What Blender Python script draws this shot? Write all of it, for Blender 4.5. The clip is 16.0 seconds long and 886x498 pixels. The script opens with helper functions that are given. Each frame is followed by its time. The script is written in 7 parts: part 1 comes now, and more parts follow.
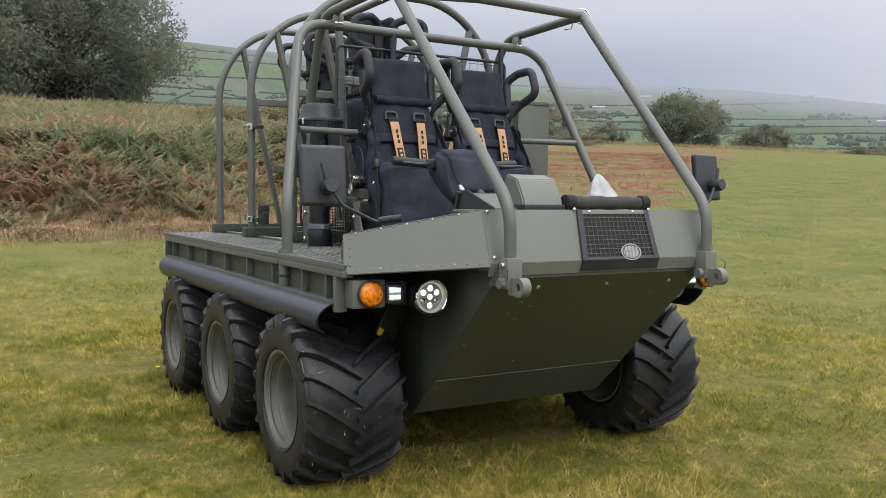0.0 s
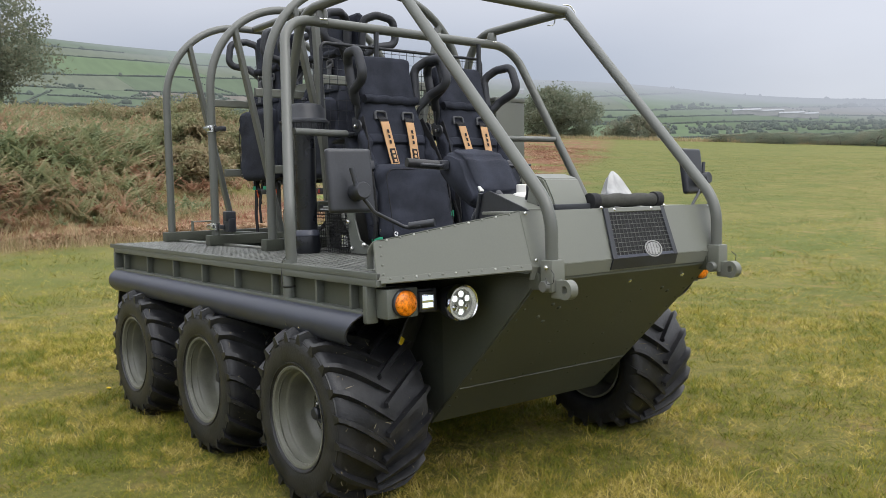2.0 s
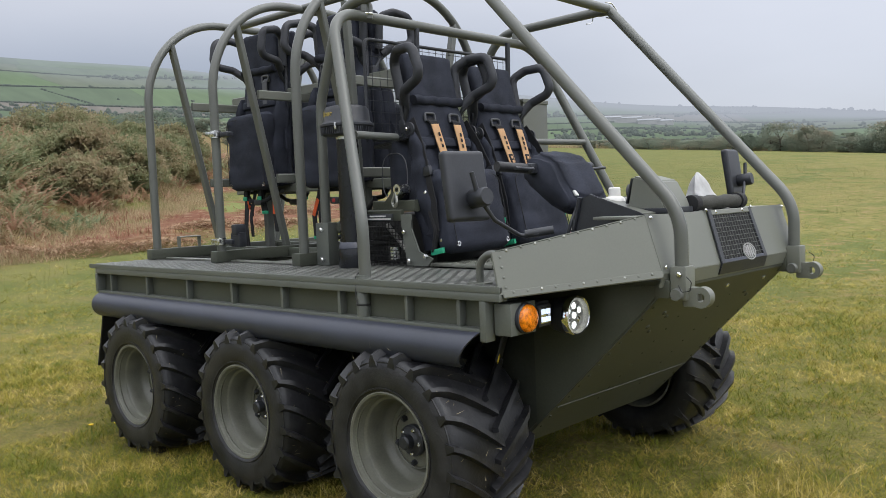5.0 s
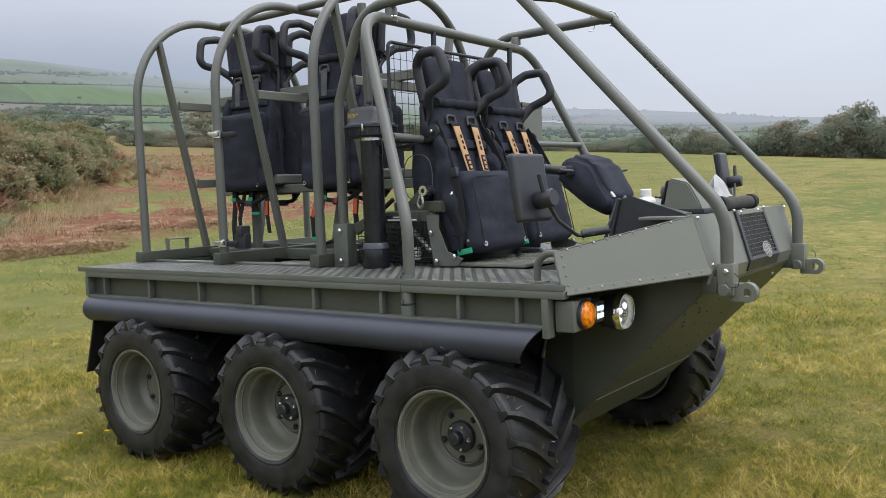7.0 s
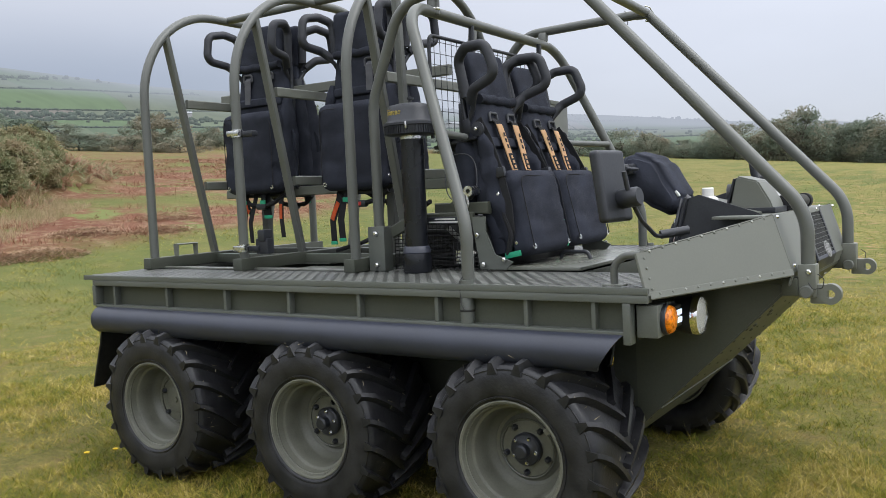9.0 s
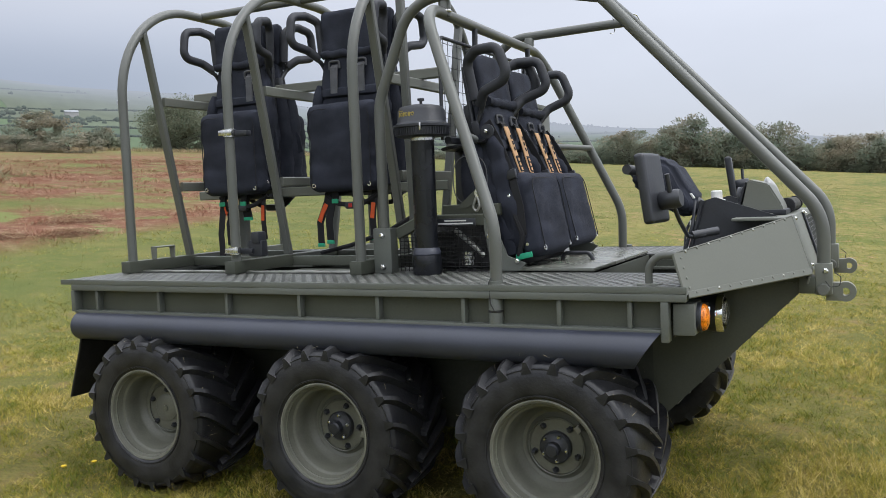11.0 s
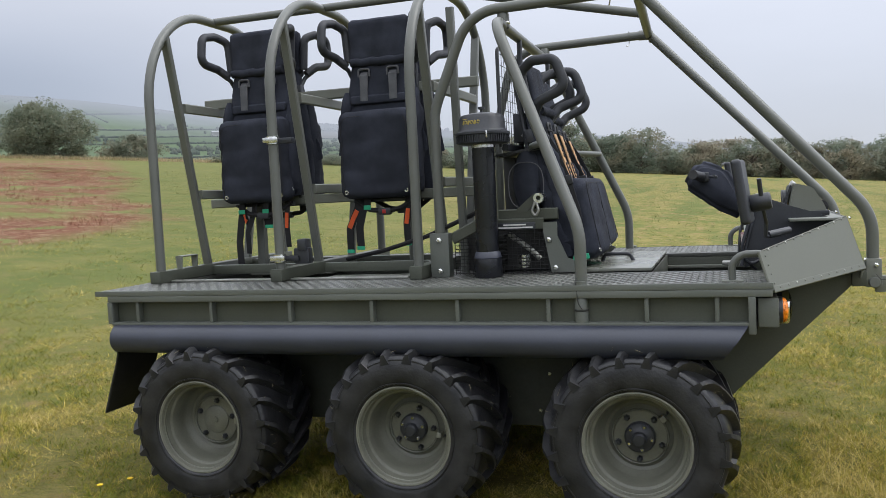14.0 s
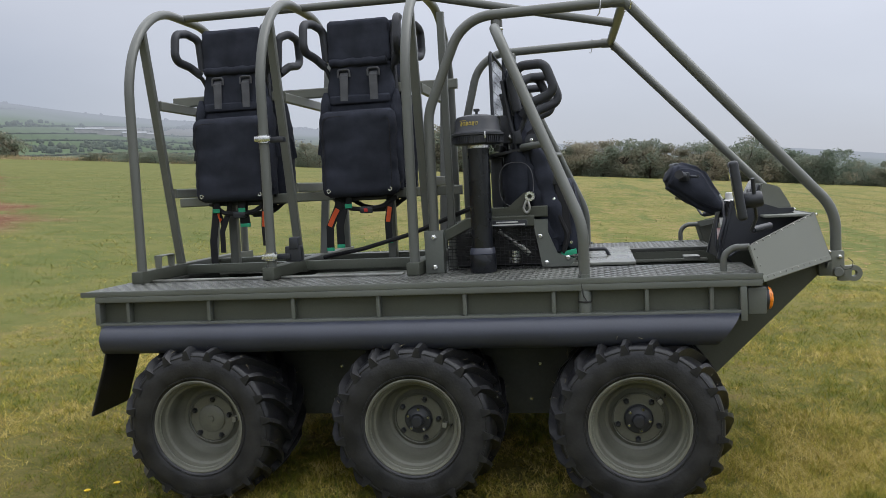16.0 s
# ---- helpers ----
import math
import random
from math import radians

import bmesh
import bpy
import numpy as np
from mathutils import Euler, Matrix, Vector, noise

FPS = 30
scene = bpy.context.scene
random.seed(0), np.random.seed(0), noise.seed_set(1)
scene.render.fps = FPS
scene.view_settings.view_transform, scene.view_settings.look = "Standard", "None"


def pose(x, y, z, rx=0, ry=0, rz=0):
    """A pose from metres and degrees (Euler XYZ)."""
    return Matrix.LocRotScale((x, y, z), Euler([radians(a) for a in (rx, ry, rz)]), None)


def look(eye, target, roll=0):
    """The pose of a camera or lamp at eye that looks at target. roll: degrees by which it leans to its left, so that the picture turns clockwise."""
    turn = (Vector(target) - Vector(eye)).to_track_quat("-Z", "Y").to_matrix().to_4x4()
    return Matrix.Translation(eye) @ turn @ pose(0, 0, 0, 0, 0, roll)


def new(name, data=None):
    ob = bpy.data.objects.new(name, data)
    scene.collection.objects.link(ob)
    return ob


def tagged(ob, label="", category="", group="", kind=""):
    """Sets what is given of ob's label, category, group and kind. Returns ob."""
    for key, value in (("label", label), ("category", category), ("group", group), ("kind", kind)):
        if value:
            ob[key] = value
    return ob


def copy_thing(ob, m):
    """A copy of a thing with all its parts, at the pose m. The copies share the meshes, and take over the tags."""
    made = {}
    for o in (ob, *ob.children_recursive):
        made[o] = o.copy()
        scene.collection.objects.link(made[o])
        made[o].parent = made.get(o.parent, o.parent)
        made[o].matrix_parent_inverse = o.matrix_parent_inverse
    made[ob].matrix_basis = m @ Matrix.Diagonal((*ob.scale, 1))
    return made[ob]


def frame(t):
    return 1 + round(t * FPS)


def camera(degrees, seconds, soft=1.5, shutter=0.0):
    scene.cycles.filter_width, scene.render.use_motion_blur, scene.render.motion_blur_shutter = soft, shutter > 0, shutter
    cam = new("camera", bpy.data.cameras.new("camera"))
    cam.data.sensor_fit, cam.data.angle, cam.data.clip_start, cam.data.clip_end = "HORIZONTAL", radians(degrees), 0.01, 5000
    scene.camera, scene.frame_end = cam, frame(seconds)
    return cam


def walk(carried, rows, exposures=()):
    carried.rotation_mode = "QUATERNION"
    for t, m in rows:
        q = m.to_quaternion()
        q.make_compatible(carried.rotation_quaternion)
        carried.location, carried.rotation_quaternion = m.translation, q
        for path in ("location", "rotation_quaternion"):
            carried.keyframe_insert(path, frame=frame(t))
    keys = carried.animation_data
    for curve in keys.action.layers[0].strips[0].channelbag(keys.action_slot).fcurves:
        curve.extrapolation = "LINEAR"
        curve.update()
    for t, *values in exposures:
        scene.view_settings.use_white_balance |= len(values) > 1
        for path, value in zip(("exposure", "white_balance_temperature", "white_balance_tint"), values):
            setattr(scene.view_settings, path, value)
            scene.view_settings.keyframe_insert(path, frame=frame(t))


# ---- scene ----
cam = camera(54.4, 16.0, soft=0.6)
METRES, EYE, TILT, LEAN, TURN = 4.384, 1.185, 0.0, 0.0, 59.6
ROWS = [
    (0.0, 0.0, 0.0, 0.0, 0.04, -3.46, -0.58),
    (0.5, -0.0283, 0.0204, -0.0005, -1.99, -3.55, 0.12),
    (1.0, -0.0541, 0.0308, 0.0008, -2.99, -3.59, 0.22),
    (1.5, -0.0889, 0.0346, 0.005, -5.9, -3.64, 0.82),
    (2.0, -0.1228, 0.0334, 0.007, -7.98, -3.83, 1.07),
    (2.5, -0.1447, 0.0484, 0.0075, -8.53, -3.69, 1.19),
    (3.0, -0.1679, 0.0767, 0.007, -9.11, -3.59, 1.6),
    (5.5, -0.316, 0.1386, 0.0105, -17.71, -3.5, 2.03),
    (6.0, -0.3358, 0.1519, 0.0106, -18.7, -3.48, 1.83),
    (6.5, -0.3723, 0.1555, 0.0119, -21.34, -3.47, 1.85),
    (7.0, -0.4127, 0.1543, 0.0152, -23.1, -3.71, 2.18),
    (7.5, -0.433, 0.1604, 0.0169, -24.38, -3.77, 2.04),
    (8.0, -0.4482, 0.1876, 0.0147, -25.35, -3.74, 2.3),
    (8.5, -0.4638, 0.2157, 0.0156, -25.92, -3.67, 2.43),
    (9.0, -0.4789, 0.2277, 0.0154, -26.43, -3.56, 2.5),
    (9.5, -0.5129, 0.2329, 0.0178, -27.55, -3.69, 2.49),
    (12.0, -0.6188, 0.3059, 0.0186, -36.42, -3.42, 2.48),
    (12.5, -0.6604, 0.3078, 0.0251, -37.73, -3.47, 2.68),
    (13.0, -0.6893, 0.3115, 0.027, -39.86, -3.59, 2.63),
    (13.5, -0.7062, 0.3408, 0.0229, -40.7, -3.47, 2.88),
    (14.0, -0.7261, 0.367, 0.0262, -41.36, -3.62, 2.82),
    (14.5, -0.7547, 0.3822, 0.0269, -42.43, -3.68, 2.94),
    (15.0, -0.7947, 0.3902, 0.0328, -46.65, -4.01, 3.04),
    (15.5, -0.8207, 0.4008, 0.0342, -48.96, -4.24, 2.77),
    (16.0, -0.8299, 0.4298, 0.0307, -49.45, -4.02, 2.79),
]
# the clip's own slow changes of exposure and white balance
LIGHT = [(0.0, 0.15, 6500, 10), (2.0, 0.17, 6480, 10), (3.0, 0.07, 6450, 10), (5.5, 0.10, 6380, 10), (7.5, 0.13, 6350, 10), (9.5, 0.16, 6320, 10), (12.0, 0.10, 6300, 10), (13.0, 0.14, 6300, 10), (14.5, 0.08, 6300, 10), (15.0, 0.12, 6300, 10), (15.5, 0.06, 6300, 10), (16.0, -0.10, 6300, 10)]
walk(cam, [(t, pose(4.254, -2.218, EYE, TILT, LEAN, TURN) @ pose(METRES * x, METRES * y, METRES * z, 90 + pitch, roll, yaw)) for t, x, y, z, yaw, pitch, roll in ROWS], LIGHT)

# ---- world and light: a bright overcast day with low mist ----
world = bpy.data.worlds.new("overcast")
scene.world = world
world.use_nodes = True
wn, wl = world.node_tree.nodes, world.node_tree.links
wn.clear()
w_out = wn.new("ShaderNodeOutputWorld")
w_bg = wn.new("ShaderNodeBackground")
w_co = wn.new("ShaderNodeTexCoord")
w_sep = wn.new("ShaderNodeSeparateXYZ")
w_ramp = wn.new("ShaderNodeValToRGB")
w_map = wn.new("ShaderNodeMapping")
w_noise = wn.new("ShaderNodeTexNoise")
w_cloud = wn.new("ShaderNodeMapRange")
w_mul = wn.new("ShaderNodeMixRGB")
w_sky = wn.new("ShaderNodeTexSky")
w_mix = wn.new("ShaderNodeMixRGB")
w_skym = wn.new("ShaderNodeVectorMath")
w_sky.sky_type, w_sky.sun_disc = "NISHITA", False
w_sky.sun_elevation, w_sky.sun_rotation = radians(48), radians(150)
w_skym.operation = "SCALE"
w_skym.inputs[3].default_value = 0.10
w_map.inputs["Scale"].default_value = (1.0, 1.0, 3.2)
w_noise.inputs["Scale"].default_value = 2.2
w_noise.inputs["Detail"].default_value = 5
w_cloud.inputs[3].default_value, w_cloud.inputs[4].default_value = 0.86, 1.12
w_mul.blend_type = "MULTIPLY"
w_mul.inputs[0].default_value = 1.0
w_mix.inputs[0].default_value = 0.12
r = w_ramp.color_ramp
r.elements[0].position, r.elements[0].color = 0.0, (0.54, 0.56, 0.62, 1)
r.elements[1].position, r.elements[1].color = 1.0, (2.5, 2.55, 2.65, 1)
for p, c in ((0.06, (0.60, 0.62, 0.69, 1)), (0.13, (0.68, 0.70, 0.775, 1)), (0.24, (0.80, 0.82, 0.90, 1)), (0.5, (1.55, 1.58, 1.66, 1))):
    e = r.elements.new(p)
    e.color = c
wl.new(w_co.outputs["Generated"], w_sep.inputs[0])
wl.new(w_sep.outputs["Z"], w_ramp.inputs[0])
wl.new(w_co.outputs["Generated"], w_map.inputs[0])
wl.new(w_map.outputs[0], w_noise.inputs["Vector"])
wl.new(w_noise.outputs[0], w_cloud.inputs[0])
wl.new(w_ramp.outputs[0], w_mul.inputs[1])
w_side = wn.new("ShaderNodeMath")
w_side.operation = "MULTIPLY_ADD"
w_side.inputs[1].default_value, w_side.inputs[2].default_value = 0.22, 1.04
w_tone = wn.new("ShaderNodeMath")
w_tone.operation = "MULTIPLY"
wl.new(w_sep.outputs["X"], w_side.inputs[0])
wl.new(w_side.outputs[0], w_tone.inputs[0])
wl.new(w_cloud.outputs[0], w_tone.inputs[1])
wl.new(w_tone.outputs[0], w_mul.inputs[2])
wl.new(w_sky.outputs[0], w_skym.inputs[0])
# a darker, bluer bank of low cloud lies over the hills
w_dot = wn.new("ShaderNodeVectorMath")
w_dot.operation = "DOT_PRODUCT"
w_dot.inputs[1].default_value = (-0.84, 0.542, 0.0)
w_fa, w_fb = wn.new("ShaderNodeMapRange"), wn.new("ShaderNodeMapRange")
w_fa.interpolation_type = w_fb.interpolation_type = "SMOOTHSTEP"
w_fa.inputs[1].default_value, w_fa.inputs[2].default_value = 0.86, 0.995
w_fb.inputs[1].default_value, w_fb.inputs[2].default_value = 0.24, 0.13
w_ff = wn.new("ShaderNodeMath")
w_ff.operation = "MULTIPLY"
w_bank = wn.new("ShaderNodeMixRGB")
w_bank.blend_type = "MULTIPLY"
w_bank.inputs[2].default_value = (0.66, 0.70, 0.76, 1)
wl.new(w_co.outputs["Generated"], w_dot.inputs[0])
wl.new(w_dot.outputs["Value"], w_fa.inputs[0])
wl.new(w_sep.outputs["Z"], w_fb.inputs[0])
wl.new(w_fa.outputs[0], w_ff.inputs[0])
wl.new(w_fb.outputs[0], w_ff.inputs[1])
wl.new(w_ff.outputs[0], w_bank.inputs[0])
wl.new(w_mul.outputs[0], w_bank.inputs[1])
wl.new(w_bank.outputs[0], w_mix.inputs[1])
wl.new(w_skym.outputs[0], w_mix.inputs[2])
wl.new(w_mix.outputs[0], w_bg.inputs[0])
w_bg.inputs[1].default_value = 1.0
wl.new(w_bg.outputs[0], w_out.inputs[0])

sun = new("sun", bpy.data.lights.new("sun", "SUN"))
sun.data.energy, sun.data.angle, sun.data.color = 1.2, radians(40), (1.0, 0.97, 0.92)
sun.matrix_world = look((7, 1.5, 9), (0, 0, 0))


# ---- materials ----
def shader(name, base, rough=0.6, metal=0.0, vary=0.15, scale=6.0, fine=60.0, bump=0.15, tint=None, spec=0.5, coat=0.0, rrange=0.12):
    """A painted, moulded or woven surface with slow stains and a fine grain."""
    m = bpy.data.materials.new(name)
    m.use_nodes = True
    n, l = m.node_tree.nodes, m.node_tree.links
    p = n["Principled BSDF"]
    co = n.new("ShaderNodeTexCoord")
    a, b = n.new("ShaderNodeTexNoise"), n.new("ShaderNodeTexNoise")
    a.inputs["Scale"].default_value, a.inputs["Detail"].default_value = scale, 6
    b.inputs["Scale"].default_value, b.inputs["Detail"].default_value = fine, 3
    mix = n.new("ShaderNodeMixRGB")
    lo = tuple(c * (1 - vary) for c in base)
    hi = tint if tint else tuple(min(1, c * (1 + vary)) for c in base)
    mix.inputs[1].default_value, mix.inputs[2].default_value = (*lo, 1), (*hi, 1)
    ramp = n.new("ShaderNodeMapRange")
    ramp.inputs[1].default_value, ramp.inputs[2].default_value = 0.35, 0.65
    l.new(co.outputs["Object"], a.inputs["Vector"])
    l.new(co.outputs["Object"], b.inputs["Vector"])
    l.new(a.outputs[0], ramp.inputs[0])
    l.new(ramp.outputs[0], mix.inputs[0])
    mix2 = n.new("ShaderNodeMixRGB")
    mix2.blend_type = "OVERLAY"
    mix2.inputs[0].default_value = min(0.25, vary * 1.6)
    l.new(mix.outputs[0], mix2.inputs[1])
    l.new(b.outputs[0], mix2.inputs[2])
    l.new(mix2.outputs[0], p.inputs["Base Color"])
    rr = n.new("ShaderNodeMapRange")
    rr.inputs[3].default_value, rr.inputs[4].default_value = max(0, rough - rrange), min(1, rough + rrange)
    l.new(a.outputs[0], rr.inputs[0])
    l.new(rr.outputs[0], p.inputs["Roughness"])
    if bump:
        bp = n.new("ShaderNodeBump")
        bp.inputs["Strength"].default_value, bp.inputs["Distance"].default_value = bump, 0.004
        l.new(b.outputs[0], bp.inputs["Height"])
        l.new(bp.outputs[0], p.inputs["Normal"])
    p.inputs["Metallic"].default_value = metal
    p.inputs["Specular IOR Level"].default_value = spec
    p.inputs["Coat Weight"].default_value = coat
    return m


OLIVE = shader("olive_paint", (0.140, 0.146, 0.124), 0.42, vary=0.05, scale=3, fine=180, bump=0.02)
# same olive paint, darker: weaker light on upright faces put into colour
RAIL = shader("satin_rail_paint", (0.102, 0.110, 0.097), 0.45, vary=0.08, scale=4, fine=160, bump=0.03)
LID = shader("smooth_lid_paint", (0.16, 0.165, 0.14), 0.25, vary=0.08, scale=3, fine=150, bump=0.03)
# near-black olive: shadow behind the wheels put into the colour
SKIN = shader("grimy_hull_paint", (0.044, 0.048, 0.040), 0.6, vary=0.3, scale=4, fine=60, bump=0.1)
OLIVE_TUBE = shader("olive_tube_paint", (0.105, 0.110, 0.100), 0.36, vary=0.05, scale=5, fine=220, bump=0.04)
# darkest copy of the olive paint, with the shade of low and recessed faces
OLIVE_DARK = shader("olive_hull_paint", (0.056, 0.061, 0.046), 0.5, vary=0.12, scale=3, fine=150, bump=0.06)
DECK = shader("worn_deck_paint", (0.052, 0.054, 0.048), 0.45, vary=0.2, scale=5, fine=120, bump=0.1)
BARE = shader("scuffed_alloy", (0.36, 0.36, 0.33), 0.35, 0.8, vary=0.2, scale=12, fine=160, bump=0.08)
RIM_EDGE = shader("worn_rim_edge", (0.17, 0.17, 0.14), 0.4, vary=0.3, scale=14, fine=120, bump=0.03)
RIM = shader("rim_paint", (0.116, 0.117, 0.093), 0.4, vary=0.15, scale=9, fine=150, bump=0.05)
RUBBER = shader("tyre_rubber", (0.0125, 0.0132, 0.0165), 0.43, spec=0.42, vary=0.3, scale=14, fine=90, bump=0.3, tint=(0.025, 0.025, 0.027))
SKIRT = shader("grey_plastic", (0.032, 0.036, 0.052), 0.38, vary=0.12, scale=4, fine=140, bump=0.05)
FABRIC = shader("black_canvas", (0.028, 0.031, 0.043), 0.92, vary=0.28, scale=9, fine=420, bump=0.5, spec=0.2)
FOAM = shader("black_foam", (0.025, 0.027, 0.034), 0.6, vary=0.2, scale=12, fine=160, bump=0.15)
PLASTIC = shader("black_plastic", (0.022, 0.024, 0.030), 0.42, vary=0.2, scale=10, fine=120, bump=0.08)
STEEL = shader("zinc_steel", (0.70, 0.70, 0.69), 0.25, 1.0, vary=0.12, scale=40, fine=200, bump=0.05)
GREY_WEB = shader("grey_webbing", (0.085, 0.087, 0.095), 0.85, vary=0.15, scale=20, fine=400, bump=0.4)
BLACK_WEB = shader("black_webbing", (0.010, 0.010, 0.012), 0.85, vary=0.2, scale=20, fine=400, bump=0.4)
ORANGE = shader("tan_orange_patch", (0.50, 0.29, 0.14), 0.7, vary=0.08, scale=20, fine=300, bump=0.2)
BELT_ORANGE = shader("orange_webbing", (0.60, 0.09, 0.02), 0.75, vary=0.1, scale=20, fine=300, bump=0.2)
GREEN_TAG = shader("green_tag", (0.02, 0.32, 0.17), 0.6, vary=0.08, scale=20, fine=300, bump=0.1)
AMBER = shader("amber_lens", (0.82, 0.19, 0.003), 0.3, vary=0.5, scale=90, fine=210, bump=0.5, coat=0.15)
CHROME = shader("lamp_reflector", (0.85, 0.85, 0.86), 0.12, 1.0, vary=0.05, scale=30, fine=120, bump=0.1)
WHITE_BAG = shader("translucent_bag", (0.38, 0.38, 0.38), 0.5, vary=0.1, scale=14, fine=50, bump=0.6)
WHITE_CAP = shader("white_plastic", (0.72, 0.71, 0.68), 0.4, vary=0.05, scale=20, fine=100, bump=0.05)
RED_PRINT = shader("pink_wrapper", (0.48, 0.08, 0.07), 0.5, vary=0.3, scale=26, fine=90, bump=0.2, tint=(0.75, 0.68, 0.66))
YELLOW = shader("yellow_sticker", (0.72, 0.52, 0.02), 0.5, vary=0.1, scale=60, fine=200, bump=0.05)
GOLD = shader("gold_print", (0.34, 0.26, 0.05), 0.5, vary=0.1, scale=60, fine=200, bump=0.03)
PRINT = shader("pale_print", (0.55, 0.55, 0.53), 0.6, vary=0.05, scale=60, fine=200, bump=0.02)
STRAW = shader("dry_straw", (0.21, 0.18, 0.11), 0.8, vary=0.4, scale=30, fine=100, bump=0)
GLOSS = shader("glossy_black_pipe", (0.007, 0.008, 0.011), 0.28, vary=0.2, scale=10, fine=120, bump=0.03)
# near black for engine, axles, wires, load bed lining and footwell floor
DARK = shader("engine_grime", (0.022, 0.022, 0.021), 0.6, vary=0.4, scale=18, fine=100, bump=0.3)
GRILLE = shader("radiator_black", (0.006, 0.006, 0.007), 0.7, vary=0.3, scale=20, fine=120, bump=0.1)
BARK = shader("bark", (0.075, 0.06, 0.045), 0.9, vary=0.35, scale=3, fine=25, bump=0.8)


def glow(name, colour, strength):
    m = bpy.data.materials.new(name)
    m.use_nodes = True
    p = m.node_tree.nodes["Principled BSDF"]
    p.inputs["Base Color"].default_value = (*colour, 1)
    p.inputs["Emission Color"].default_value = (*colour, 1)
    p.inputs["Emission Strength"].default_value = strength
    p.inputs["Roughness"].default_value = 0.2
    return m


LAMP_ON = glow("headlamp_led", (0.95, 1.0, 0.97), 1.8)
LED_ON = glow("marker_led", (0.70, 0.80, 1.0), 0.8)
BOWL = shader("lamp_bowl", (0.62, 0.63, 0.64), 0.38, 0.5, vary=0.1, scale=60, fine=200, bump=0.2)
HALO = glow("halo_diffuser", (0.72, 0.72, 0.68), 0.22)

GLASS = bpy.data.materials.new("clear_lens")
GLASS.use_nodes = True
gp = GLASS.node_tree.nodes["Principled BSDF"]
gp.inputs["Transmission Weight"].default_value, gp.inputs["Roughness"].default_value, gp.inputs["IOR"].default_value = 1.0, 0.02, 1.35
MIRROR = bpy.data.materials.new("mirror_glass")
MIRROR.use_nodes = True
mp = MIRROR.node_tree.nodes["Principled BSDF"]
mp.inputs["Metallic"].default_value, mp.inputs["Roughness"].default_value, mp.inputs["Base Color"].default_value = 1.0, 0.02, (0.8, 0.8, 0.82, 1)


def living(name, colours, patch, rough=0.75, island=0.5, through_leaf=0.3, foot=False, tuft=0.0):
    """Leaves and blades: hue drifts over the ground in patches and differs from blade to blade."""
    m = bpy.data.materials.new(name)
    m.use_nodes = True
    n, l = m.node_tree.nodes, m.node_tree.links
    p = n["Principled BSDF"]
    geo = n.new("ShaderNodeNewGeometry")
    a = n.new("ShaderNodeTexNoise")
    a.inputs["Scale"].default_value, a.inputs["Detail"].default_value = patch, 4
    l.new(geo.outputs["Position"], a.inputs["Vector"])
    a2 = n.new("ShaderNodeTexNoise")
    a2.inputs["Scale"].default_value, a2.inputs["Detail"].default_value = patch * 6, 3
    l.new(geo.outputs["Position"], a2.inputs["Vector"])
    av = n.new("ShaderNodeMath")
    av.operation = "ADD"
    l.new(a.outputs[0], av.inputs[0])
    l.new(a2.outputs[0], av.inputs[1])
    if tuft:
        a3 = n.new("ShaderNodeTexNoise")
        a3.inputs["Scale"].default_value, a3.inputs["Detail"].default_value = tuft, 2
        l.new(geo.outputs["Position"], a3.inputs["Vector"])
        each = n.new("ShaderNodeMath")
        each.operation = "MULTIPLY_ADD"
        each.inputs[1].default_value = 0.9
        l.new(a3.outputs[0], each.inputs[0])
        l.new(av.outputs[0], each.inputs[2])
        av = n.new("ShaderNodeMath")
        av.operation = "SUBTRACT"
        av.inputs[1].default_value = 0.45
        l.new(each.outputs[0], av.inputs[0])
    sp = n.new("ShaderNodeMapRange")
    sp.inputs[1].default_value, sp.inputs[2].default_value = 0.84, 1.16
    l.new(av.outputs[0], sp.inputs[0])
    mx = n.new("ShaderNodeMath")
    mx.operation = "MULTIPLY_ADD"
    l.new(geo.outputs["Random Per Island"], mx.inputs[0])
    mx.inputs[1].default_value = island
    sub = n.new("ShaderNodeMath")
    sub.operation = "MULTIPLY"
    sub.inputs[1].default_value = 1 - island
    l.new(sp.outputs[0], sub.inputs[0])
    l.new(sub.outputs[0], mx.inputs[2])
    ramp = n.new("ShaderNodeValToRGB")
    k = len(colours) - 1
    ramp.color_ramp.elements[0].color = (*colours[0], 1)
    ramp.color_ramp.elements[1].color = (*colours[-1], 1)
    for i in range(1, k):
        ramp.color_ramp.elements.new(i / k).color = (*colours[i], 1)
    l.new(mx.outputs[0], ramp.inputs[0])
    l.new(ramp.outputs[0], p.inputs["Base Color"])
    p.inputs["Roughness"].default_value = rough
    p.inputs["Specular IOR Level"].default_value = 0.25
    thin = n.new("ShaderNodeBsdfTranslucent")
    both = n.new("ShaderNodeMixShader")
    both.inputs[0].default_value = through_leaf
    l.new(ramp.outputs[0], thin.inputs[0])
    l.new(p.outputs[0], both.inputs[1])
    l.new(thin.outputs[0], both.inputs[2])
    l.new(both.outputs[0], n["Material Output"].inputs[0])
    if foot:
        # older, rustier growth towards the foot of the bank
        age = n.new("ShaderNodeAttribute")
        age.attribute_name = "age"
        fr = n.new("ShaderNodeMapRange")
        fr.inputs[3].default_value, fr.inputs[4].default_value = -0.10, 0.27
        l.new(age.outputs["Fac"], fr.inputs[0])
        ad = n.new("ShaderNodeMath")
        l.new(mx.outputs[0], ad.inputs[0])
        l.new(fr.outputs[0], ad.inputs[1])
        l.new(ad.outputs[0], ramp.inputs[0])
    return m


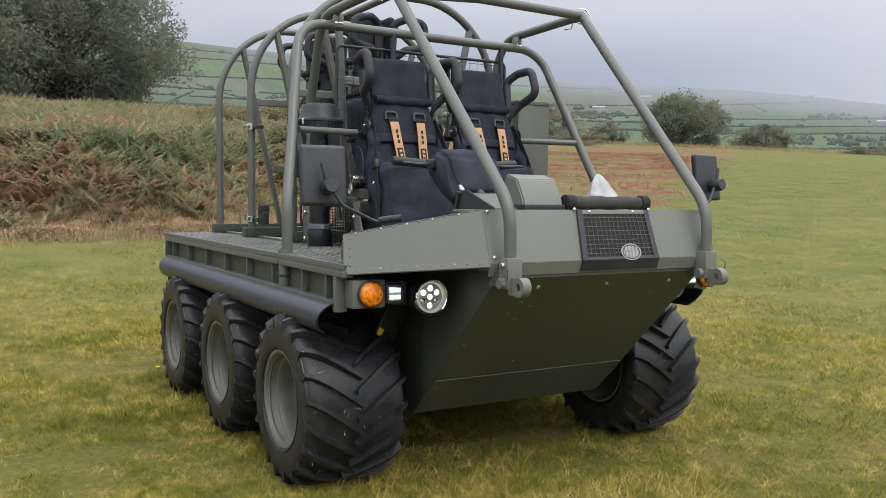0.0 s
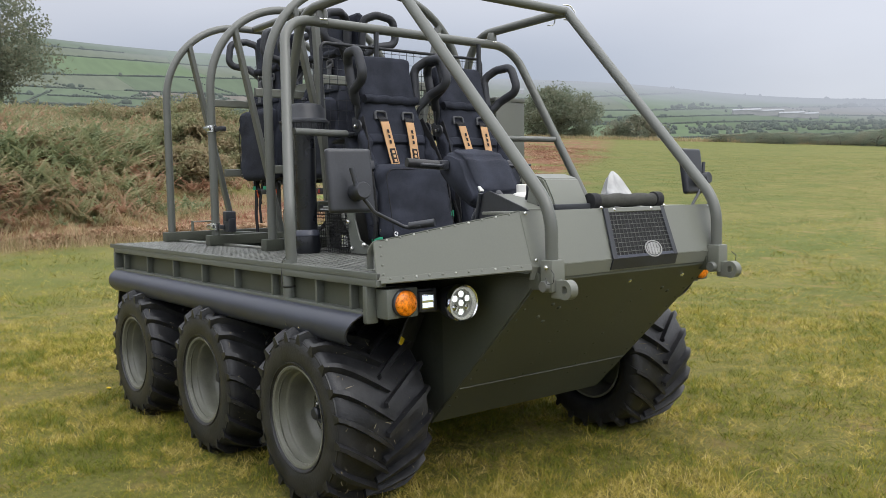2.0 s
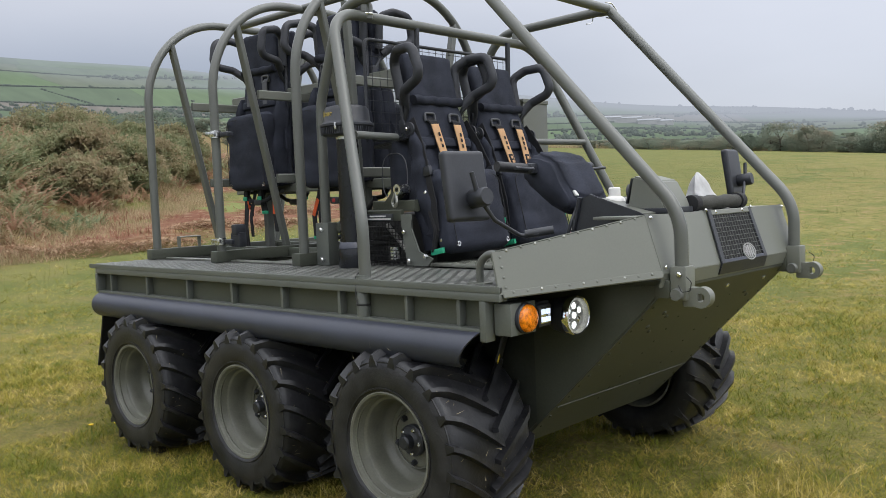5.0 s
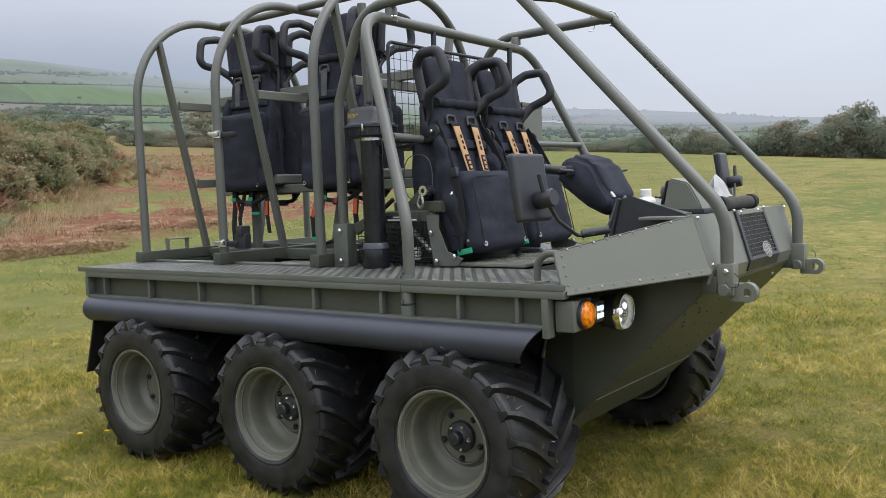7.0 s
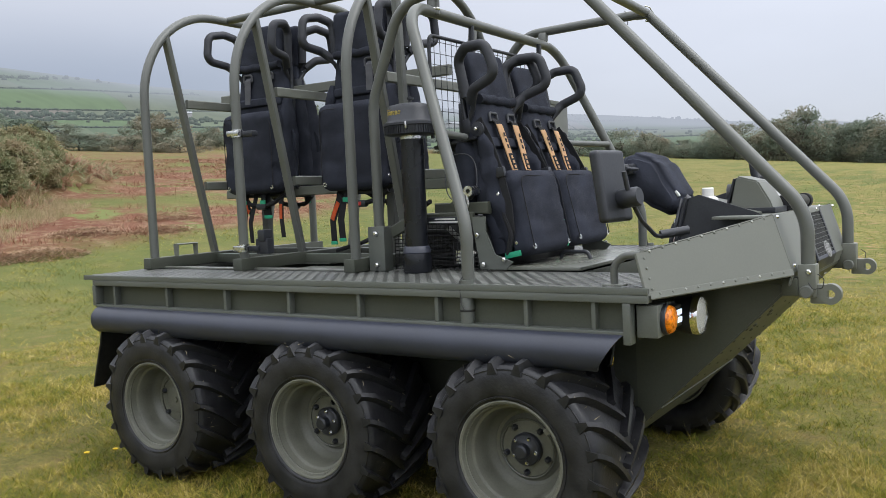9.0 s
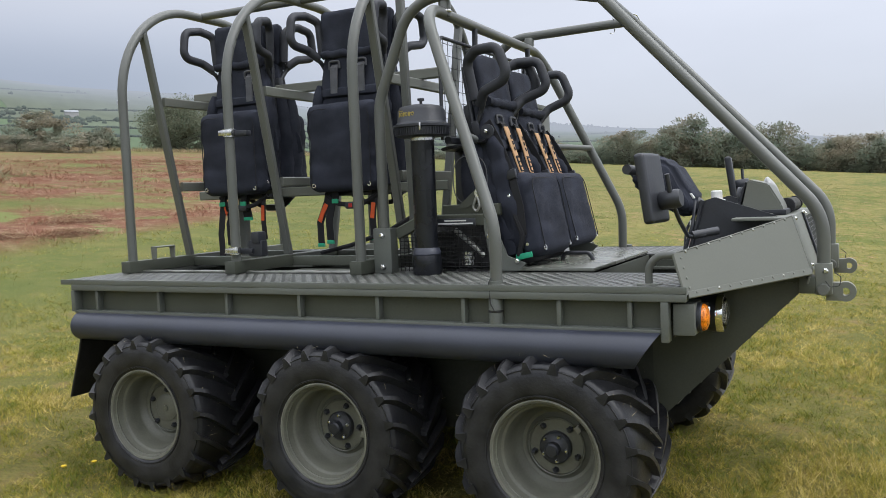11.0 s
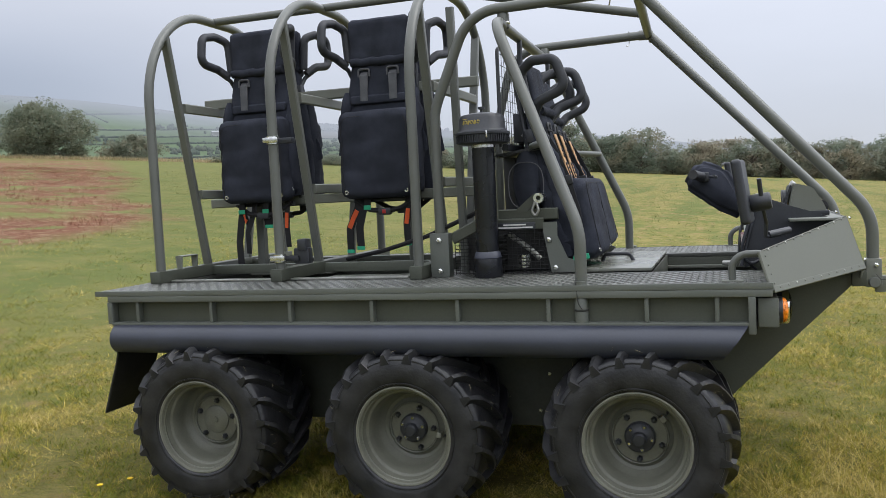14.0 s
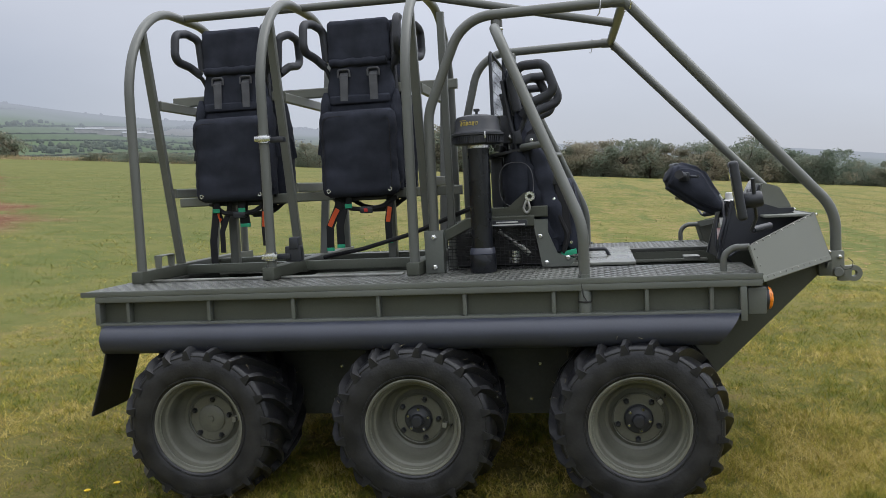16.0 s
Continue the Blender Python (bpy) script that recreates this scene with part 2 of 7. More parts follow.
GREENS = [(0.072, 0.100, 0.010), (0.148, 0.170, 0.017), (0.255, 0.232, 0.028), (0.42, 0.33, 0.075), (0.62, 0.49, 0.20)]
BLADES = living("grass_blades", GREENS, 0.85, island=0.42, through_leaf=0.2, tuft=18.0)
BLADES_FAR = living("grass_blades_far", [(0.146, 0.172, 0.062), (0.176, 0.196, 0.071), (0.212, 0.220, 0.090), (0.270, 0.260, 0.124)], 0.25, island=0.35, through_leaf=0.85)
FERN = living("bracken_fronds", [(0.150, 0.185, 0.096), (0.200, 0.222, 0.112), (0.252, 0.244, 0.130), (0.305, 0.250, 0.150), (0.335, 0.222, 0.140), (0.315, 0.185, 0.120)], 0.45, island=0.20, through_leaf=0.45, foot=True)
CUT_FERN = living("cut_bracken", [(0.19, 0.080, 0.050), (0.25, 0.115, 0.072), (0.32, 0.180, 0.115), (0.43, 0.32, 0.21)], 0.5, island=0.35)
HEAP = living("raked_straw", [(0.24, 0.125, 0.075), (0.33, 0.205, 0.125), (0.42, 0.30, 0.19), (0.50, 0.39, 0.26)], 0.9, island=0.55)
DRY_GRASS = living("dry_grass", [(0.220, 0.210, 0.090), (0.31, 0.255, 0.140), (0.39, 0.300, 0.180), (0.46, 0.355, 0.230)], 0.6, island=0.4)
# leaf colours lifted and greyed, so the haze is in the colour
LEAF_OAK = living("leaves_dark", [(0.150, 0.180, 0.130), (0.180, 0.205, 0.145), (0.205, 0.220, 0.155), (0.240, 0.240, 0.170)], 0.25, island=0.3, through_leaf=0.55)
LEAF_SCRUB = living("leaves_scrub", [(0.165, 0.190, 0.096), (0.215, 0.225, 0.118), (0.265, 0.238, 0.135), (0.310, 0.240, 0.148)], 0.4, island=0.2, through_leaf=0.4)
# hedge leaves paled: mist over the field put into their colour
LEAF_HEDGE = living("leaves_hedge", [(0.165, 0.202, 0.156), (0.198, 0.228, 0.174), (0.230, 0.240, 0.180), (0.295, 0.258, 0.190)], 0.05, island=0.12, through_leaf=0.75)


def plane_height(x, y):
    """The field: level round the vehicle, rising behind it and falling away ahead of it."""
    d = math.hypot(x, y)
    w = min(1.0, max(0.0, (d - 4.5) / 9.0))
    w = w * w * (3 - 2 * w)
    return w * (0.085 * (-x - 4.0) + 0.02 * y)


def bank_depth(x, y):
    """How far inside the foot of the bracken bank a place lies."""
    wob = 0.35 * math.sin(y * 0.9) + 0.25 * math.sin(y * 2.3 + x * 0.4)
    return min(-x - 11.7, 0.714 * (-x - 13.1 - 0.98 * (y - 3.7))) + wob


def bank_mask(x, y):
    return min(1.0, max(0.0, bank_depth(x, y) / 3.0))


def height(x, y):
    d = math.hypot(x, y)
    h = plane_height(x, y)
    s = max(0.0, bank_depth(x, y))
    if s > 0 and d > 30:
        s *= 1 - (1 - min(1.0, max(0.0, (-56.0 - math.degrees(math.atan2(x - 1.5, y + 4.0))) / 5))) * min(1.0, (d - 30) / 10)
    h += min(1.85, 0.42 * min(s, 2.8) + 0.06 * max(0.0, s - 2.8))
    if d > 3:
        h += 0.05 * min(1, (d - 3) / 6) * noise.noise((x * 0.16, y * 0.16, 0.3))
    return h + 0.012 * noise.noise((x * 0.9, y * 0.9, 2.1))


def field_material():
    m = bpy.data.materials.new("mown_field")
    m.use_nodes = True
    n, l = m.node_tree.nodes, m.node_tree.links
    p = n["Principled BSDF"]
    geo = n.new("ShaderNodeNewGeometry")

    def tex(scale, detail, stretch=None):
        t = n.new("ShaderNodeTexNoise")
        t.inputs["Scale"].default_value, t.inputs["Detail"].default_value = scale, detail
        if stretch:
            mp_ = n.new("ShaderNodeMapping")
            mp_.inputs["Scale"].default_value = stretch
            mp_.inputs["Rotation"].default_value = (0, 0, 0.4)
            l.new(geo.outputs["Position"], mp_.inputs[0])
            l.new(mp_.outputs[0], t.inputs["Vector"])
        else:
            l.new(geo.outputs["Position"], t.inputs["Vector"])
        return t.outputs[0]

    def ramp(src, lo, hi):
        q = n.new("ShaderNodeMapRange")
        q.inputs[1].default_value, q.inputs[2].default_value = lo, hi
        l.new(src, q.inputs[0])
        return q.outputs[0]

    def mix(f, a, b):
        q = n.new("ShaderNodeMixRGB")
        l.new(f, q.inputs[0])
        for i, v in ((1, a), (2, b)):
            if isinstance(v, tuple):
                q.inputs[i].default_value = (*v, 1)
            else:
                l.new(v, q.inputs[i])
        return q.outputs[0]

    c = mix(ramp(tex(0.16, 4, (1, 0.35, 1)), 0.36, 0.64), (0.125, 0.138, 0.034), (0.186, 0.167, 0.052))
    c = mix(ramp(tex(0.05, 4, (1, 0.4, 1)), 0.45, 0.62), c, (0.192, 0.161, 0.058))
    c = mix(ramp(tex(0.75, 5), 0.54, 0.72), c, (0.270, 0.208, 0.085))
    c = mix(ramp(tex(2.6, 4), 0.50, 0.78), c, (0.121, 0.143, 0.034))
    c = mix(ramp(tex(16, 5), 0.42, 0.74), c, (0.250, 0.208, 0.085))
    c = mix(ramp(tex(70, 3), 0.56, 0.74), c, (0.125, 0.135, 0.034))
    c = mix(ramp(tex(1.6, 6, (1, 0.45, 1)), 0.50, 0.66), c, (0.235, 0.201, 0.070))
    c = mix(ramp(tex(0.33, 6), 0.52, 0.66), c, (0.121, 0.138, 0.036))
    c = mix(ramp(tex(0.6, 5, (1, 0.16, 1)), 0.50, 0.62), c, (0.109, 0.130, 0.039))
    c = mix(ramp(tex(5.5, 5), 0.52, 0.68), c, (0.094, 0.103, 0.026))
    c = mix(ramp(tex(3.1, 6), 0.56, 0.68), c, (0.270, 0.185, 0.092))
    # brown thatch between the standing blades, darkened near the vehicle for shaded gaps
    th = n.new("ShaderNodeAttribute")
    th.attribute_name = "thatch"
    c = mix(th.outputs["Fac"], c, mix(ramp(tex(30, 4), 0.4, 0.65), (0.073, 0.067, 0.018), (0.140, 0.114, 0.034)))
    # rougher, darker sward towards the bank
    rg = n.new("ShaderNodeAttribute")
    rg.attribute_name = "rough_sward"
    c = mix(rg.outputs["Fac"], c, mix(ramp(tex(1.3, 5), 0.42, 0.62), (0.094, 0.114, 0.034), (0.146, 0.142, 0.048)))
    # cut bracken and litter along the foot of the bank
    zone = n.new("ShaderNodeAttribute")
    zone.attribute_name = "litter"
    lit = mix(ramp(tex(0.8, 5), 0.35, 0.62), (0.180, 0.092, 0.058), (0.150, 0.062, 0.040))
    lit = mix(ramp(tex(5, 5), 0.45, 0.7), lit, (0.165, 0.080, 0.046))
    lit = mix(ramp(tex(2.2, 6), 0.55, 0.68), lit, (0.28, 0.20, 0.122))
    lit = mix(ramp(tex(3.7, 6), 0.56, 0.66), lit, (0.26, 0.18, 0.115))
    lit = mix(ramp(tex(0.55, 6), 0.56, 0.62), lit, (0.150, 0.170, 0.058))
    mul = n.new("ShaderNodeMath")
    mul.operation = "MULTIPLY"
    l.new(zone.outputs["Fac"], mul.inputs[0])
    l.new(ramp(tex(0.30, 6), 0.35, 0.45), mul.inputs[1])
    c = mix(mul.outputs[0], c, lit)
    l.new(c, p.inputs["Base Color"])
    p.inputs["Roughness"].default_value = 0.95
    p.inputs["Specular IOR Level"].default_value = 0.1
    bp = n.new("ShaderNodeBump")
    bp.inputs["Strength"].default_value, bp.inputs["Distance"].default_value = 0.45, 0.05
    l.new(tex(45, 4), bp.inputs["Height"])
    l.new(bp.outputs[0], p.inputs["Normal"])
    return m


def litter_amount(x, y):
    """Where bracken was cut: a strip between the mown field and the bank."""
    if bank_mask(x, y) > 0.05:
        return 0.6
    a = min(1, max(0, (-x - 9.9 - 0.08 * max(0, y)) / 1.4))
    b = min(1, max(0, (92 + x) / 30.0))
    c = min(1, max(0, (-1.22 * x - y - 0.9 + 2.6 * noise.noise((x * 0.3, y * 0.3, 40.0)) + 1.4 * noise.noise((x * 1.1, y * 1.1, 41.0))) / 1.6)) * min(1, max(0, (y + 14) / 5))
    gaps = min(1, max(0.0, 1.14 + 1.8 * noise.noise((x * 0.19, y * 0.19, 6.0)) + 0.5 * noise.noise((x * 0.6, y * 0.6, 2.0))))
    return a * b * c * gaps


# ---- building helpers ----
def part(name, bm, material, parent, label="", m=None, sharp=38, kind=""):
    me = bpy.data.meshes.new(name)
    bm.normal_update()
    bm.to_mesh(me)
    bm.free()
    me.materials.append(material)
    me.shade_smooth()
    me.set_sharp_from_angle(angle=radians(sharp))
    ob = new(name, me)
    if parent is not None:
        ob.parent = parent
    if m is not None:
        ob.matrix_basis = m
    return tagged(ob, label, kind=kind)


def thing(name, label, category, group="", at=(0, 0, 0)):
    ob = new(name)
    ob.empty_display_size = 0.1
    ob.location = at
    return tagged(ob, label, category, group)


def mesh_from(name, verts, faces, material):
    me = bpy.data.meshes.new(name)
    me.from_pydata(verts, [], faces)
    me.materials.append(material)
    return new(name, me)


def box(bm, lo, hi, bevel=0.004, m=None, seg=2):
    g = bmesh.ops.create_cube(bm, size=1.0)
    vs = g["verts"]
    c = [(a + b) / 2 for a, b in zip(lo, hi)]
    s = [abs(b - a) for a, b in zip(lo, hi)]
    bmesh.ops.scale(bm, vec=s, verts=vs)
    bmesh.ops.translate(bm, vec=c, verts=vs)
    if m is not None:
        bmesh.ops.transform(bm, matrix=m, verts=vs)
    if bevel:
        es = list({e for v in vs for e in v.link_edges})
        bmesh.ops.bevel(bm, geom=es, offset=min(bevel, min(s) * 0.45), segments=seg, affect="EDGES", profile=0.6)
    return bm


def Box(lo, hi, bevel=0.004, m=None, seg=2):
    return box(bmesh.new(), lo, hi, bevel, m, seg)


def fillet(pts, radius, steps=8):
    pts = [Vector(p) for p in pts]
    rad = radius if isinstance(radius, (list, tuple)) else [radius] * len(pts)
    out = [pts[0]]
    for i in range(1, len(pts) - 1):
        p = pts[i]
        a, b = (pts[i - 1] - p), (pts[i + 1] - p)
        la, lb = a.length, b.length
        a.normalize(), b.normalize()
        ang = a.angle(b)
        if ang > math.pi - 0.02 or rad[i] <= 0:
            out.append(p)
            continue
        t = min(rad[i] / math.tan(ang / 2), la * 0.49, lb * 0.49)
        rr = t * math.tan(ang / 2)
        c = p + (a + b).normalized() * (rr / math.sin(ang / 2))
        s, e = (p + a * t - c), (p + b * t - c)
        tot = s.angle(e)
        ax = s.cross(e).normalized()
        for k in range(steps + 1):
            out.append(c + Matrix.Rotation(tot * k / steps, 3, ax) @ s)
    out.append(pts[-1])
    return out


def sweep(bm, pts, r, n=14, section=None, up=None):
    """A bar of round or given section along points, capped."""
    pts = [Vector(p) for p in pts]
    sec = section or [(r * math.cos(2 * math.pi * k / n), r * math.sin(2 * math.pi * k / n)) for k in range(n)]
    t0 = (pts[1] - pts[0]).normalized()
    u = Vector(up) if up else (Vector((0, 0, 1)) if abs(t0.z) < 0.9 else Vector((1, 0, 0)))
    u = (u - t0 * u.dot(t0)).normalized()
    rings = []
    last = t0
    for i, p in enumerate(pts):
        a = (pts[i] - pts[i - 1]).normalized() if i else t0
        b = (pts[i + 1] - pts[i]).normalized() if i < len(pts) - 1 else a
        t = (a + b).normalized()
        q = last.rotation_difference(t)
        u = (q @ u)
        u = (u - t * u.dot(t)).normalized()
        last = t
        v = t.cross(u)
        k = 1 / max(0.5, math.cos(a.angle(b) / 2)) if a.length and b.length else 1
        rings.append([bm.verts.new(p + (u * y + v * x) * (k if section else 1)) for x, y in sec])
    m = len(sec)
    for i in range(len(rings) - 1):
        for k in range(m):
            bm.faces.new((rings[i][k], rings[i][(k + 1) % m], rings[i + 1][(k + 1) % m], rings[i + 1][k]))
    bm.faces.new(rings[0][::-1])
    bm.faces.new(rings[-1])
    return bm


def rect(w, h, b=0.005):
    x, y = w / 2, h / 2
    return [(x, -y + b), (x, y - b), (x - b, y), (-x + b, y), (-x, y - b), (-x, -y + b), (-x + b, -y), (x - b, -y)]


def Tube(pts, r, bend=0.1, n=16, steps=8):
    return sweep(bmesh.new(), fillet(pts, bend, steps), r, n)


def Bar(pts, w, h, up=None):
    return sweep(bmesh.new(), pts, 0, section=rect(w, h), up=up)


def lathe(bm, profile, axis="Y", at=(0, 0, 0), n=40, closed=False, caps=True):
    """Turns (radius, along) points round an axis."""
    rings = []
    for rr, h in profile:
        ring = []
        for k in range(n):
            a = 2 * math.pi * k / n
            c, s = rr * math.cos(a), rr * math.sin(a)
            v = {"Y": (c, h, s), "Z": (c, s, h), "X": (h, c, s)}[axis]
            ring.append(bm.verts.new(Vector(v) + Vector(at)))
        rings.append(ring)
    idx = list(range(len(rings) - 1))
    for i in idx:
        for k in range(n):
            bm.faces.new((rings[i][k], rings[i][(k + 1) % n], rings[i + 1][(k + 1) % n], rings[i + 1][k]))
    if closed:
        for k in range(n):
            bm.faces.new((rings[-1][k], rings[-1][(k + 1) % n], rings[0][(k + 1) % n], rings[0][k]))
    elif caps:
        for ring in (rings[0], rings[-1]):
            bm.faces.new(ring)
    bmesh.ops.recalc_face_normals(bm, faces=bm.faces)
    return bm


def Lathe(profile, axis="Y", at=(0, 0, 0), n=40, closed=False):
    return lathe(bmesh.new(), profile, axis, at, n, closed)


def plate(bm, pts, t, bevel=0.0):
    """A flat sheet of thickness t behind the given outline."""
    pts = [Vector(p) for p in pts]
    nrm = Vector((0, 0, 0))
    for i in range(len(pts)):
        nrm += (pts[i] - pts[0]).cross(pts[(i + 1) % len(pts)] - pts[0])
    nrm.normalize()
    a = [bm.verts.new(p) for p in pts]
    b = [bm.verts.new(p - nrm * t) for p in pts]
    k = len(pts)
    fs = [bm.faces.new(a), bm.faces.new(b[::-1])]
    for i in range(k):
        fs.append(bm.faces.new((a[(i + 1) % k], a[i], b[i], b[(i + 1) % k])))
    if bevel:
        bmesh.ops.bevel(bm, geom=list({e for f in fs for e in f.edges}), offset=bevel, segments=2, affect="EDGES")
    return bm


def Plate(pts, t, bevel=0.0):
    return plate(bmesh.new(), pts, t, bevel)


def loft(sections, n=28, power=3.2, wrinkle=0.0, seed=0.0, fine=0):
    """Soft body of stacked rounded-rectangle sections: (z, x centre, half depth, half width)."""
    bm = bmesh.new()
    rings = []
    if fine:
        sections = [tuple(p + (q - p) * j / fine for p, q in zip(u, v)) for u, v in zip(sections, sections[1:]) for j in range(fine)] + [sections[-1]]
    for z, cx, hd, hw in sections:
        ring = []
        for k in range(n):
            a = 2 * math.pi * k / n
            c, s = math.cos(a), math.sin(a)
            x = math.copysign(abs(c) ** (2 / power), c) * hd
            y = math.copysign(abs(s) ** (2 / power), s) * hw
            w = wrinkle * noise.noise((x * 9 + seed, y * 9, z * 11)) + wrinkle * 0.5 * noise.noise((x * 23 + seed, y * 23, z * 27))
            ring.append(bm.verts.new((cx + x + w * (1 if c >= 0 else -1), y + w * s, z + w * 0.4)))
        rings.append(ring)
    for i in range(len(rings) - 1):
        for k in range(n):
            bm.faces.new((rings[i][k], rings[i][(k + 1) % n], rings[i + 1][(k + 1) % n], rings[i + 1][k]))
    bm.faces.new(rings[0][::-1])
    bm.faces.new(rings[-1])
    return bm


def cushion(z0, z1, cx, hd, hw, steps=14, wrinkle=0.004, seed=0.0, edge=0.03, n=32, power=4.0):
    secs = []
    for i in range(steps + 1):
        f = i / steps
        z = z0 + (z1 - z0) * f
        e = min(z - z0, z1 - z) / edge
        k = math.sqrt(max(0.0, 1 - (1 - min(1, e)) ** 2))
        secs.append((z, cx, hd * (0.35 + 0.65 * k), hw - edge * 0.6 * (1 - k)))
    return loft(secs, n, power, wrinkle, seed)


def studs(bm, places, r=0.006, h=0.004, normal=(0, -1, 0)):
    q = Vector((0, 0, 1)).rotation_difference(Vector(normal))
    for p in places:
        rot = Matrix.Translation(p) @ q.to_matrix().to_4x4()
        top = [bm.verts.new(rot @ Vector((0.55 * r * math.cos(k * math.pi / 4), 0.55 * r * math.sin(k * math.pi / 4), h))) for k in range(8)]
        mid = [bm.verts.new(rot @ Vector((r * math.cos(k * math.pi / 4), r * math.sin(k * math.pi / 4), h * 0.45))) for k in range(8)]
        low = [bm.verts.new(rot @ Vector((r * math.cos(k * math.pi / 4), r * math.sin(k * math.pi / 4), -0.002))) for k in range(8)]
        bm.faces.new(top)
        for a, b in ((mid, top), (low, mid)):
            for k in range(8):
                bm.faces.new((a[k], a[(k + 1) % 8], b[(k + 1) % 8], b[k]))
    return bm


def along(a, b, k):
    a, b = Vector(a), Vector(b)
    return [a.lerp(b, (i + 0.5) / k) for i in range(k)]


def hexbolt(bm, at, normal, r=0.011, h=0.009):
    q = Vector((0, 0, 1)).rotation_difference(Vector(normal))
    m = Matrix.Translation(at) @ q.to_matrix().to_4x4()
    lo = [bm.verts.new(m @ Vector((r * math.cos(k * math.pi / 3), r * math.sin(k * math.pi / 3), 0))) for k in range(6)]
    hi = [bm.verts.new(m @ Vector((r * math.cos(k * math.pi / 3), r * math.sin(k * math.pi / 3), h))) for k in range(6)]
    tp = [bm.verts.new(m @ Vector((r * 0.5 * math.cos(k * math.pi / 3), r * 0.5 * math.sin(k * math.pi / 3), h * 1.5))) for k in range(6)]
    bm.faces.new(tp)
    for a, b in ((lo, hi), (hi, tp)):
        for k in range(6):
            bm.faces.new((a[k], a[(k + 1) % 6], b[(k + 1) % 6], b[k]))
    return bm


# ---- ground ----
def make_ground():
    radii = [0.0]
    r = 0.5
    while r < 150:
        radii.append(r)
        r += max(0.5, r * 0.035)
    na = 220
    verts = [(0, 0, height(0, 0))]
    for rr in radii[1:]:
        for k in range(na):
            a = 2 * math.pi * k / na
            x, y = rr * math.sin(a), rr * math.cos(a)
            verts.append((x, y, height(x, y)))
    faces = [(0, 1 + (k + 1) % na, 1 + k) for k in range(na)]
    for i in range(1, len(radii) - 1):
        o, q = 1 + (i - 1) * na, 1 + i * na
        for k in range(na):
            k2 = (k + 1) % na
            faces.append((o + k, o + k2, q + k2, q + k))
    # past the field the same sheet drops into the valley and climbs the far hills
    last = 1 + (len(radii) - 2) * na
    return verts, faces, na, last, radii[-1]


SKYLINE = [(-180, 3.0), (-110, 9.0), (-76, 9.6), (-62, 8.7), (-52, 7.8), (-38, 6.3), (-25, 4.9), (-10, 3.6), (0, 2.4), (17, 1.0), (60, 0.5), (120, 1.0), (180, 3.0)]


def skyline(az):
    for (a, e), (b, f) in zip(SKYLINE, SKYLINE[1:]):
        if a <= az <= b:
            return e + (f - e) * (az - a) / (b - a)
    return 3.0


def far_material():
    """Pasture on the far hills in fields of differing green, under painted haze that thickens with distance."""
    m = bpy.data.materials.new("misty_pasture")
    m.use_nodes = True
    n, l = m.node_tree.nodes, m.node_tree.links
    p = n["Principled BSDF"]
    uv = n.new("ShaderNodeAttribute")
    uv.attribute_name = "plan"
    brick = n.new("ShaderNodeTexBrick")
    brick.offset, brick.offset_frequency, brick.squash, brick.squash_frequency = 0.37, 2, 1.6, 3
    for key, v in (("Scale", 1.0), ("Mortar Size", 0.012), ("Mortar Smooth", 0.3), ("Bias", 0.0), ("Brick Width", FIELD_LONG), ("Row Height", 1.0)):
        brick.inputs[key].default_value = v
    brick.inputs["Color1"].default_value, brick.inputs["Color2"].default_value = (0, 0, 0, 1), (1, 1, 1, 1)
    l.new(uv.outputs["Vector"], brick.inputs["Vector"])
    ramp = n.new("ShaderNodeValToRGB")
    cr = ramp.color_ramp
    cr.interpolation = "CONSTANT"
    cr.elements[0].position, cr.elements[0].color = 0.0, (0.076, 0.104, 0.055, 1)
    cr.elements[1].position, cr.elements[1].color = 0.20, (0.090, 0.126, 0.062, 1)
    for q, c in ((0.38, (0.108, 0.130, 0.082, 1)), (0.52, (0.078, 0.104, 0.060, 1)), (0.68, (0.104, 0.118, 0.080, 1)), (0.80, (0.091, 0.118, 0.071, 1)), (0.95, (0.137, 0.121, 0.102, 1))):
        cr.elements.new(q).color = c
    l.new(brick.outputs["Color"], ramp.inputs[0])
    nz = n.new("ShaderNodeTexNoise")
    nz.inputs["Scale"].default_value, nz.inputs["Detail"].default_value = 1.6, 7
    l.new(uv.outputs["Vector"], nz.inputs["Vector"])
    hedge = n.new("ShaderNodeMixRGB")
    hedge.inputs[2].default_value = (0.030, 0.042, 0.026, 1)
    l.new(brick.outputs["Fac"], hedge.inputs[0])
    l.new(ramp.outputs[0], hedge.inputs[1])
    soft = n.new("ShaderNodeMixRGB")
    soft.blend_type = "OVERLAY"
    soft.inputs[0].default_value = 0.3
    l.new(hedge.outputs[0], soft.inputs[1])
    l.new(nz.outputs[0], soft.inputs[2])
    l.new(soft.outputs[0], p.inputs["Base Color"])
    p.inputs["Roughness"].default_value = 1.0
    p.inputs["Specular IOR Level"].default_value = 0.0
    # haze glows from the hill surface itself
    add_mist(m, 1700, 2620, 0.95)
    return m


FIELD_LONG = 9.0


def field_plan(az, el):
    """Where a place on the hills lies in the pattern of fields: along a row, and across the rows."""
    v = 1.5 * (el + 0.030 * az + 0.35 * noise.noise((az / 13, el / 4, 7)))
    return az + 2.0 * noise.noise((az / 9, el / 2, 1)) + 1.3 * el, v + 0.34 * math.sin(1.7 * v + 0.06 * az)


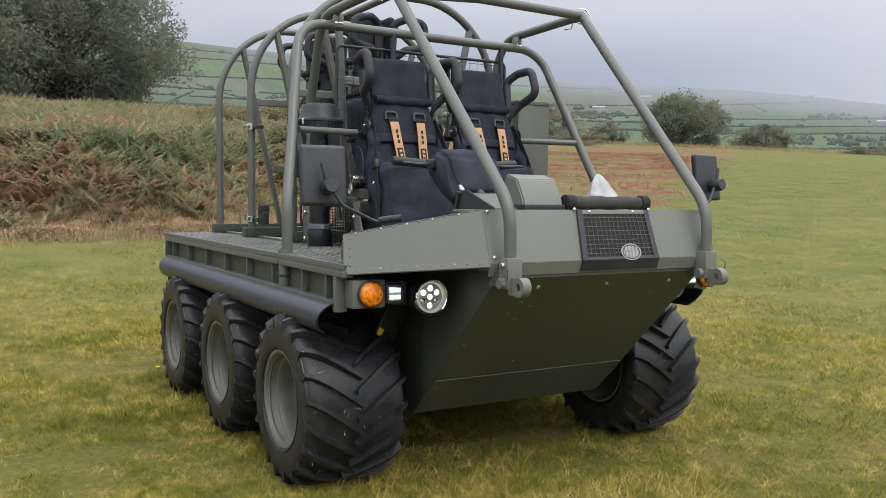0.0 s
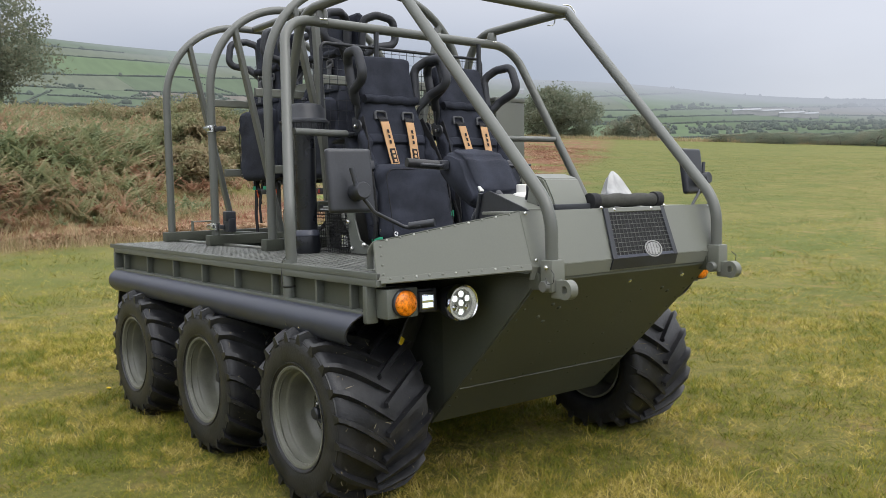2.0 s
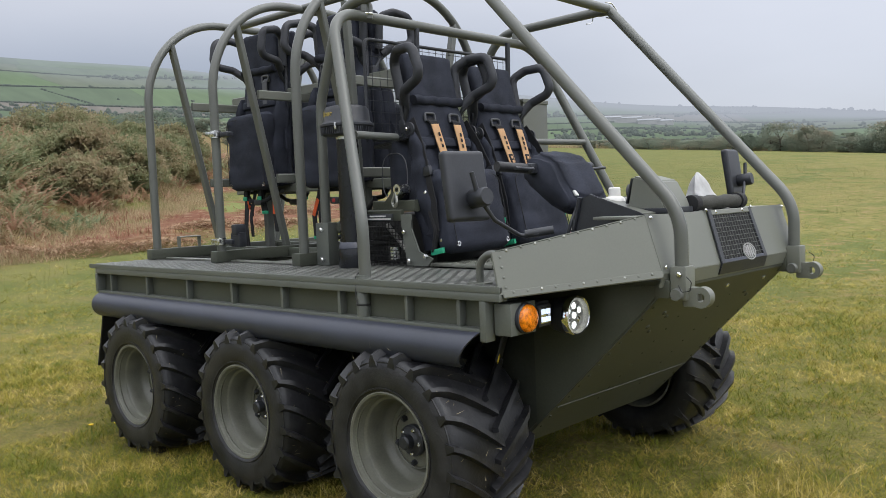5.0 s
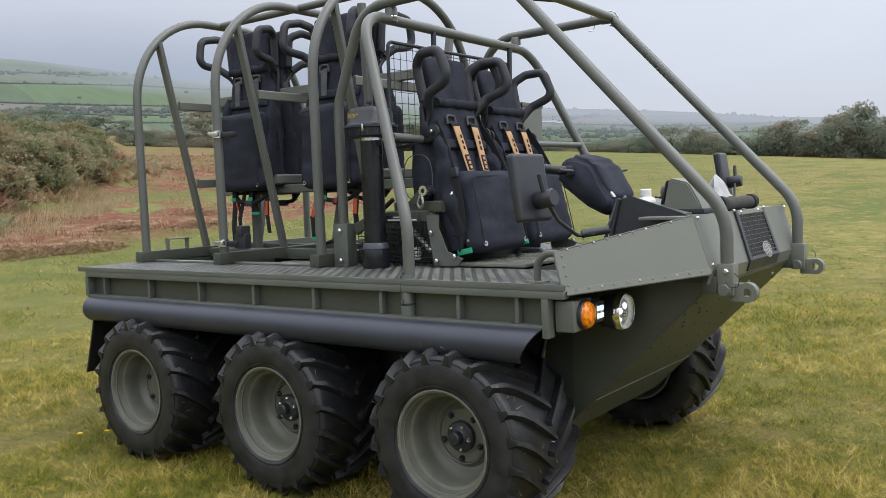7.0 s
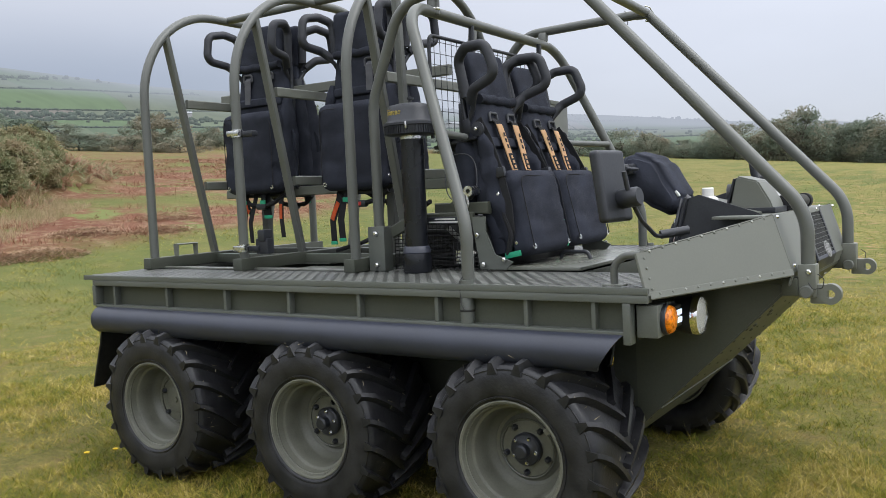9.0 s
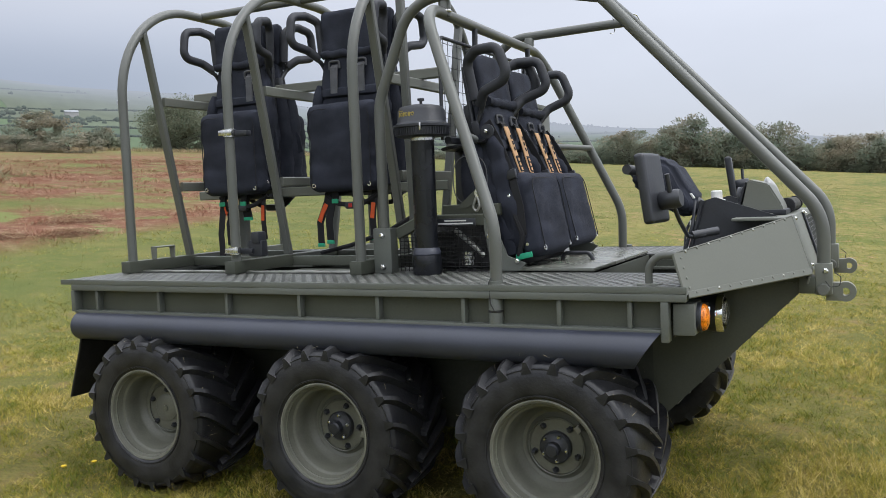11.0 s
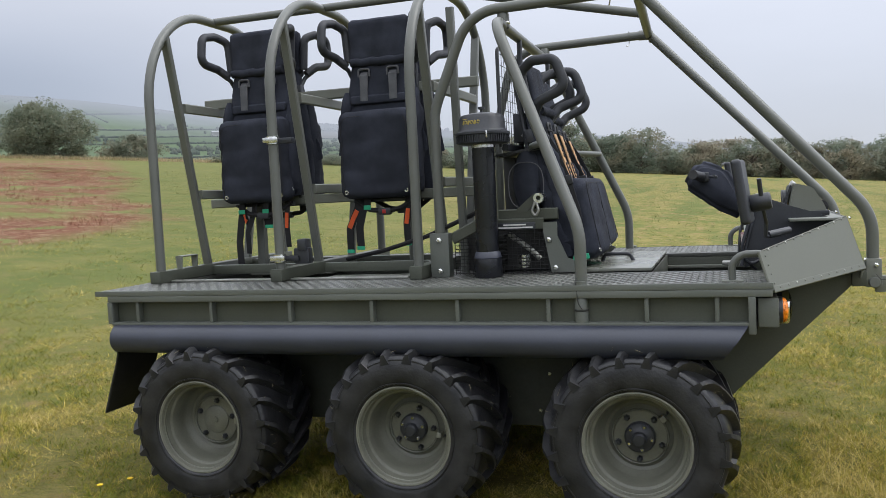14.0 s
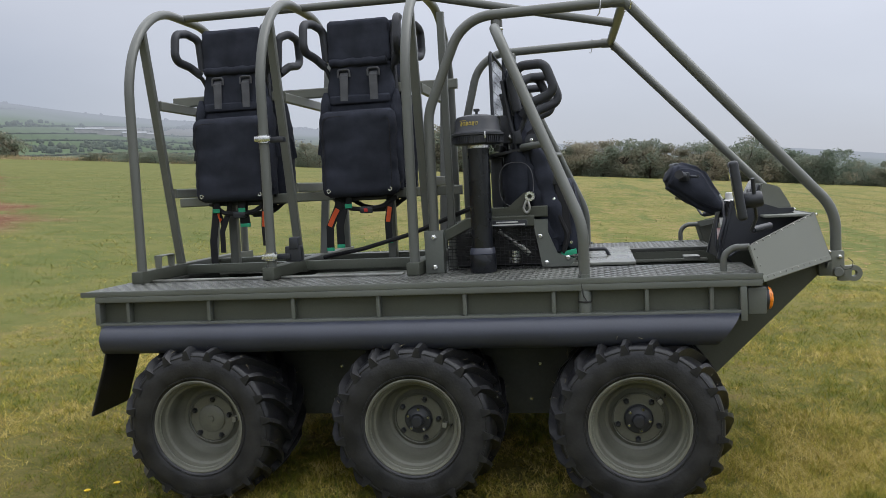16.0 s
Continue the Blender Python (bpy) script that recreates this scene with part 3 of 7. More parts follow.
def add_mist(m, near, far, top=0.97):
    """Paints mist on a far backdrop as emission, by its distance over the plan; it thickens towards the lower, northern
    hills.
    """
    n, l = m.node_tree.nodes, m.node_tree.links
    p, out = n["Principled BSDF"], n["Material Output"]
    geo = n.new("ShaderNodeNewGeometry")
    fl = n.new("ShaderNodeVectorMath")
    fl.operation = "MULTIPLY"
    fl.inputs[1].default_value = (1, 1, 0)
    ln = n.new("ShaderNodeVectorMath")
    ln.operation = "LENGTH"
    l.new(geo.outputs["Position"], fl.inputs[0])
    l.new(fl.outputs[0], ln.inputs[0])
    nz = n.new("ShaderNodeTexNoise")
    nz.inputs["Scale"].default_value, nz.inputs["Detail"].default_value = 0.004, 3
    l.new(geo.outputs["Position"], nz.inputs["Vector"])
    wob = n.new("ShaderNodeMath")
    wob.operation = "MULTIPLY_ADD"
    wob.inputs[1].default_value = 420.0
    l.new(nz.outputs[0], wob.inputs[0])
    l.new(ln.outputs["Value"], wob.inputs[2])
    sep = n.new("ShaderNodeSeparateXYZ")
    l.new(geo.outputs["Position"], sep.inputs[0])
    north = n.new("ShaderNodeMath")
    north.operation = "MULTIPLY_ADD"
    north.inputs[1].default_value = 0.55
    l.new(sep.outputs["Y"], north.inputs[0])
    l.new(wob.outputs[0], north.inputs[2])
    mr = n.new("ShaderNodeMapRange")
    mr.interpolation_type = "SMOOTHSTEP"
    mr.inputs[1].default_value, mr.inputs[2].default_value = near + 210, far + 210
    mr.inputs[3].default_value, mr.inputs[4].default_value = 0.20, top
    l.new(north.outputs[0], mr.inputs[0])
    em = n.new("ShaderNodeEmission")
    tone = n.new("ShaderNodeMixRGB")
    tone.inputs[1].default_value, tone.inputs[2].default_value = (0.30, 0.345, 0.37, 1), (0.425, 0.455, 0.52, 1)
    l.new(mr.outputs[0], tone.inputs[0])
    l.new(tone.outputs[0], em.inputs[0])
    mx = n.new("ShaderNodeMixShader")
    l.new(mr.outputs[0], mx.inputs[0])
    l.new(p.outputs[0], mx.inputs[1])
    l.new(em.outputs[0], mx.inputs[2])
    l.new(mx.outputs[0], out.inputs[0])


def far_height(x, y):
    d = math.hypot(x, y)
    az = math.degrees(math.atan2(x, y))
    e0 = math.degrees(math.atan2(height(x * 149 / d, y * 149 / d) - 1.2, 149))
    e1 = skyline(az)
    if d < 420:
        f = (d - 149) / 271
        e = e0 - 3.2 * math.sin(f * math.pi / 2) ** 0.8
    else:
        f = min(1, (d - 420) / 1380)
        e = (e0 - 3.2) + (e1 - e0 + 3.2) * (f ** 0.62)
        e += 0.35 * noise.noise((x * 0.0025, y * 0.0025, 5)) * min(1, f * 3)
    return 1.2 + d * math.tan(radians(e))


def build_ground():
    verts, faces, na, last, rlast = make_ground()
    me = bpy.data.meshes.new("ground")
    me.from_pydata(verts, [], faces)
    me.materials.append(field_material())
    at = me.attributes.new("litter", "FLOAT", "POINT")
    at.data.foreach_set("value", [litter_amount(v[0], v[1]) for v in verts])
    at = me.attributes.new("rough_sward", "FLOAT", "POINT")
    at.data.foreach_set("value", [0.80 * min(1, max(0, (-8 - math.degrees(math.atan2(v[0] - 1.5, max(0.1, v[1] + 4.0)))) / 22)) * min(1, max(0, (math.hypot(v[0], v[1]) - 4) / 5)) for v in verts])
    # strength of the painted gap darkening, fading out 15 m from the vehicle
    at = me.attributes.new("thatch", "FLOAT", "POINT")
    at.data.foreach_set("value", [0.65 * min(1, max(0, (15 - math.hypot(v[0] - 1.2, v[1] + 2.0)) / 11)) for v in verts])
    me.shade_smooth()
    ob = new("ground", me)
    tagged(ob, "mown green and straw-coloured grass field", "ground", kind="structure")
    rads = [rlast]
    r = rlast
    while r < 1800:
        r *= 1.05
        rads.append(r)
    na = 720
    v2, plan = [], []
    for i, rr in enumerate(rads):
        for k in range(na):
            a = 2 * math.pi * k / na
            x, y = rr * math.sin(a), rr * math.cos(a)
            z = height(x, y) - 0.3 if i == 0 else far_height(x, y)
            v2.append((x, y, z))
            az = math.degrees(math.atan2(x, y))
            el = math.degrees(math.atan2(z - 1.2, rr))
            plan.append((*field_plan(az, el), 0))
    f2 = []
    for i in range(len(rads) - 1):
        for k in range(na):
            k2 = (k + 1) % na
            f2.append((i * na + k, i * na + k2, (i + 1) * na + k2, (i + 1) * na + k))
    me = bpy.data.meshes.new("backdrop")
    me.from_pydata(v2, [], f2)
    me.materials.append(far_material())
    at = me.attributes.new("plan", "FLOAT_VECTOR", "POINT")
    at.data.foreach_set("vector", [c for q in plan for c in q])
    me.shade_smooth()
    tagged(new("backdrop", me), "misty green hills of hedged fields", "hills", kind="structure")


build_ground()
# ---- the vehicle: nose towards +x, its near flank towards -y ----
vehicle = thing("all_terrain_vehicle", "olive six-wheeled all-terrain vehicle with tubular roll cage standing on grass", "vehicle")
BOTH = (-1, 1)
Z_DECK = 0.935


def hull():
    # lower tub with the raked bow plate
    prof = [(-1.38, 0.92), (-1.38, 0.40), (-1.22, 0.27), (1.09, 0.27), (1.725, 0.895), (1.725, 0.92)]
    bm = bmesh.new()
    a = [bm.verts.new((x, -0.50, z)) for x, z in prof]
    b = [bm.verts.new((x, 0.50, z)) for x, z in prof]
    k = len(prof)
    for i in range(k - 1):
        bm.faces.new((a[i], a[i + 1], b[i + 1], b[i]))
    bm.faces.new(a[::-1])
    bm.faces.new(b)
    bmesh.ops.recalc_face_normals(bm, faces=bm.faces)
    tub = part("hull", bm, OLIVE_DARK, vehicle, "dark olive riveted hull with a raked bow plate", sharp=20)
    # welded seam across the bow and edge strips
    nx, nz = 0.70, -0.71
    def bow(x, y, o=0.0):
        return (x + nx * o, y, 0.27 + (x - 1.09) * 0.9843 + nz * o)
    part("weld_seam", sweep(bmesh.new(), [bow(1.262, -0.49, 0.001), bow(1.262, 0.49, 0.001)], 0.0035, 8), OLIVE_DARK, tub, "thin weld bead")
    bm = bmesh.new()
    for s in BOTH:
        studs(bm, along(bow(1.15, s * 0.47), bow(1.68, s * 0.47), 12), 0.006, 0.004, (nx, 0, nz))
    for y in (-0.16, 0.16):
        studs(bm, along(bow(1.2, y), bow(1.66, y), 9), 0.005, 0.003, (nx, 0, nz))
    for x, y in ((1.62, -0.33), (1.60, -0.28), (1.57, -0.36), (1.545, -0.31), (1.63, 0.30), (1.61, 0.36)):
        studs(bm, [bow(x, y)], 0.009, 0.006, (nx, 0, nz))
    part("rivets", bm, OLIVE_DARK, tub, kind="stuff")
    bm = bmesh.new()
    for y in (-0.30, 0.03, 0.36):
        studs(bm, [bow(1.685, y)], 0.009, 0.006, (nx, 0, nz))
    for s in BOTH:
        studs(bm, [(0.50, s * 0.502, 0.50), (0.455, s * 0.502, 0.34), (0.545, s * 0.502, 0.34), (-0.44, s * 0.502, 0.5), (-0.48, s * 0.502, 0.34)], 0.009, 0.006, (0, s, 0))
    part("hull_bolts", bm, STEEL, tub, kind="stuff")
    tilt = Matrix.Translation((1.157, -0.698, 0.643)) @ Matrix.Rotation(radians(-28), 4, "X") @ Matrix.Rotation(radians(35), 4, "Z")
    part("arch_bracket", Box((-0.004, -0.016, -0.014), (0.005, 0.165, 0.15), 0.003, tilt), DARK, tub)
    part("warning_sticker", Box((0.005, -0.016, -0.014), (0.0075, 0.026, 0.016), 0.0005, tilt), YELLOW, tub, "small yellow warning sticker")
    for s in BOTH:
        # thin dark sheet added over the hull side, standing for shade behind the wheels
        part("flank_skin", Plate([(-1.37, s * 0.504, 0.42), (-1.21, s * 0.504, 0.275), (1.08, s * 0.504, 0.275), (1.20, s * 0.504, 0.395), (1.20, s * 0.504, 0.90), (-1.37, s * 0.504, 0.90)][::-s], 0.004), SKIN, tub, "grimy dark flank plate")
        # flat flank plate over the wheels, under the deck, in the same shaded colour
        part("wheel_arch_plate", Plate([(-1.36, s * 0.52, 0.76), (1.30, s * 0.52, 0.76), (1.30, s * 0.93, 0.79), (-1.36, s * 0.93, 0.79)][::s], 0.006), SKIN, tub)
        for x in (-0.932, 0.008, 0.917):
            part("axle_tube", Lathe([(0.055, s * 0.48), (0.055, s * 0.60), (0.04, s * 0.62), (0.04, s * 0.78)], "Y", (x, 0, 0.353), 20), DARK, tub)
    return tub


def deck():
    d = part("deck", Box((-0.045, -0.568, 0.915), (0.62, 0.568, Z_DECK), 0.003), DECK, vehicle, "worn olive chequer-plate deck with an open load bed")
    part("deck_rear", Box((-1.475, -0.568, 0.915), (-1.335, 0.568, Z_DECK), 0.003), DECK, d)
    for s in BOTH:
        lo, hi = sorted((s * 0.57, s * 0.955))
        part("deck_strip", Box((-1.475, lo, 0.915), (0.62, hi, Z_DECK), 0.003), DECK, d)
        lo, hi = sorted((s * 0.47, s * 0.955))
        part("deck_strip", Box((0.622, lo, 0.915), (1.395, hi, Z_DECK), 0.003), DECK, d)
        lo, hi = sorted((s * 0.545, s * 0.585))
        part("bed_lip", Box((-1.34, lo, 0.936), (-0.10, hi, 0.946), 0.003), BARE, d, "scuffed bare metal lip")
        lo, hi = sorted((s * 0.566, s * 0.57))
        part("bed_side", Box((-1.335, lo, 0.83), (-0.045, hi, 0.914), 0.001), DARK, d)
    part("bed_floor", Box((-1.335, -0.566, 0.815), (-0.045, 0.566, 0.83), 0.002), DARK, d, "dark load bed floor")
    part("bed_plate", Box((-0.62, -0.50, 0.915), (-0.10, -0.24, 0.925), 0.003), OLIVE, d)
    part("bed_plate", Box((-1.31, 0.10, 0.90), (-0.80, 0.50, 0.912), 0.003), OLIVE, d)
    for y in (-0.30, 0.30):
        part("bed_beam", Box((-1.335, y - 0.02, 0.83), (-0.045, y + 0.02, 0.90), 0.003), OLIVE_DARK, d)
    part("hatch_lid", Box((0.60, -0.455, 0.937), (0.945, 0.455, 0.952), 0.004), LID, d, "smooth olive hatch lid")
    part("hatch_handle", Tube([(0.69, -0.09, 0.95), (0.70, -0.09, 0.984), (0.815, -0.09, 0.984), (0.832, -0.09, 0.95)], 0.009, 0.02, 10), PLASTIC, d, "black pull handle")
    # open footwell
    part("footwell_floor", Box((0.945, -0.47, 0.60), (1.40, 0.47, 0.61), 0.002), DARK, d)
    for s in BOTH:
        part("footwell_ledge", Box((0.945, s * 0.47 - 0.03, 0.86), (1.36, s * 0.47 + 0.002, 0.875), 0.003), OLIVE, d)
        part("footwell_side", Box((0.945, s * 0.468 - 0.004, 0.61), (1.40, s * 0.468 + 0.002, 0.914), 0.002), OLIVE_DARK, d)
    part("footwell_end", Box((0.94, -0.466, 0.61), (0.948, 0.466, 0.93), 0.002), OLIVE_DARK, d)
    for y in (-0.30, 0.30):
        part("pedal_bracket", Box((1.22, y - 0.05, 0.89), (1.30, y + 0.05, 0.905), 0.004, Matrix.Translation((0, 0, 0.0))), BARE, d)
    # raised tread lozenges of the chequer plate
    verts, faces = [], []
    def lozenge(x, y):
        o = len(verts)
        z = Z_DECK
        for k, pz in ((0.72, z - 0.001), (0.52, z + 0.0026)):
            for px, py in ((-0.026, 0), (0, -0.036), (0.026, 0), (0, 0.036)):
                verts.append((x + px * k, y + py * k, pz))
        faces.append((o + 4, o + 5, o + 6, o + 7))
        for k in range(4):
            faces.append((o + k, o + (k + 1) % 4, o + 4 + (k + 1) % 4, o + 4 + k))
    i = 0
    x = -1.447
    while x < 1.375:
        y = -0.920 + (0.036 if i % 2 else 0)
        while y < 0.93:
            if not (x > 0.58 and abs(y) < 0.506) and not (-1.362 < x < -0.015 and abs(y) < 0.622):
                lozenge(x, y)
            y += 0.072
        x += 0.026
        i += 1
    me = bpy.data.meshes.new("tread_pattern")
    me.from_pydata(verts, [], faces)
    me.materials.append(shader("tread_worn", (0.100, 0.103, 0.092), 0.36, 0.15, vary=0.30, scale=5, fine=40, bump=0.05))
    ob = new("tread_pattern", me)
    ob.parent = d
    tagged(ob, kind="stuff")
    return d


RIBS = (-1.262, -0.883, -0.501, -0.129, 0.236, 0.598, 0.962, 1.208)


def flank(s):
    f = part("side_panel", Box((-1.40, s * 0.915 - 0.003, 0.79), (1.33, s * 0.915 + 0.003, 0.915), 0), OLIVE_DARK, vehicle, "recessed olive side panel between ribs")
    lo, hi = sorted((s * 0.918, s * 0.962))
    part("top_rail", Box((-1.41, lo, 0.888), (1.395, hi, 0.9145), 0.004), RAIL, f)
    part("bottom_rail", Box((-1.395, lo, 0.784), (1.322, hi + (0.004 if s > 0 else 0), 0.797), 0.003), RAIL, f)
    e0, e1 = sorted((s * 0.9555, s * 0.9615))
    part("deck_edge", Box((-1.478, e0, 0.9148), (1.397, e1, 0.938), 0.002), RAIL, f)
    for x in RIBS:
        part("rib", Box((x - 0.008, min(s * 0.917, s * 0.95), 0.797), (x + 0.008, max(s * 0.917, s * 0.95), 0.888), 0.003), RAIL, f)
    part("end_post", Box((1.312, lo - 0.002, 0.755), (1.338, hi + 0.002, 0.888), 0.004), RAIL, f)
    part("end_post", Box((-1.412, lo - 0.002, 0.79), (-1.388, hi + 0.002, 0.888), 0.004), RAIL, f)
    # half-round plastic skirt
    n = 14
    bm = bmesh.new()
    rings = []
    for x0, cut in ((-1.375, 0.0), (1.31, 0.095)):
        ring = []
        for rr in (0.072, 0.064):
            arc = []
            for k in range(n + 1):
                a = radians(80 + 170 * k / n)
                y, z = -0.937 + rr * math.cos(a), 0.725 + rr * 0.92 * math.sin(a)
                arc.append((y, z))
            ring.append(arc)
        sec = ring[0] + ring[1][::-1]
        rings.append([bm.verts.new((x0 - cut * (0.785 - z) / 0.13, -s * y, z)) for y, z in sec])
    k = len(rings[0])
    for i in range(k):
        bm.faces.new((rings[0][i], rings[0][(i + 1) % k], rings[1][(i + 1) % k], rings[1][i]))
    bm.faces.new(rings[0][::-1])
    bm.faces.new(rings[1])
    bmesh.ops.recalc_face_normals(bm, faces=bm.faces)
    part("skirt", bm, SKIRT, vehicle, "dark grey half-round plastic skirt over the wheels")
    part("mud_flap", sweep(bmesh.new(), [(-1.375, s * 0.80, 0.70), (-1.40, s * 0.80, 0.60), (-1.445, s * 0.80, 0.47), (-1.475, s * 0.80, 0.38)], 0, section=rect(0.30, 0.012, 0.004), up=(1, 0, 0)), RUBBER, vehicle, "black rubber mud flap")
    part("flap_bracket", Box((-1.40, min(s * 0.90, s * 0.95), 0.66), (-1.37, max(s * 0.90, s * 0.95), 0.79), 0.004), OLIVE, vehicle)


def wheel_once(hand):
    """A wheel with its axle along y and its dish towards -y; hand says which way the chevrons of the tread point."""
    prof = [(0.165, -0.125), (0.181, -0.145), (0.189, -0.186), (0.200, -0.190), (0.202, -0.197), (0.1965, -0.204), (0.189, -0.201), (0.184, -0.186), (0.180, -0.166), (0.176, -0.157), (0.167, -0.153), (0.163, -0.146), (0.160, -0.112), (0.157, -0.086), (0.152, -0.072), (0.141, -0.062), (0.134, -0.052), (0.122, -0.048), (0.106, -0.058), (0.098, -0.064), (0.03, -0.064), (0.0005, -0.064), (0.0005, -0.044), (0.10, -0.044), (0.138, -0.028), (0.160, 0.0), (0.165, 0.10), (0.190, 0.17), (0.195, 0.18), (0.185, 0.18), (0.15, 0.10)]
    w = part("wheel", Lathe(prof, "Y", n=56, closed=True), RIM, vehicle, "deep-dished olive steel wheel with a lugged black tyre", sharp=30)
    # tyre carcass with square shoulders
    t = bmesh.new()
    pr = [(0.186, -0.150), (0.192, -0.188), (0.203, -0.204), (0.232, -0.213), (0.275, -0.212), (0.302, -0.206), (0.318, -0.196), (0.323, -0.186), (0.327, -0.160), (0.330, -0.10), (0.332, 0.0), (0.330, 0.10), (0.327, 0.160), (0.323, 0.186), (0.318, 0.196), (0.302, 0.205), (0.26, 0.211), (0.225, 0.205), (0.20, 0.17)]
    lathe(t, pr, "Y", n=64, closed=True)
    for rr, d in ((0.213, -0.2115), (0.306, -0.2065)):
        lathe(t, [(rr - 0.004, d + 0.008), (rr - 0.002, d), (rr + 0.002, d), (rr + 0.004, d + 0.008)], "Y", n=64, closed=True)
    part("tyre_carcass", t, RUBBER, w, "black rubber tyre carcass", sharp=50)
    # chevron lugs: long curved bars that wrap over the shoulder
    count = 20
    for side in BOTH:
        bm = bmesh.new()
        steps = 10
        rows = []
        for k in range(steps + 1):
            f = k / steps
            y = side * (-0.012 + 0.224 * f)
            ang = hand * (0.42 * (1 - f) ** 1.15 - 0.10)
            over = min(1.0, max(0.0, (abs(y) - 0.150) / 0.060))
            rb = 0.327 - 0.020 * over ** 2
            hgt = (0.033 - 0.009 * over) * (1 + 0.03 * math.sin(3.3 * k))
            half = (0.036 + 0.006 * f) * (1 if k else 0.8) * (1 + 0.04 * math.sin(5.1 * k + side))
            foot, crest = half * (1.25 + 0.35 * over), half * (0.72 - 0.22 * over)
            rows.append([bm.verts.new((rr * math.cos(ang + da), y, rr * math.sin(ang + da))) for da, rr in ((-foot, rb - 0.014), (-crest, rb + hgt), (crest, rb + hgt), (foot, rb - 0.014))])
        for p, q in zip(rows, rows[1:]):
            for k in range(3):
                bm.faces.new((p[k], p[k + 1], q[k + 1], q[k]))
        bm.faces.new(rows[0])
        bm.faces.new(rows[-1][::-1])
        bmesh.ops.recalc_face_normals(bm, faces=bm.faces)
        lug = part("tread_lug", bm, RUBBER, w, sharp=25)
        lug.matrix_basis = Matrix.Rotation(0 if side < 0 else math.pi / count, 4, "Y")
        for i in range(1, count):
            o = lug.copy()
            scene.collection.objects.link(o)
            o.matrix_basis = Matrix.Rotation(2 * math.pi * (i + (0.5 if side > 0 else 0)) / count, 4, "Y")
    # dry grass and mud crumbs caught in the tread
    rnd = random.Random(4)
    bm = bmesh.new()
    for k in range(230):
        a, y = rnd.uniform(0, 6.2832), rnd.uniform(-0.20, 0.20)
        rr = rnd.uniform(0.335, 0.358)
        p = Vector((rr * math.cos(a), y, rr * math.sin(a)))
        t = Vector((rnd.uniform(-1, 1), rnd.uniform(-1, 1), rnd.uniform(-1, 1))).normalized()
        u = t.cross(p).normalized() * rnd.uniform(0.0008, 0.0022)
        l = rnd.uniform(0.008, 0.045) if k % 3 else 0.006
        bm.faces.new([bm.verts.new(p - u), bm.verts.new(p + u), bm.verts.new(p + t * l)])
    part("caught_straw", bm, STRAW, w, "dry grass caught in the tread", kind="stuff")
    d = -0.064
    part("hub", Lathe([(0.058, d + 0.005), (0.058, d - 0.018), (0.052, d - 0.024), (0.034, d - 0.026), (0.026, d - 0.032), (0.026, d - 0.058), (0.020, d - 0.064), (0.0005, d - 0.065)], "Y", n=32), PLASTIC, w, "black wheel hub")
    for k in range(5):
        a = 2 * math.pi * (k + 0.35) / 5
        part("hub_bolt", hexbolt(bmesh.new(), (0.045 * math.cos(a), d - 0.023, 0.045 * math.sin(a)), (0, -1, 0), 0.008, 0.008), STEEL, w, "zinc bolt" if not k else "")
    for k in range(5):
        a = 2 * math.pi * k / 5 + 0.2
        part("wheel_nut", hexbolt(bmesh.new(), (0.085 * math.cos(a), d + 0.002, 0.085 * math.sin(a)), (0, -1, 0), 0.012, 0.014), PLASTIC, w)
    part("rim_edge", Lathe([(0.1955, -0.2005), (0.2010, -0.2000), (0.2005, -0.2035), (0.1960, -0.2045)], "Y", n=56, closed=True), RIM_EDGE, w, "worn pale rim edge")
    part("valve", sweep(bmesh.new(), [(0.146, -0.085, 0.01), (0.142, -0.115, 0.01)], 0.0045, 8), PLASTIC, w)
    for rr, dd in ((0.1830, -0.182), (0.104, -0.062)):
        part("rim_bead", Lathe([(rr - 0.002, dd - 0.004), (rr + 0.001, dd - 0.006), (rr + 0.004, dd), (rr, dd + 0.004)], "Y", n=56, closed=True), RIM, w)
    part("balance_tab", Box((0.104, -0.090, -0.012), (0.124, -0.058, 0.012), 0.004), RIM_EDGE, w, "small pale metal tab")
    return w


def wheels():
    turns = ((-40, 12, 0), (20, 55, 12))
    for j, s in enumerate(BOTH):
        w = wheel_once(s)
        for i, x in enumerate((0.917, 0.008, -0.932)):
            m = Matrix.Translation((x, s * 0.822, 0.353)) @ Matrix.Rotation(0 if s < 0 else math.pi, 4, "Z") @ Matrix.Rotation(radians(turns[j][i]), 4, "Y")
            if i == 0:
                w.matrix_basis = m
                continue
            c = copy_thing(w, m)
            if x < -0.5:
                for o in list(c.children):
                    if o.name.startswith("hub"):
                        bpy.data.objects.remove(o)
                part("axle_cap", Lathe([(0.062, -0.059), (0.062, -0.068), (0.058, -0.071), (0.014, -0.071), (0.012, -0.077), (0.0005, -0.077)], "Y", n=28), RIM, c)


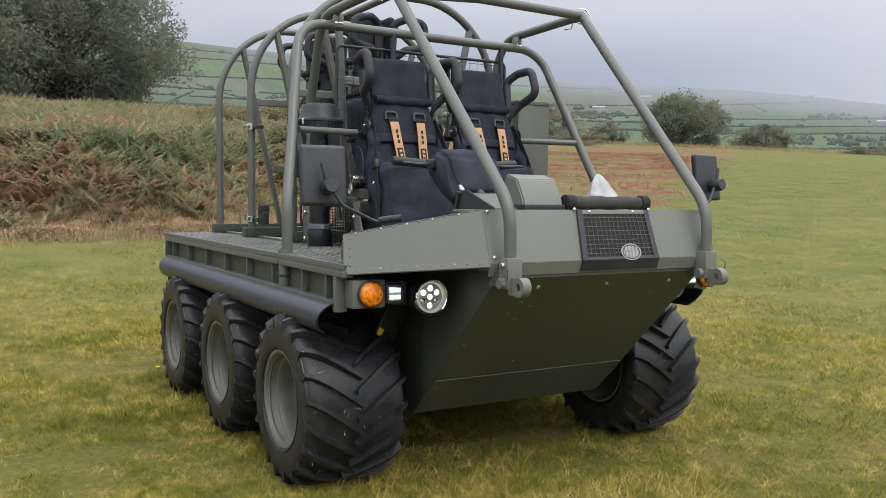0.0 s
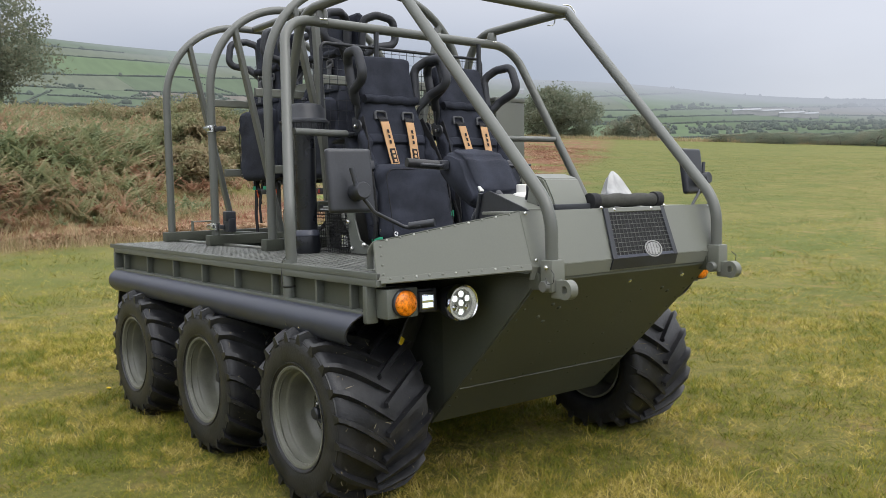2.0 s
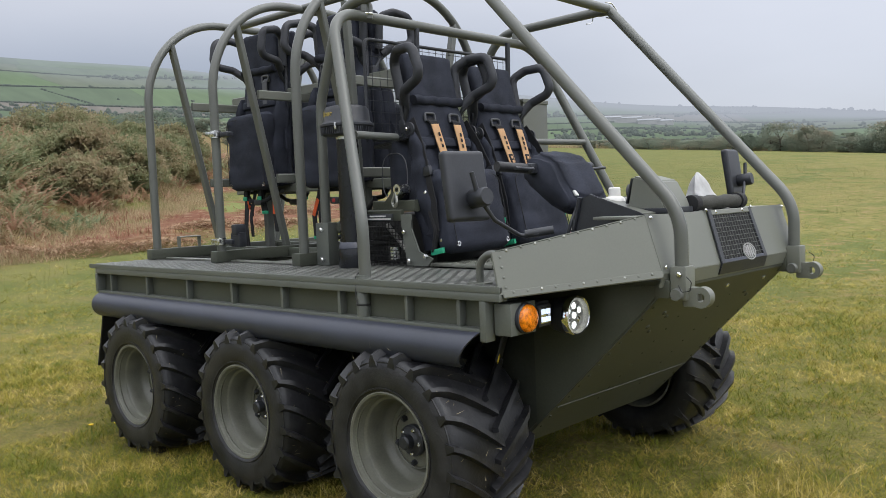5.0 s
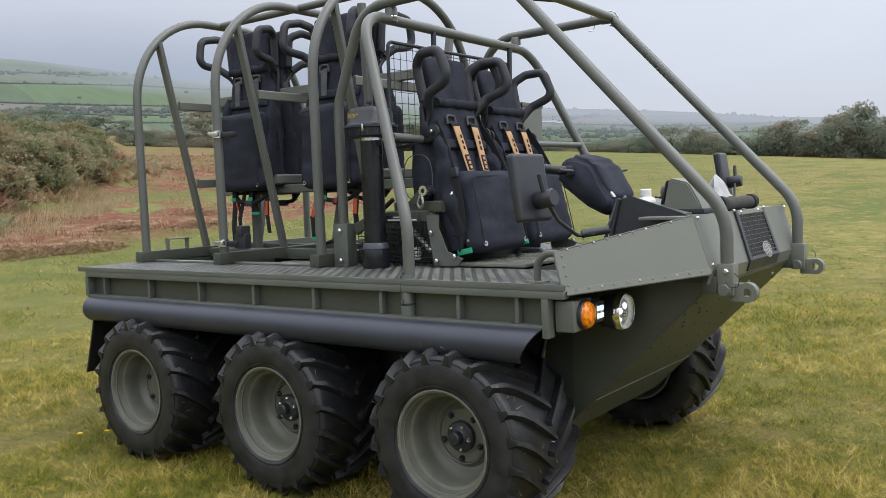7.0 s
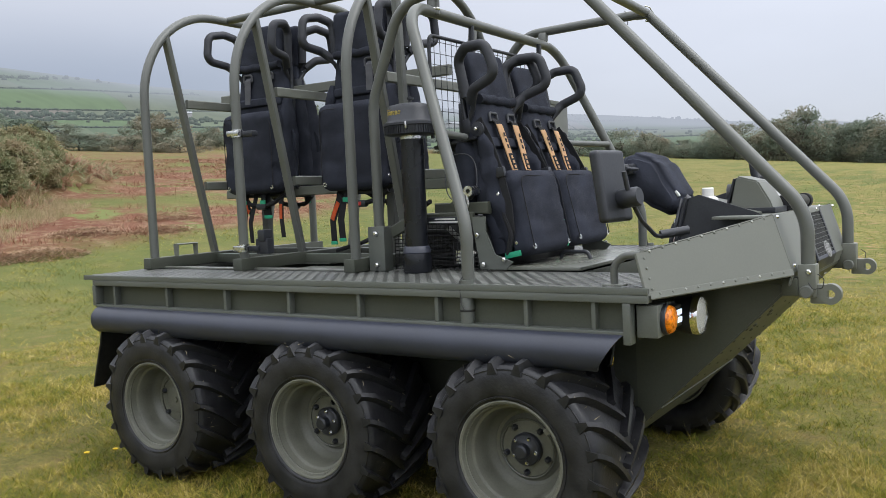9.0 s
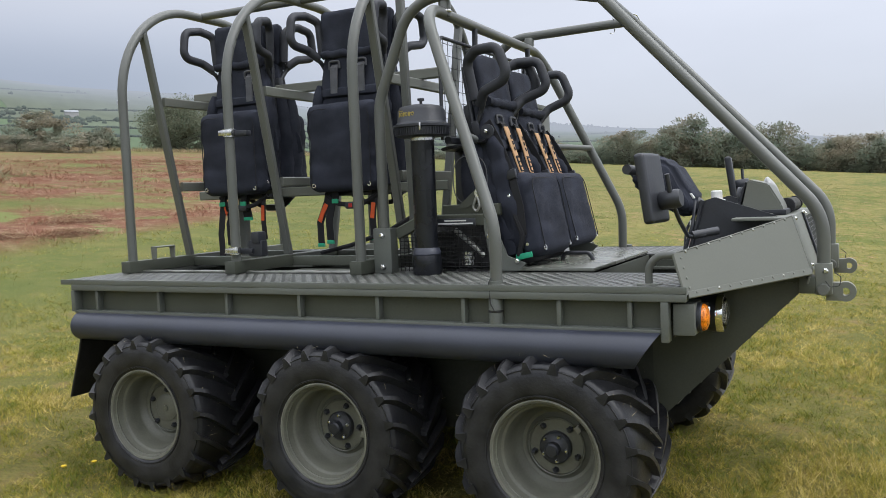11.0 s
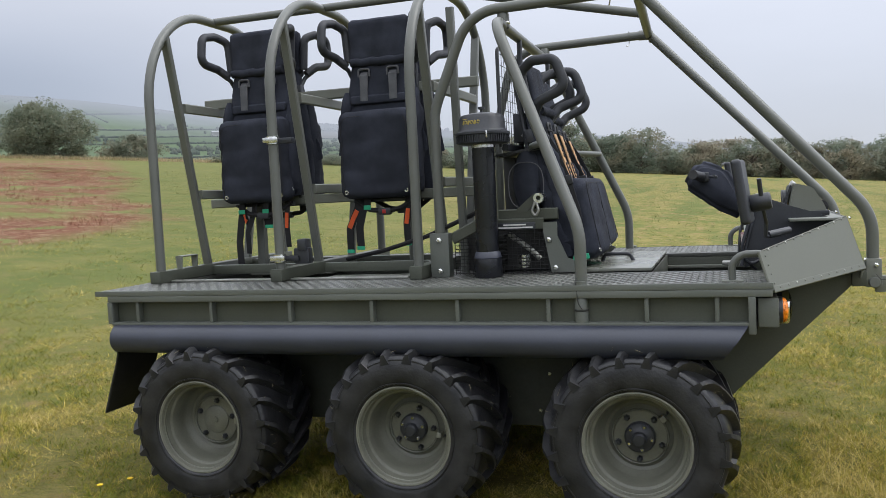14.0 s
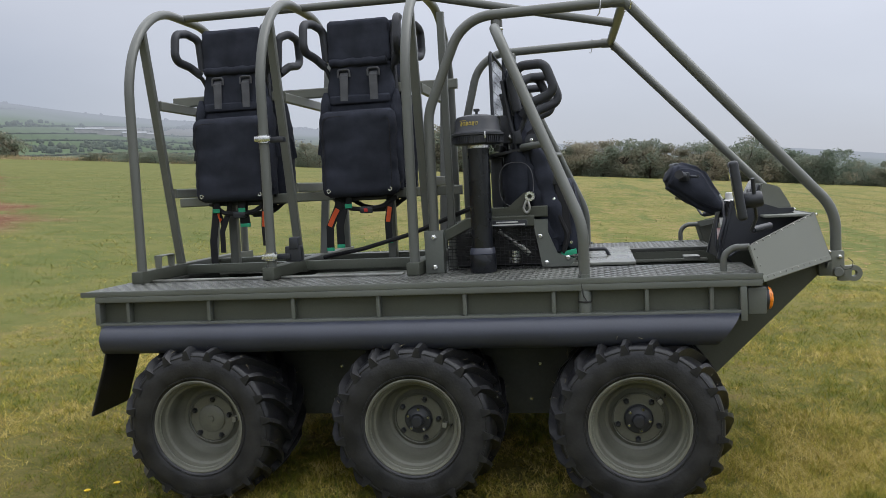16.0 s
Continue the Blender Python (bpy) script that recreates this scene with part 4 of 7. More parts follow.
def nose():
    for s in BOTH:
        q = [(1.40, s * 0.945, 0.912), (1.742, s * 0.553, 0.952), (1.682, s * 0.552, 1.142), (1.362, s * 0.932, 1.046)]
        ch = part("nose_cheek", Plate(q if s < 0 else q[::-1], 0.006, 0.002), OLIVE, vehicle, "flat olive armoured cheek panel edged with rivets", sharp=20)
        v = [Vector(p) for p in q]
        nrm = (v[1] - v[0]).cross(v[3] - v[0]).normalized() * (1 if s < 0 else -1)
        mid = sum(v, Vector()) / 4
        ins = [p.lerp(mid, 0.045) for p in v]
        bm = bmesh.new()
        low, high = along(ins[0], ins[1], 11), along(ins[3], ins[2], 10)
        studs(bm, low[::3] + low[1::3] + high[1::2], 0.0046, 0.003, nrm)
        studs(bm, along(ins[0], ins[3], 4), 0.0046, 0.003, nrm)
        part("rivets", bm, OLIVE, ch, "olive-painted rivets", kind="stuff")
        bm = bmesh.new()
        studs(bm, low[2::3] + high[::2], 0.0046, 0.003, nrm)
        part("bare_rivets", bm, BARE, ch, "rivets with the paint worn off", kind="stuff")
        # folded edges
        part("edge_fold", sweep(bmesh.new(), [v[0] - nrm * 0.004, v[1] - nrm * 0.004], 0, section=rect(0.026, 0.010, 0.003), up=nrm), OLIVE, ch)
        part("edge_fold", sweep(bmesh.new(), [v[0] - nrm * 0.006, v[3] - nrm * 0.006], 0, section=rect(0.030, 0.012, 0.004), up=nrm), OLIVE, ch)
        # inner return of the cheek towards the cockpit and the pan under it
        r2 = [v[3], v[2], v[2] + Vector((-0.06, -s * 0.02, -0.03)), v[3] + Vector((0.02, -s * 0.05, -0.03))]
        part("inner_lip", Plate(r2 if s > 0 else r2[::-1], 0.004), OLIVE_DARK, ch)
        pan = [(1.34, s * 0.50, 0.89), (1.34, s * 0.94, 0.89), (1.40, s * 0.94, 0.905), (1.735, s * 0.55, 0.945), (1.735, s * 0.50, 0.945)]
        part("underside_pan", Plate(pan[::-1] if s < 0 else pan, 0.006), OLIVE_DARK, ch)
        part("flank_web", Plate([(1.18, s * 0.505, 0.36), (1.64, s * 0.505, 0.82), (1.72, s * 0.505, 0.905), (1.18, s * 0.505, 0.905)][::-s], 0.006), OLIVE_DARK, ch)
        lo, hi = sorted((s * 0.70, s * 0.80))
        back = Box((1.352, lo, 0.785), (1.398, hi, 0.868), 0.004)
        lo, hi = sorted((s * 0.798, s * 0.930))
        lb = part("lamp_bracket", Box((1.345, lo, 0.775), (1.415, hi, 0.880), 0.006), RAIL, vehicle, "olive lamp bracket")
        part("backing_plate", back, PLASTIC, lb, "black lamp backing plate")
        ind = part("indicator", Lathe([(0.050, 1.41), (0.050, 1.427), (0.046, 1.430), (0.046, 1.412)], "X", (0, s * 0.861, 0.828), 32), PLASTIC, vehicle, "round amber indicator lamp")
        part("amber_lens", Lathe([(0.045, 1.424), (0.045, 1.434), (0.040, 1.442), (0.025, 1.448), (0.0005, 1.450)], "X", (0, s * 0.861, 0.828), 32), AMBER, ind)
        bm = bmesh.new()
        for rr, k in ((0.0, 1), (0.015, 6), (0.030, 12)):
            studs(bm, [(1.443 - rr * 0.12, s * 0.861 + rr * math.cos(2 * math.pi * i / k), 0.828 + rr * math.sin(2 * math.pi * i / k)) for i in range(k)], 0.0055, 0.006, (1, 0, 0))
        part("led_beads", bm, AMBER, ind, kind="stuff")
        part("edge_seal", Box((1.339, lo + 0.02, 0.765), (1.346, hi - 0.004, 0.884), 0.003), RUBBER, lb)
        led = part("marker_lamp", Box((1.36, s * 0.765 - 0.034, 0.790), (1.428, s * 0.765 + 0.034, 0.862), 0.005), PLASTIC, vehicle, "small black marker lamp with white diodes")
        part("lamp_reflector", Box((1.4265, s * 0.765 - 0.026, 0.800), (1.4295, s * 0.765 + 0.026, 0.852), 0.002), CHROME, led, "bright square reflector")
        for dz in (0.813, 0.839):
            for dy in (-0.0125, 0.0125):
                part("diode", Box((1.429, s * 0.765 + dy - 0.0105, dz - 0.0085), (1.4325, s * 0.765 + dy + 0.0105, dz + 0.0085), 0.003), LED_ON, led)
        h = part("headlamp", Lathe([(0.03, 1.34), (0.055, 1.37), (0.066, 1.42), (0.066, 1.455), (0.0605, 1.460), (0.0575, 1.452), (0.056, 1.42), (0.030, 1.395), (0.0005, 1.392)], "X", (0, s * 0.626, 0.809), 40), PLASTIC, vehicle, "lit round multi-cell headlamp with chrome ring")
        part("chrome_ring", Lathe([(0.0690, 1.440), (0.0690, 1.456), (0.066, 1.464), (0.0615, 1.461), (0.0615, 1.444)], "X", (0, s * 0.626, 0.809), 40, True), CHROME if s < 0 else PLASTIC, h)
        part("halo_ring", Lathe([(0.0612, 1.446), (0.0608, 1.458), (0.056, 1.462), (0.0515, 1.457), (0.0515, 1.446)], "X", (0, s * 0.626, 0.809), 40, True), HALO if s < 0 else PLASTIC, h, "thick pale halo light ring" if s < 0 else "")
        part("reflector", Lathe([(0.058, 1.446), (0.040, 1.430), (0.015, 1.424), (0.0005, 1.424)], "X", (0, s * 0.626, 0.809), 32), BOWL, h)
        for k in range(6):
            a = 2 * math.pi * k / 6 + 0.5
            c = (0, s * 0.626 + 0.032 * math.cos(a), 0.809 + 0.032 * math.sin(a))
            part("led_cell", Lathe([(0.0175, 1.430), (0.0170, 1.442), (0.010, 1.447), (0.0005, 1.449)], "X", c, 14), LAMP_ON if k in (0, 1, 2, 4) else CHROME, h)
        part("led_cell", Lathe([(0.012, 1.432), (0.011, 1.447), (0.0005, 1.452)], "X", (0, s * 0.626, 0.809), 14), LAMP_ON, h)
        ln = part("lens", Lathe([(0.0600, 1.463), (0.055, 1.468), (0.040, 1.474), (0.020, 1.478), (0.0005, 1.479), (0.0005, 1.4765), (0.020, 1.4755), (0.040, 1.4715), (0.055, 1.4655)], "X", (0, s * 0.626, 0.809), 32, True), GLASS, h)
        ln.visible_shadow = False
        # grab handle at the deck's front corner
        part("grab_handle", Tube([(1.262, s * 0.895, 0.93), (1.262, s * 0.895, 1.005), (1.30, s * 0.895, 1.035), (1.36, s * 0.90, 1.035)], 0.013, 0.05, 12), OLIVE_TUBE, vehicle)
        part("handle_foot", Box((1.225, s * 0.895 - 0.02, 0.934), (1.30, s * 0.895 + 0.02, 0.942), 0.003), OLIVE, vehicle)
        # shackle block and towing eye
        lx = 0.0 if s < 0 else -0.012
        lg = part("tow_bracket", Box(((1.749 + lx), s * 0.49 - 0.032, 0.865), ((1.806 + lx), s * 0.49 + 0.032, 0.975), 0.006), OLIVE, vehicle, "olive towing bracket with an eye")
        bm = Lathe([(0.034, s * 0.49 - 0.017), (0.034, s * 0.49 + 0.017), (0.014, s * 0.49 + 0.017), (0.014, s * 0.49 - 0.017)], "Y", ((1.846 + lx), 0, 0.876), 28, True)
        part("eye", bm, OLIVE, lg)
        part("eye_shank", Box(((1.784 + lx), s * 0.49 - 0.016, 0.844), ((1.838 + lx), s * 0.49 + 0.016, 0.908), 0.004), OLIVE, lg)
        part("pin", Lathe([(0.018, -0.05), (0.021, -0.045), (0.021, 0.045), (0.018, 0.05)], "Y", ((1.777 + lx), s * 0.49, 0.885), 18), OLIVE_TUBE, lg)
        part("pin_ring", Tube([((1.814 + lx), s * 0.535, 0.945), ((1.834 + lx), s * 0.54, 0.93), ((1.829 + lx), s * 0.54, 0.90), ((1.799 + lx), s * 0.54, 0.895), ((1.784 + lx), s * 0.53, 0.915)], 0.0016, 0.01, 6), DARK, lg)
        part("bracket_bolt", hexbolt(bmesh.new(), ((1.784 + lx), s * 0.522, 0.950), (0, s, 0), 0.010, 0.008), STEEL, lg)
        part("bracket_back", Box(((1.699 + lx), s * 0.49 - 0.04, 0.87), ((1.752 + lx), s * 0.49 + 0.04, 0.93), 0.005), OLIVE_DARK, lg)
    # front panel, with the grille set in it
    front = part("nose_panel", Plate([(1.742, -0.553, 0.952), (1.742, 0.553, 0.952), (1.682, 0.553, 1.142), (1.682, -0.553, 1.142)], 0.006, 0.002), OLIVE, vehicle, "sloping olive nose panel", sharp=20)
    part("nose_lip", Plate([(1.730, -0.553, 0.905), (1.730, 0.553, 0.905), (1.744, 0.553, 0.953), (1.744, -0.553, 0.953)], 0.006, 0.002), OLIVE, front)
    part("top_fold", Box((1.48, -0.55, 1.128), (1.684, 0.55, 1.1385), 0.003), OLIVE, front)
    def on(u, v, o=0.0):
        """u across the vehicle, v up the panel from its foot."""
        return (1.742 - 0.060 * v / 0.199 + 0.953 * o, u, 0.952 + 0.190 * v / 0.199 + 0.302 * o)
    y0, y1, v0, v1 = -0.128, 0.232, -0.002, 0.196
    lean = 0.028
    def g(fu, fv, o):
        """A place on the grille, which widens towards its foot."""
        return on(y0 + (y1 - y0) * fu + lean * (fu - 0.5) * (1 - fv), v0 + (v1 - v0) * fv, o)
    gr = part("grille", Plate([g(0.03, 0.02, 0.0035), g(0.97, 0.02, 0.0035), g(0.97, 0.94, 0.0035), g(0.03, 0.94, 0.0035)], 0.002), GRILLE, vehicle, "black mesh radiator grille in the nose")
    for k in (0.035, 0.965):
        part("grille_frame", sweep(bmesh.new(), [g(k, 0.0, 0.0055), g(k, 1.0, 0.0055)], 0, section=rect(0.026, 0.008, 0.002), up=(0.953, 0, 0.302)), PLASTIC, gr)
    part("grille_frame", Plate([(1.7375, y0 - lean / 2, 0.912), (1.7375, y1 + lean / 2, 0.912), (1.7515, y1 + lean / 2, 0.955), (1.7515, y0 - lean / 2, 0.955)], 0.006, 0.001), PLASTIC, gr)
    part("grille_frame", sweep(bmesh.new(), [g(0.06, 0.03, 0.0055), g(0.94, 0.03, 0.0055)], 0, section=rect(0.014, 0.007, 0.002), up=(0.953, 0, 0.302)), SKIRT, gr)
    part("grille_frame", sweep(bmesh.new(), [g(0.06, 0.955, 0.0055), g(0.94, 0.955, 0.0055)], 0, section=rect(0.018, 0.007, 0.002), up=(0.953, 0, 0.302)), OLIVE, gr)
    wire = shader("grille_wire", (0.085, 0.088, 0.082), 0.5, vary=0.1, scale=30, fine=120, bump=0.02)
    bm = bmesh.new()
    for i in range(1, 15):
        sweep(bm, [g(0.06 + 0.88 * i / 15, 0.04, 0.0065), g(0.06 + 0.88 * i / 15, 0.93, 0.0065)], 0.0011, 6)
    for j in range(1, 10):
        sweep(bm, [g(0.06, 0.04 + 0.89 * j / 10, 0.0085), g(0.94, 0.04 + 0.89 * j / 10, 0.0085)], 0.0011, 6)
    part("wire_screen", bm, wire, gr, "square wire mesh")
    bm = bmesh.new()
    c = Vector(on(0.102, 0.026, 0.0085))
    q = Vector((1, 0, 0)).rotation_difference(Vector((0.953, 0, 0.302))).to_matrix().to_4x4()
    lathe(bm, [(0.036, -0.002), (0.036, 0.002), (0.0315, 0.002), (0.0315, -0.002)], "X", (0, 0, 0), 36, True)
    lathe(bm, [(0.0275, -0.002), (0.0275, 0.001), (0.0005, 0.001)], "X", (0, 0, 0), 30)
    for yy in (-0.018, -0.006, 0.006, 0.018):
        hh = math.sqrt(0.0275 ** 2 - yy ** 2)
        box(bm, (0.0, yy - 0.0042, 0.0015), (0.003, yy + 0.0042, hh), 0.001)
        box(bm, (0.0, yy - 0.0042, -hh), (0.003, yy + 0.0042, -0.0015), 0.001)
    bmesh.ops.transform(bm, matrix=Matrix.Translation(c) @ q @ Matrix.Diagonal((1, 1.42, 0.92, 1)), verts=bm.verts)
    part("badge", bm, shader("badge_grey", (0.26, 0.26, 0.255), 0.5, vary=0.1, scale=40, fine=150, bump=0.02), gr, "oval pale badge with bars")
    bm = bmesh.new()
    for p in ((y0 - 0.012, v1 + 0.002), (y1 + 0.004, v1 + 0.002), (-0.07, v1 - 0.007), (0.15, v1 - 0.007), (-0.535, 0.188), (-0.535, 0.02), (0.535, 0.188)):
        studs(bm, [on(*p, 0.008)], 0.0065, 0.005, (0.953, 0, 0.302))
    part("panel_bolts", bm, STEEL, front, kind="stuff")


def cockpit():
    # dash sides, black inside the cheeks
    for y in (-0.45, -0.09):
        q = [(1.31, y, 0.94), (1.66, y, 1.125), (1.60, y, 1.15), (1.41, y, 1.215), (1.36, y, 1.20)]
        part("dash_side", Plate(q if y < -0.2 else q[::-1], 0.008, 0.002), PLASTIC, vehicle, "black dashboard side panel")
        part("dash_edge", sweep(bmesh.new(), [(1.30, y, 0.95), (1.365, y, 1.205)], 0, section=rect(0.024, 0.014, 0.003)), PLASTIC, vehicle)
    part("warning_label", Box((1.300, -0.440, 1.035), (1.326, -0.38, 1.085), 0.001), RED_PRINT, vehicle, "red and white printed label behind the dashboard")
    part("label_top", Box((1.314, -0.440, 1.087), (1.340, -0.38, 1.130), 0.001), WHITE_CAP, vehicle)
    part("dashboard", Plate([(1.36, -0.445, 1.20), (1.36, -0.095, 1.20), (1.60, -0.095, 1.145), (1.60, -0.445, 1.145)][::-1], 0.008), OLIVE, vehicle, "olive dashboard top")
    part("dash_back", Plate([(1.31, -0.445, 0.95), (1.31, -0.095, 0.95), (1.36, -0.095, 1.20), (1.36, -0.445, 1.20)], 0.008), GRILLE, vehicle)
    # instrument cowl
    bm = bmesh.new()
    lo = [(1.486, 1.160), (1.640, 1.135), (1.630, 1.178), (1.585, 1.256), (1.511, 1.276)]
    a = [bm.verts.new((x, -0.335, z)) for x, z in lo]
    b = [bm.verts.new((x, -0.150, z)) for x, z in lo]
    for i in range(5):
        bm.faces.new((a[i], a[(i + 1) % 5], b[(i + 1) % 5], b[i]))
    bm.faces.new(a[::-1]), bm.faces.new(b)
    bmesh.ops.recalc_face_normals(bm, faces=bm.faces)
    bmesh.ops.bevel(bm, geom=bm.edges[:], offset=0.006, segments=2, affect="EDGES")
    cw = part("instrument_cowl", bm, OLIVE, vehicle, "faceted olive instrument cowl", sharp=25)
    part("gauge_face", Plate([(1.480, -0.326, 1.176), (1.480, -0.161, 1.176), (1.505, -0.161, 1.266), (1.505, -0.326, 1.266)], 0.008, 0.002), PLASTIC, cw, "black gauge face at the back of the cowl")
    for y in (-0.29, -0.20):
        part("gauge_dial", Lathe([(0.026, 1.470), (0.026, 1.484), (0.022, 1.486)], "X", (0, y, 1.222), 20), GREY_WEB, cw)
    part("cowl_base", Box((1.48, -0.338, 1.140), (1.645, -0.147, 1.160), 0.004, Matrix.Identity(4)), PLASTIC, cw)
    # handlebar in a canvas bag
    hb = part("handlebar", Tube([(1.128, -0.62, 1.329), (1.16, -0.47, 1.318), (1.19, -0.40, 1.315), (1.19, -0.25, 1.315), (1.16, -0.18, 1.318), (1.128, -0.03, 1.329)], 0.011, 0.05, 10), PLASTIC, vehicle, "black handlebar with rubber grips")
    for a, b in (((1.127, -0.625, 1.3295), (1.156, -0.49, 1.3195)), ((1.127, -0.025, 1.3295), (1.156, -0.16, 1.3195))):
        part("grip", sweep(bmesh.new(), [a, b], 0.0185, 14), RUBBER, hb)
    for y in (-0.475, -0.175):
        part("switch_block", Box((1.14, y - 0.02, 1.300), (1.185, y + 0.02, 1.338), 0.008), PLASTIC, hb)
        part("lever", Tube([(1.175, y, 1.32), (1.215, y + (0.05 if y > -0.3 else -0.05), 1.315), (1.205, y + (0.14 if y > -0.3 else -0.14), 1.32)], 0.006, 0.03, 8), PLASTIC, hb)
    part("steering_column", sweep(bmesh.new(), [(1.22, -0.33, 1.28), (1.44, -0.33, 1.10)], 0.022, 14), PLASTIC, hb)
    prof = [(1.141, 1.388), (1.078, 1.282), (1.200, 1.190), (1.312, 1.138), (1.342, 1.200), (1.246, 1.352)]
    bm = bmesh.new()
    a, b = [bm.verts.new((x, -0.445, z)) for x, z in prof], [bm.verts.new((x, -0.195, z)) for x, z in prof]
    for i in range(6):
        bm.faces.new((a[i], a[(i + 1) % 6], b[(i + 1) % 6], b[i]))
    bm.faces.new(a[::-1]), bm.faces.new(b)
    bmesh.ops.recalc_face_normals(bm, faces=bm.faces)
    bmesh.ops.bevel(bm, geom=bm.edges[:], offset=0.024, segments=3, affect="EDGES")
    bmesh.ops.subdivide_edges(bm, edges=bm.edges[:], cuts=3, use_grid_fill=True)
    for _ in range(4):
        bmesh.ops.smooth_vert(bm, verts=bm.verts[:], factor=0.5, use_axis_x=True, use_axis_y=True, use_axis_z=True)
    heart = sum((v.co for v in bm.verts), Vector()) / len(bm.verts)
    bmesh.ops.transform(bm, matrix=Matrix.Translation(heart) @ Matrix.Diagonal((1.06, 1.08, 1.06, 1)) @ Matrix.Translation(-heart), verts=bm.verts)
    for v in bm.verts:
        v.co += Vector((0.6, 0.4, 0.7)) * (0.008 * noise.noise(v.co * 11) + 0.003 * noise.noise(v.co * 30))
    bag = part("handlebar_bag", bm, FABRIC, vehicle, "black canvas bag over the handlebar clamp", sharp=80)
    part("bag_mark", Box((-0.004, -0.010, -0.012), (0.004, 0.010, 0.012), 0.003, Matrix.Translation((1.322, -0.415, 1.222)) @ Matrix.Rotation(radians(-30), 4, "Y")), PRINT, bag, "small pale mark")
    part("cable_loop", Tube([(1.33, -0.40, 1.20), (1.33, -0.46, 1.12), (1.30, -0.47, 1.02), (1.33, -0.46, 0.95), (1.38, -0.44, 0.98)], 0.007, 0.05, 8), PLASTIC, vehicle)
    part("cable_loop", Tube([(1.35, -0.36, 1.20), (1.30, -0.42, 1.10), (1.29, -0.44, 0.99), (1.36, -0.42, 0.93)], 0.006, 0.05, 8), PLASTIC, vehicle)
    # mirrors on stalks
    for s, c in ((-1, (1.304, -1.000, 1.258)), (1, (1.262, 1.018, 1.292))):
        bm = bmesh.new()
        box(bm, (-0.017, -0.086, -0.112), (0.017, 0.086, 0.112), 0.0168, seg=5)
        tilt = Matrix.Rotation(radians(6 * s), 4, "Z") @ Matrix.Rotation(radians(-8), 4, "Y")
        m = Matrix.Translation(c) @ tilt
        mi = part("mirror", bm, PLASTIC, vehicle, "black wing mirror on a stalk", m=m, sharp=75)
        part("mirror_glass", Box((-0.0178, -0.064, -0.090), (-0.0165, 0.064, 0.090), 0.0005), MIRROR, mi)
        part("swivel", Lathe([(0.026, -0.035), (0.030, -0.028), (0.030, 0.028), (0.026, 0.035)], "X", (0.05, 0.01, -0.045), 20), PLASTIC, mi)
        part("swivel_stub", sweep(bmesh.new(), [(0.055, 0.0, -0.045), (0.06, s * 0.02, 0.035)], 0.008, 10), PLASTIC, mi)
        cv = Vector(c)
        foot = Vector((1.43, s * 0.79, 1.095))
        part("mirror_stalk", Tube([cv + Vector((0.06, 0, -0.04)), cv + Vector((0.075, -s * 0.05, -0.11)), foot + Vector((-0.05, s * 0.03, -0.005)), foot], 0.007, 0.03, 10), PLASTIC, vehicle)
        part("stalk_clamp", sweep(bmesh.new(), [foot + Vector((-0.04, s * 0.02, 0)), foot + Vector((0.035, -s * 0.035, 0.012))], 0.014, 12), PLASTIC, vehicle)
    # tank cap behind the cowl
    cap = part("filler_cap", Lathe([(0.040, 1.185), (0.036, 1.198), (0.030, 1.203), (0.022, 1.205), (0.022, 1.234), (0.018, 1.238), (0.0005, 1.238)], "Z", (1.385, -0.255, 0), 24), WHITE_CAP, vehicle, "white filler cap on the dashboard")


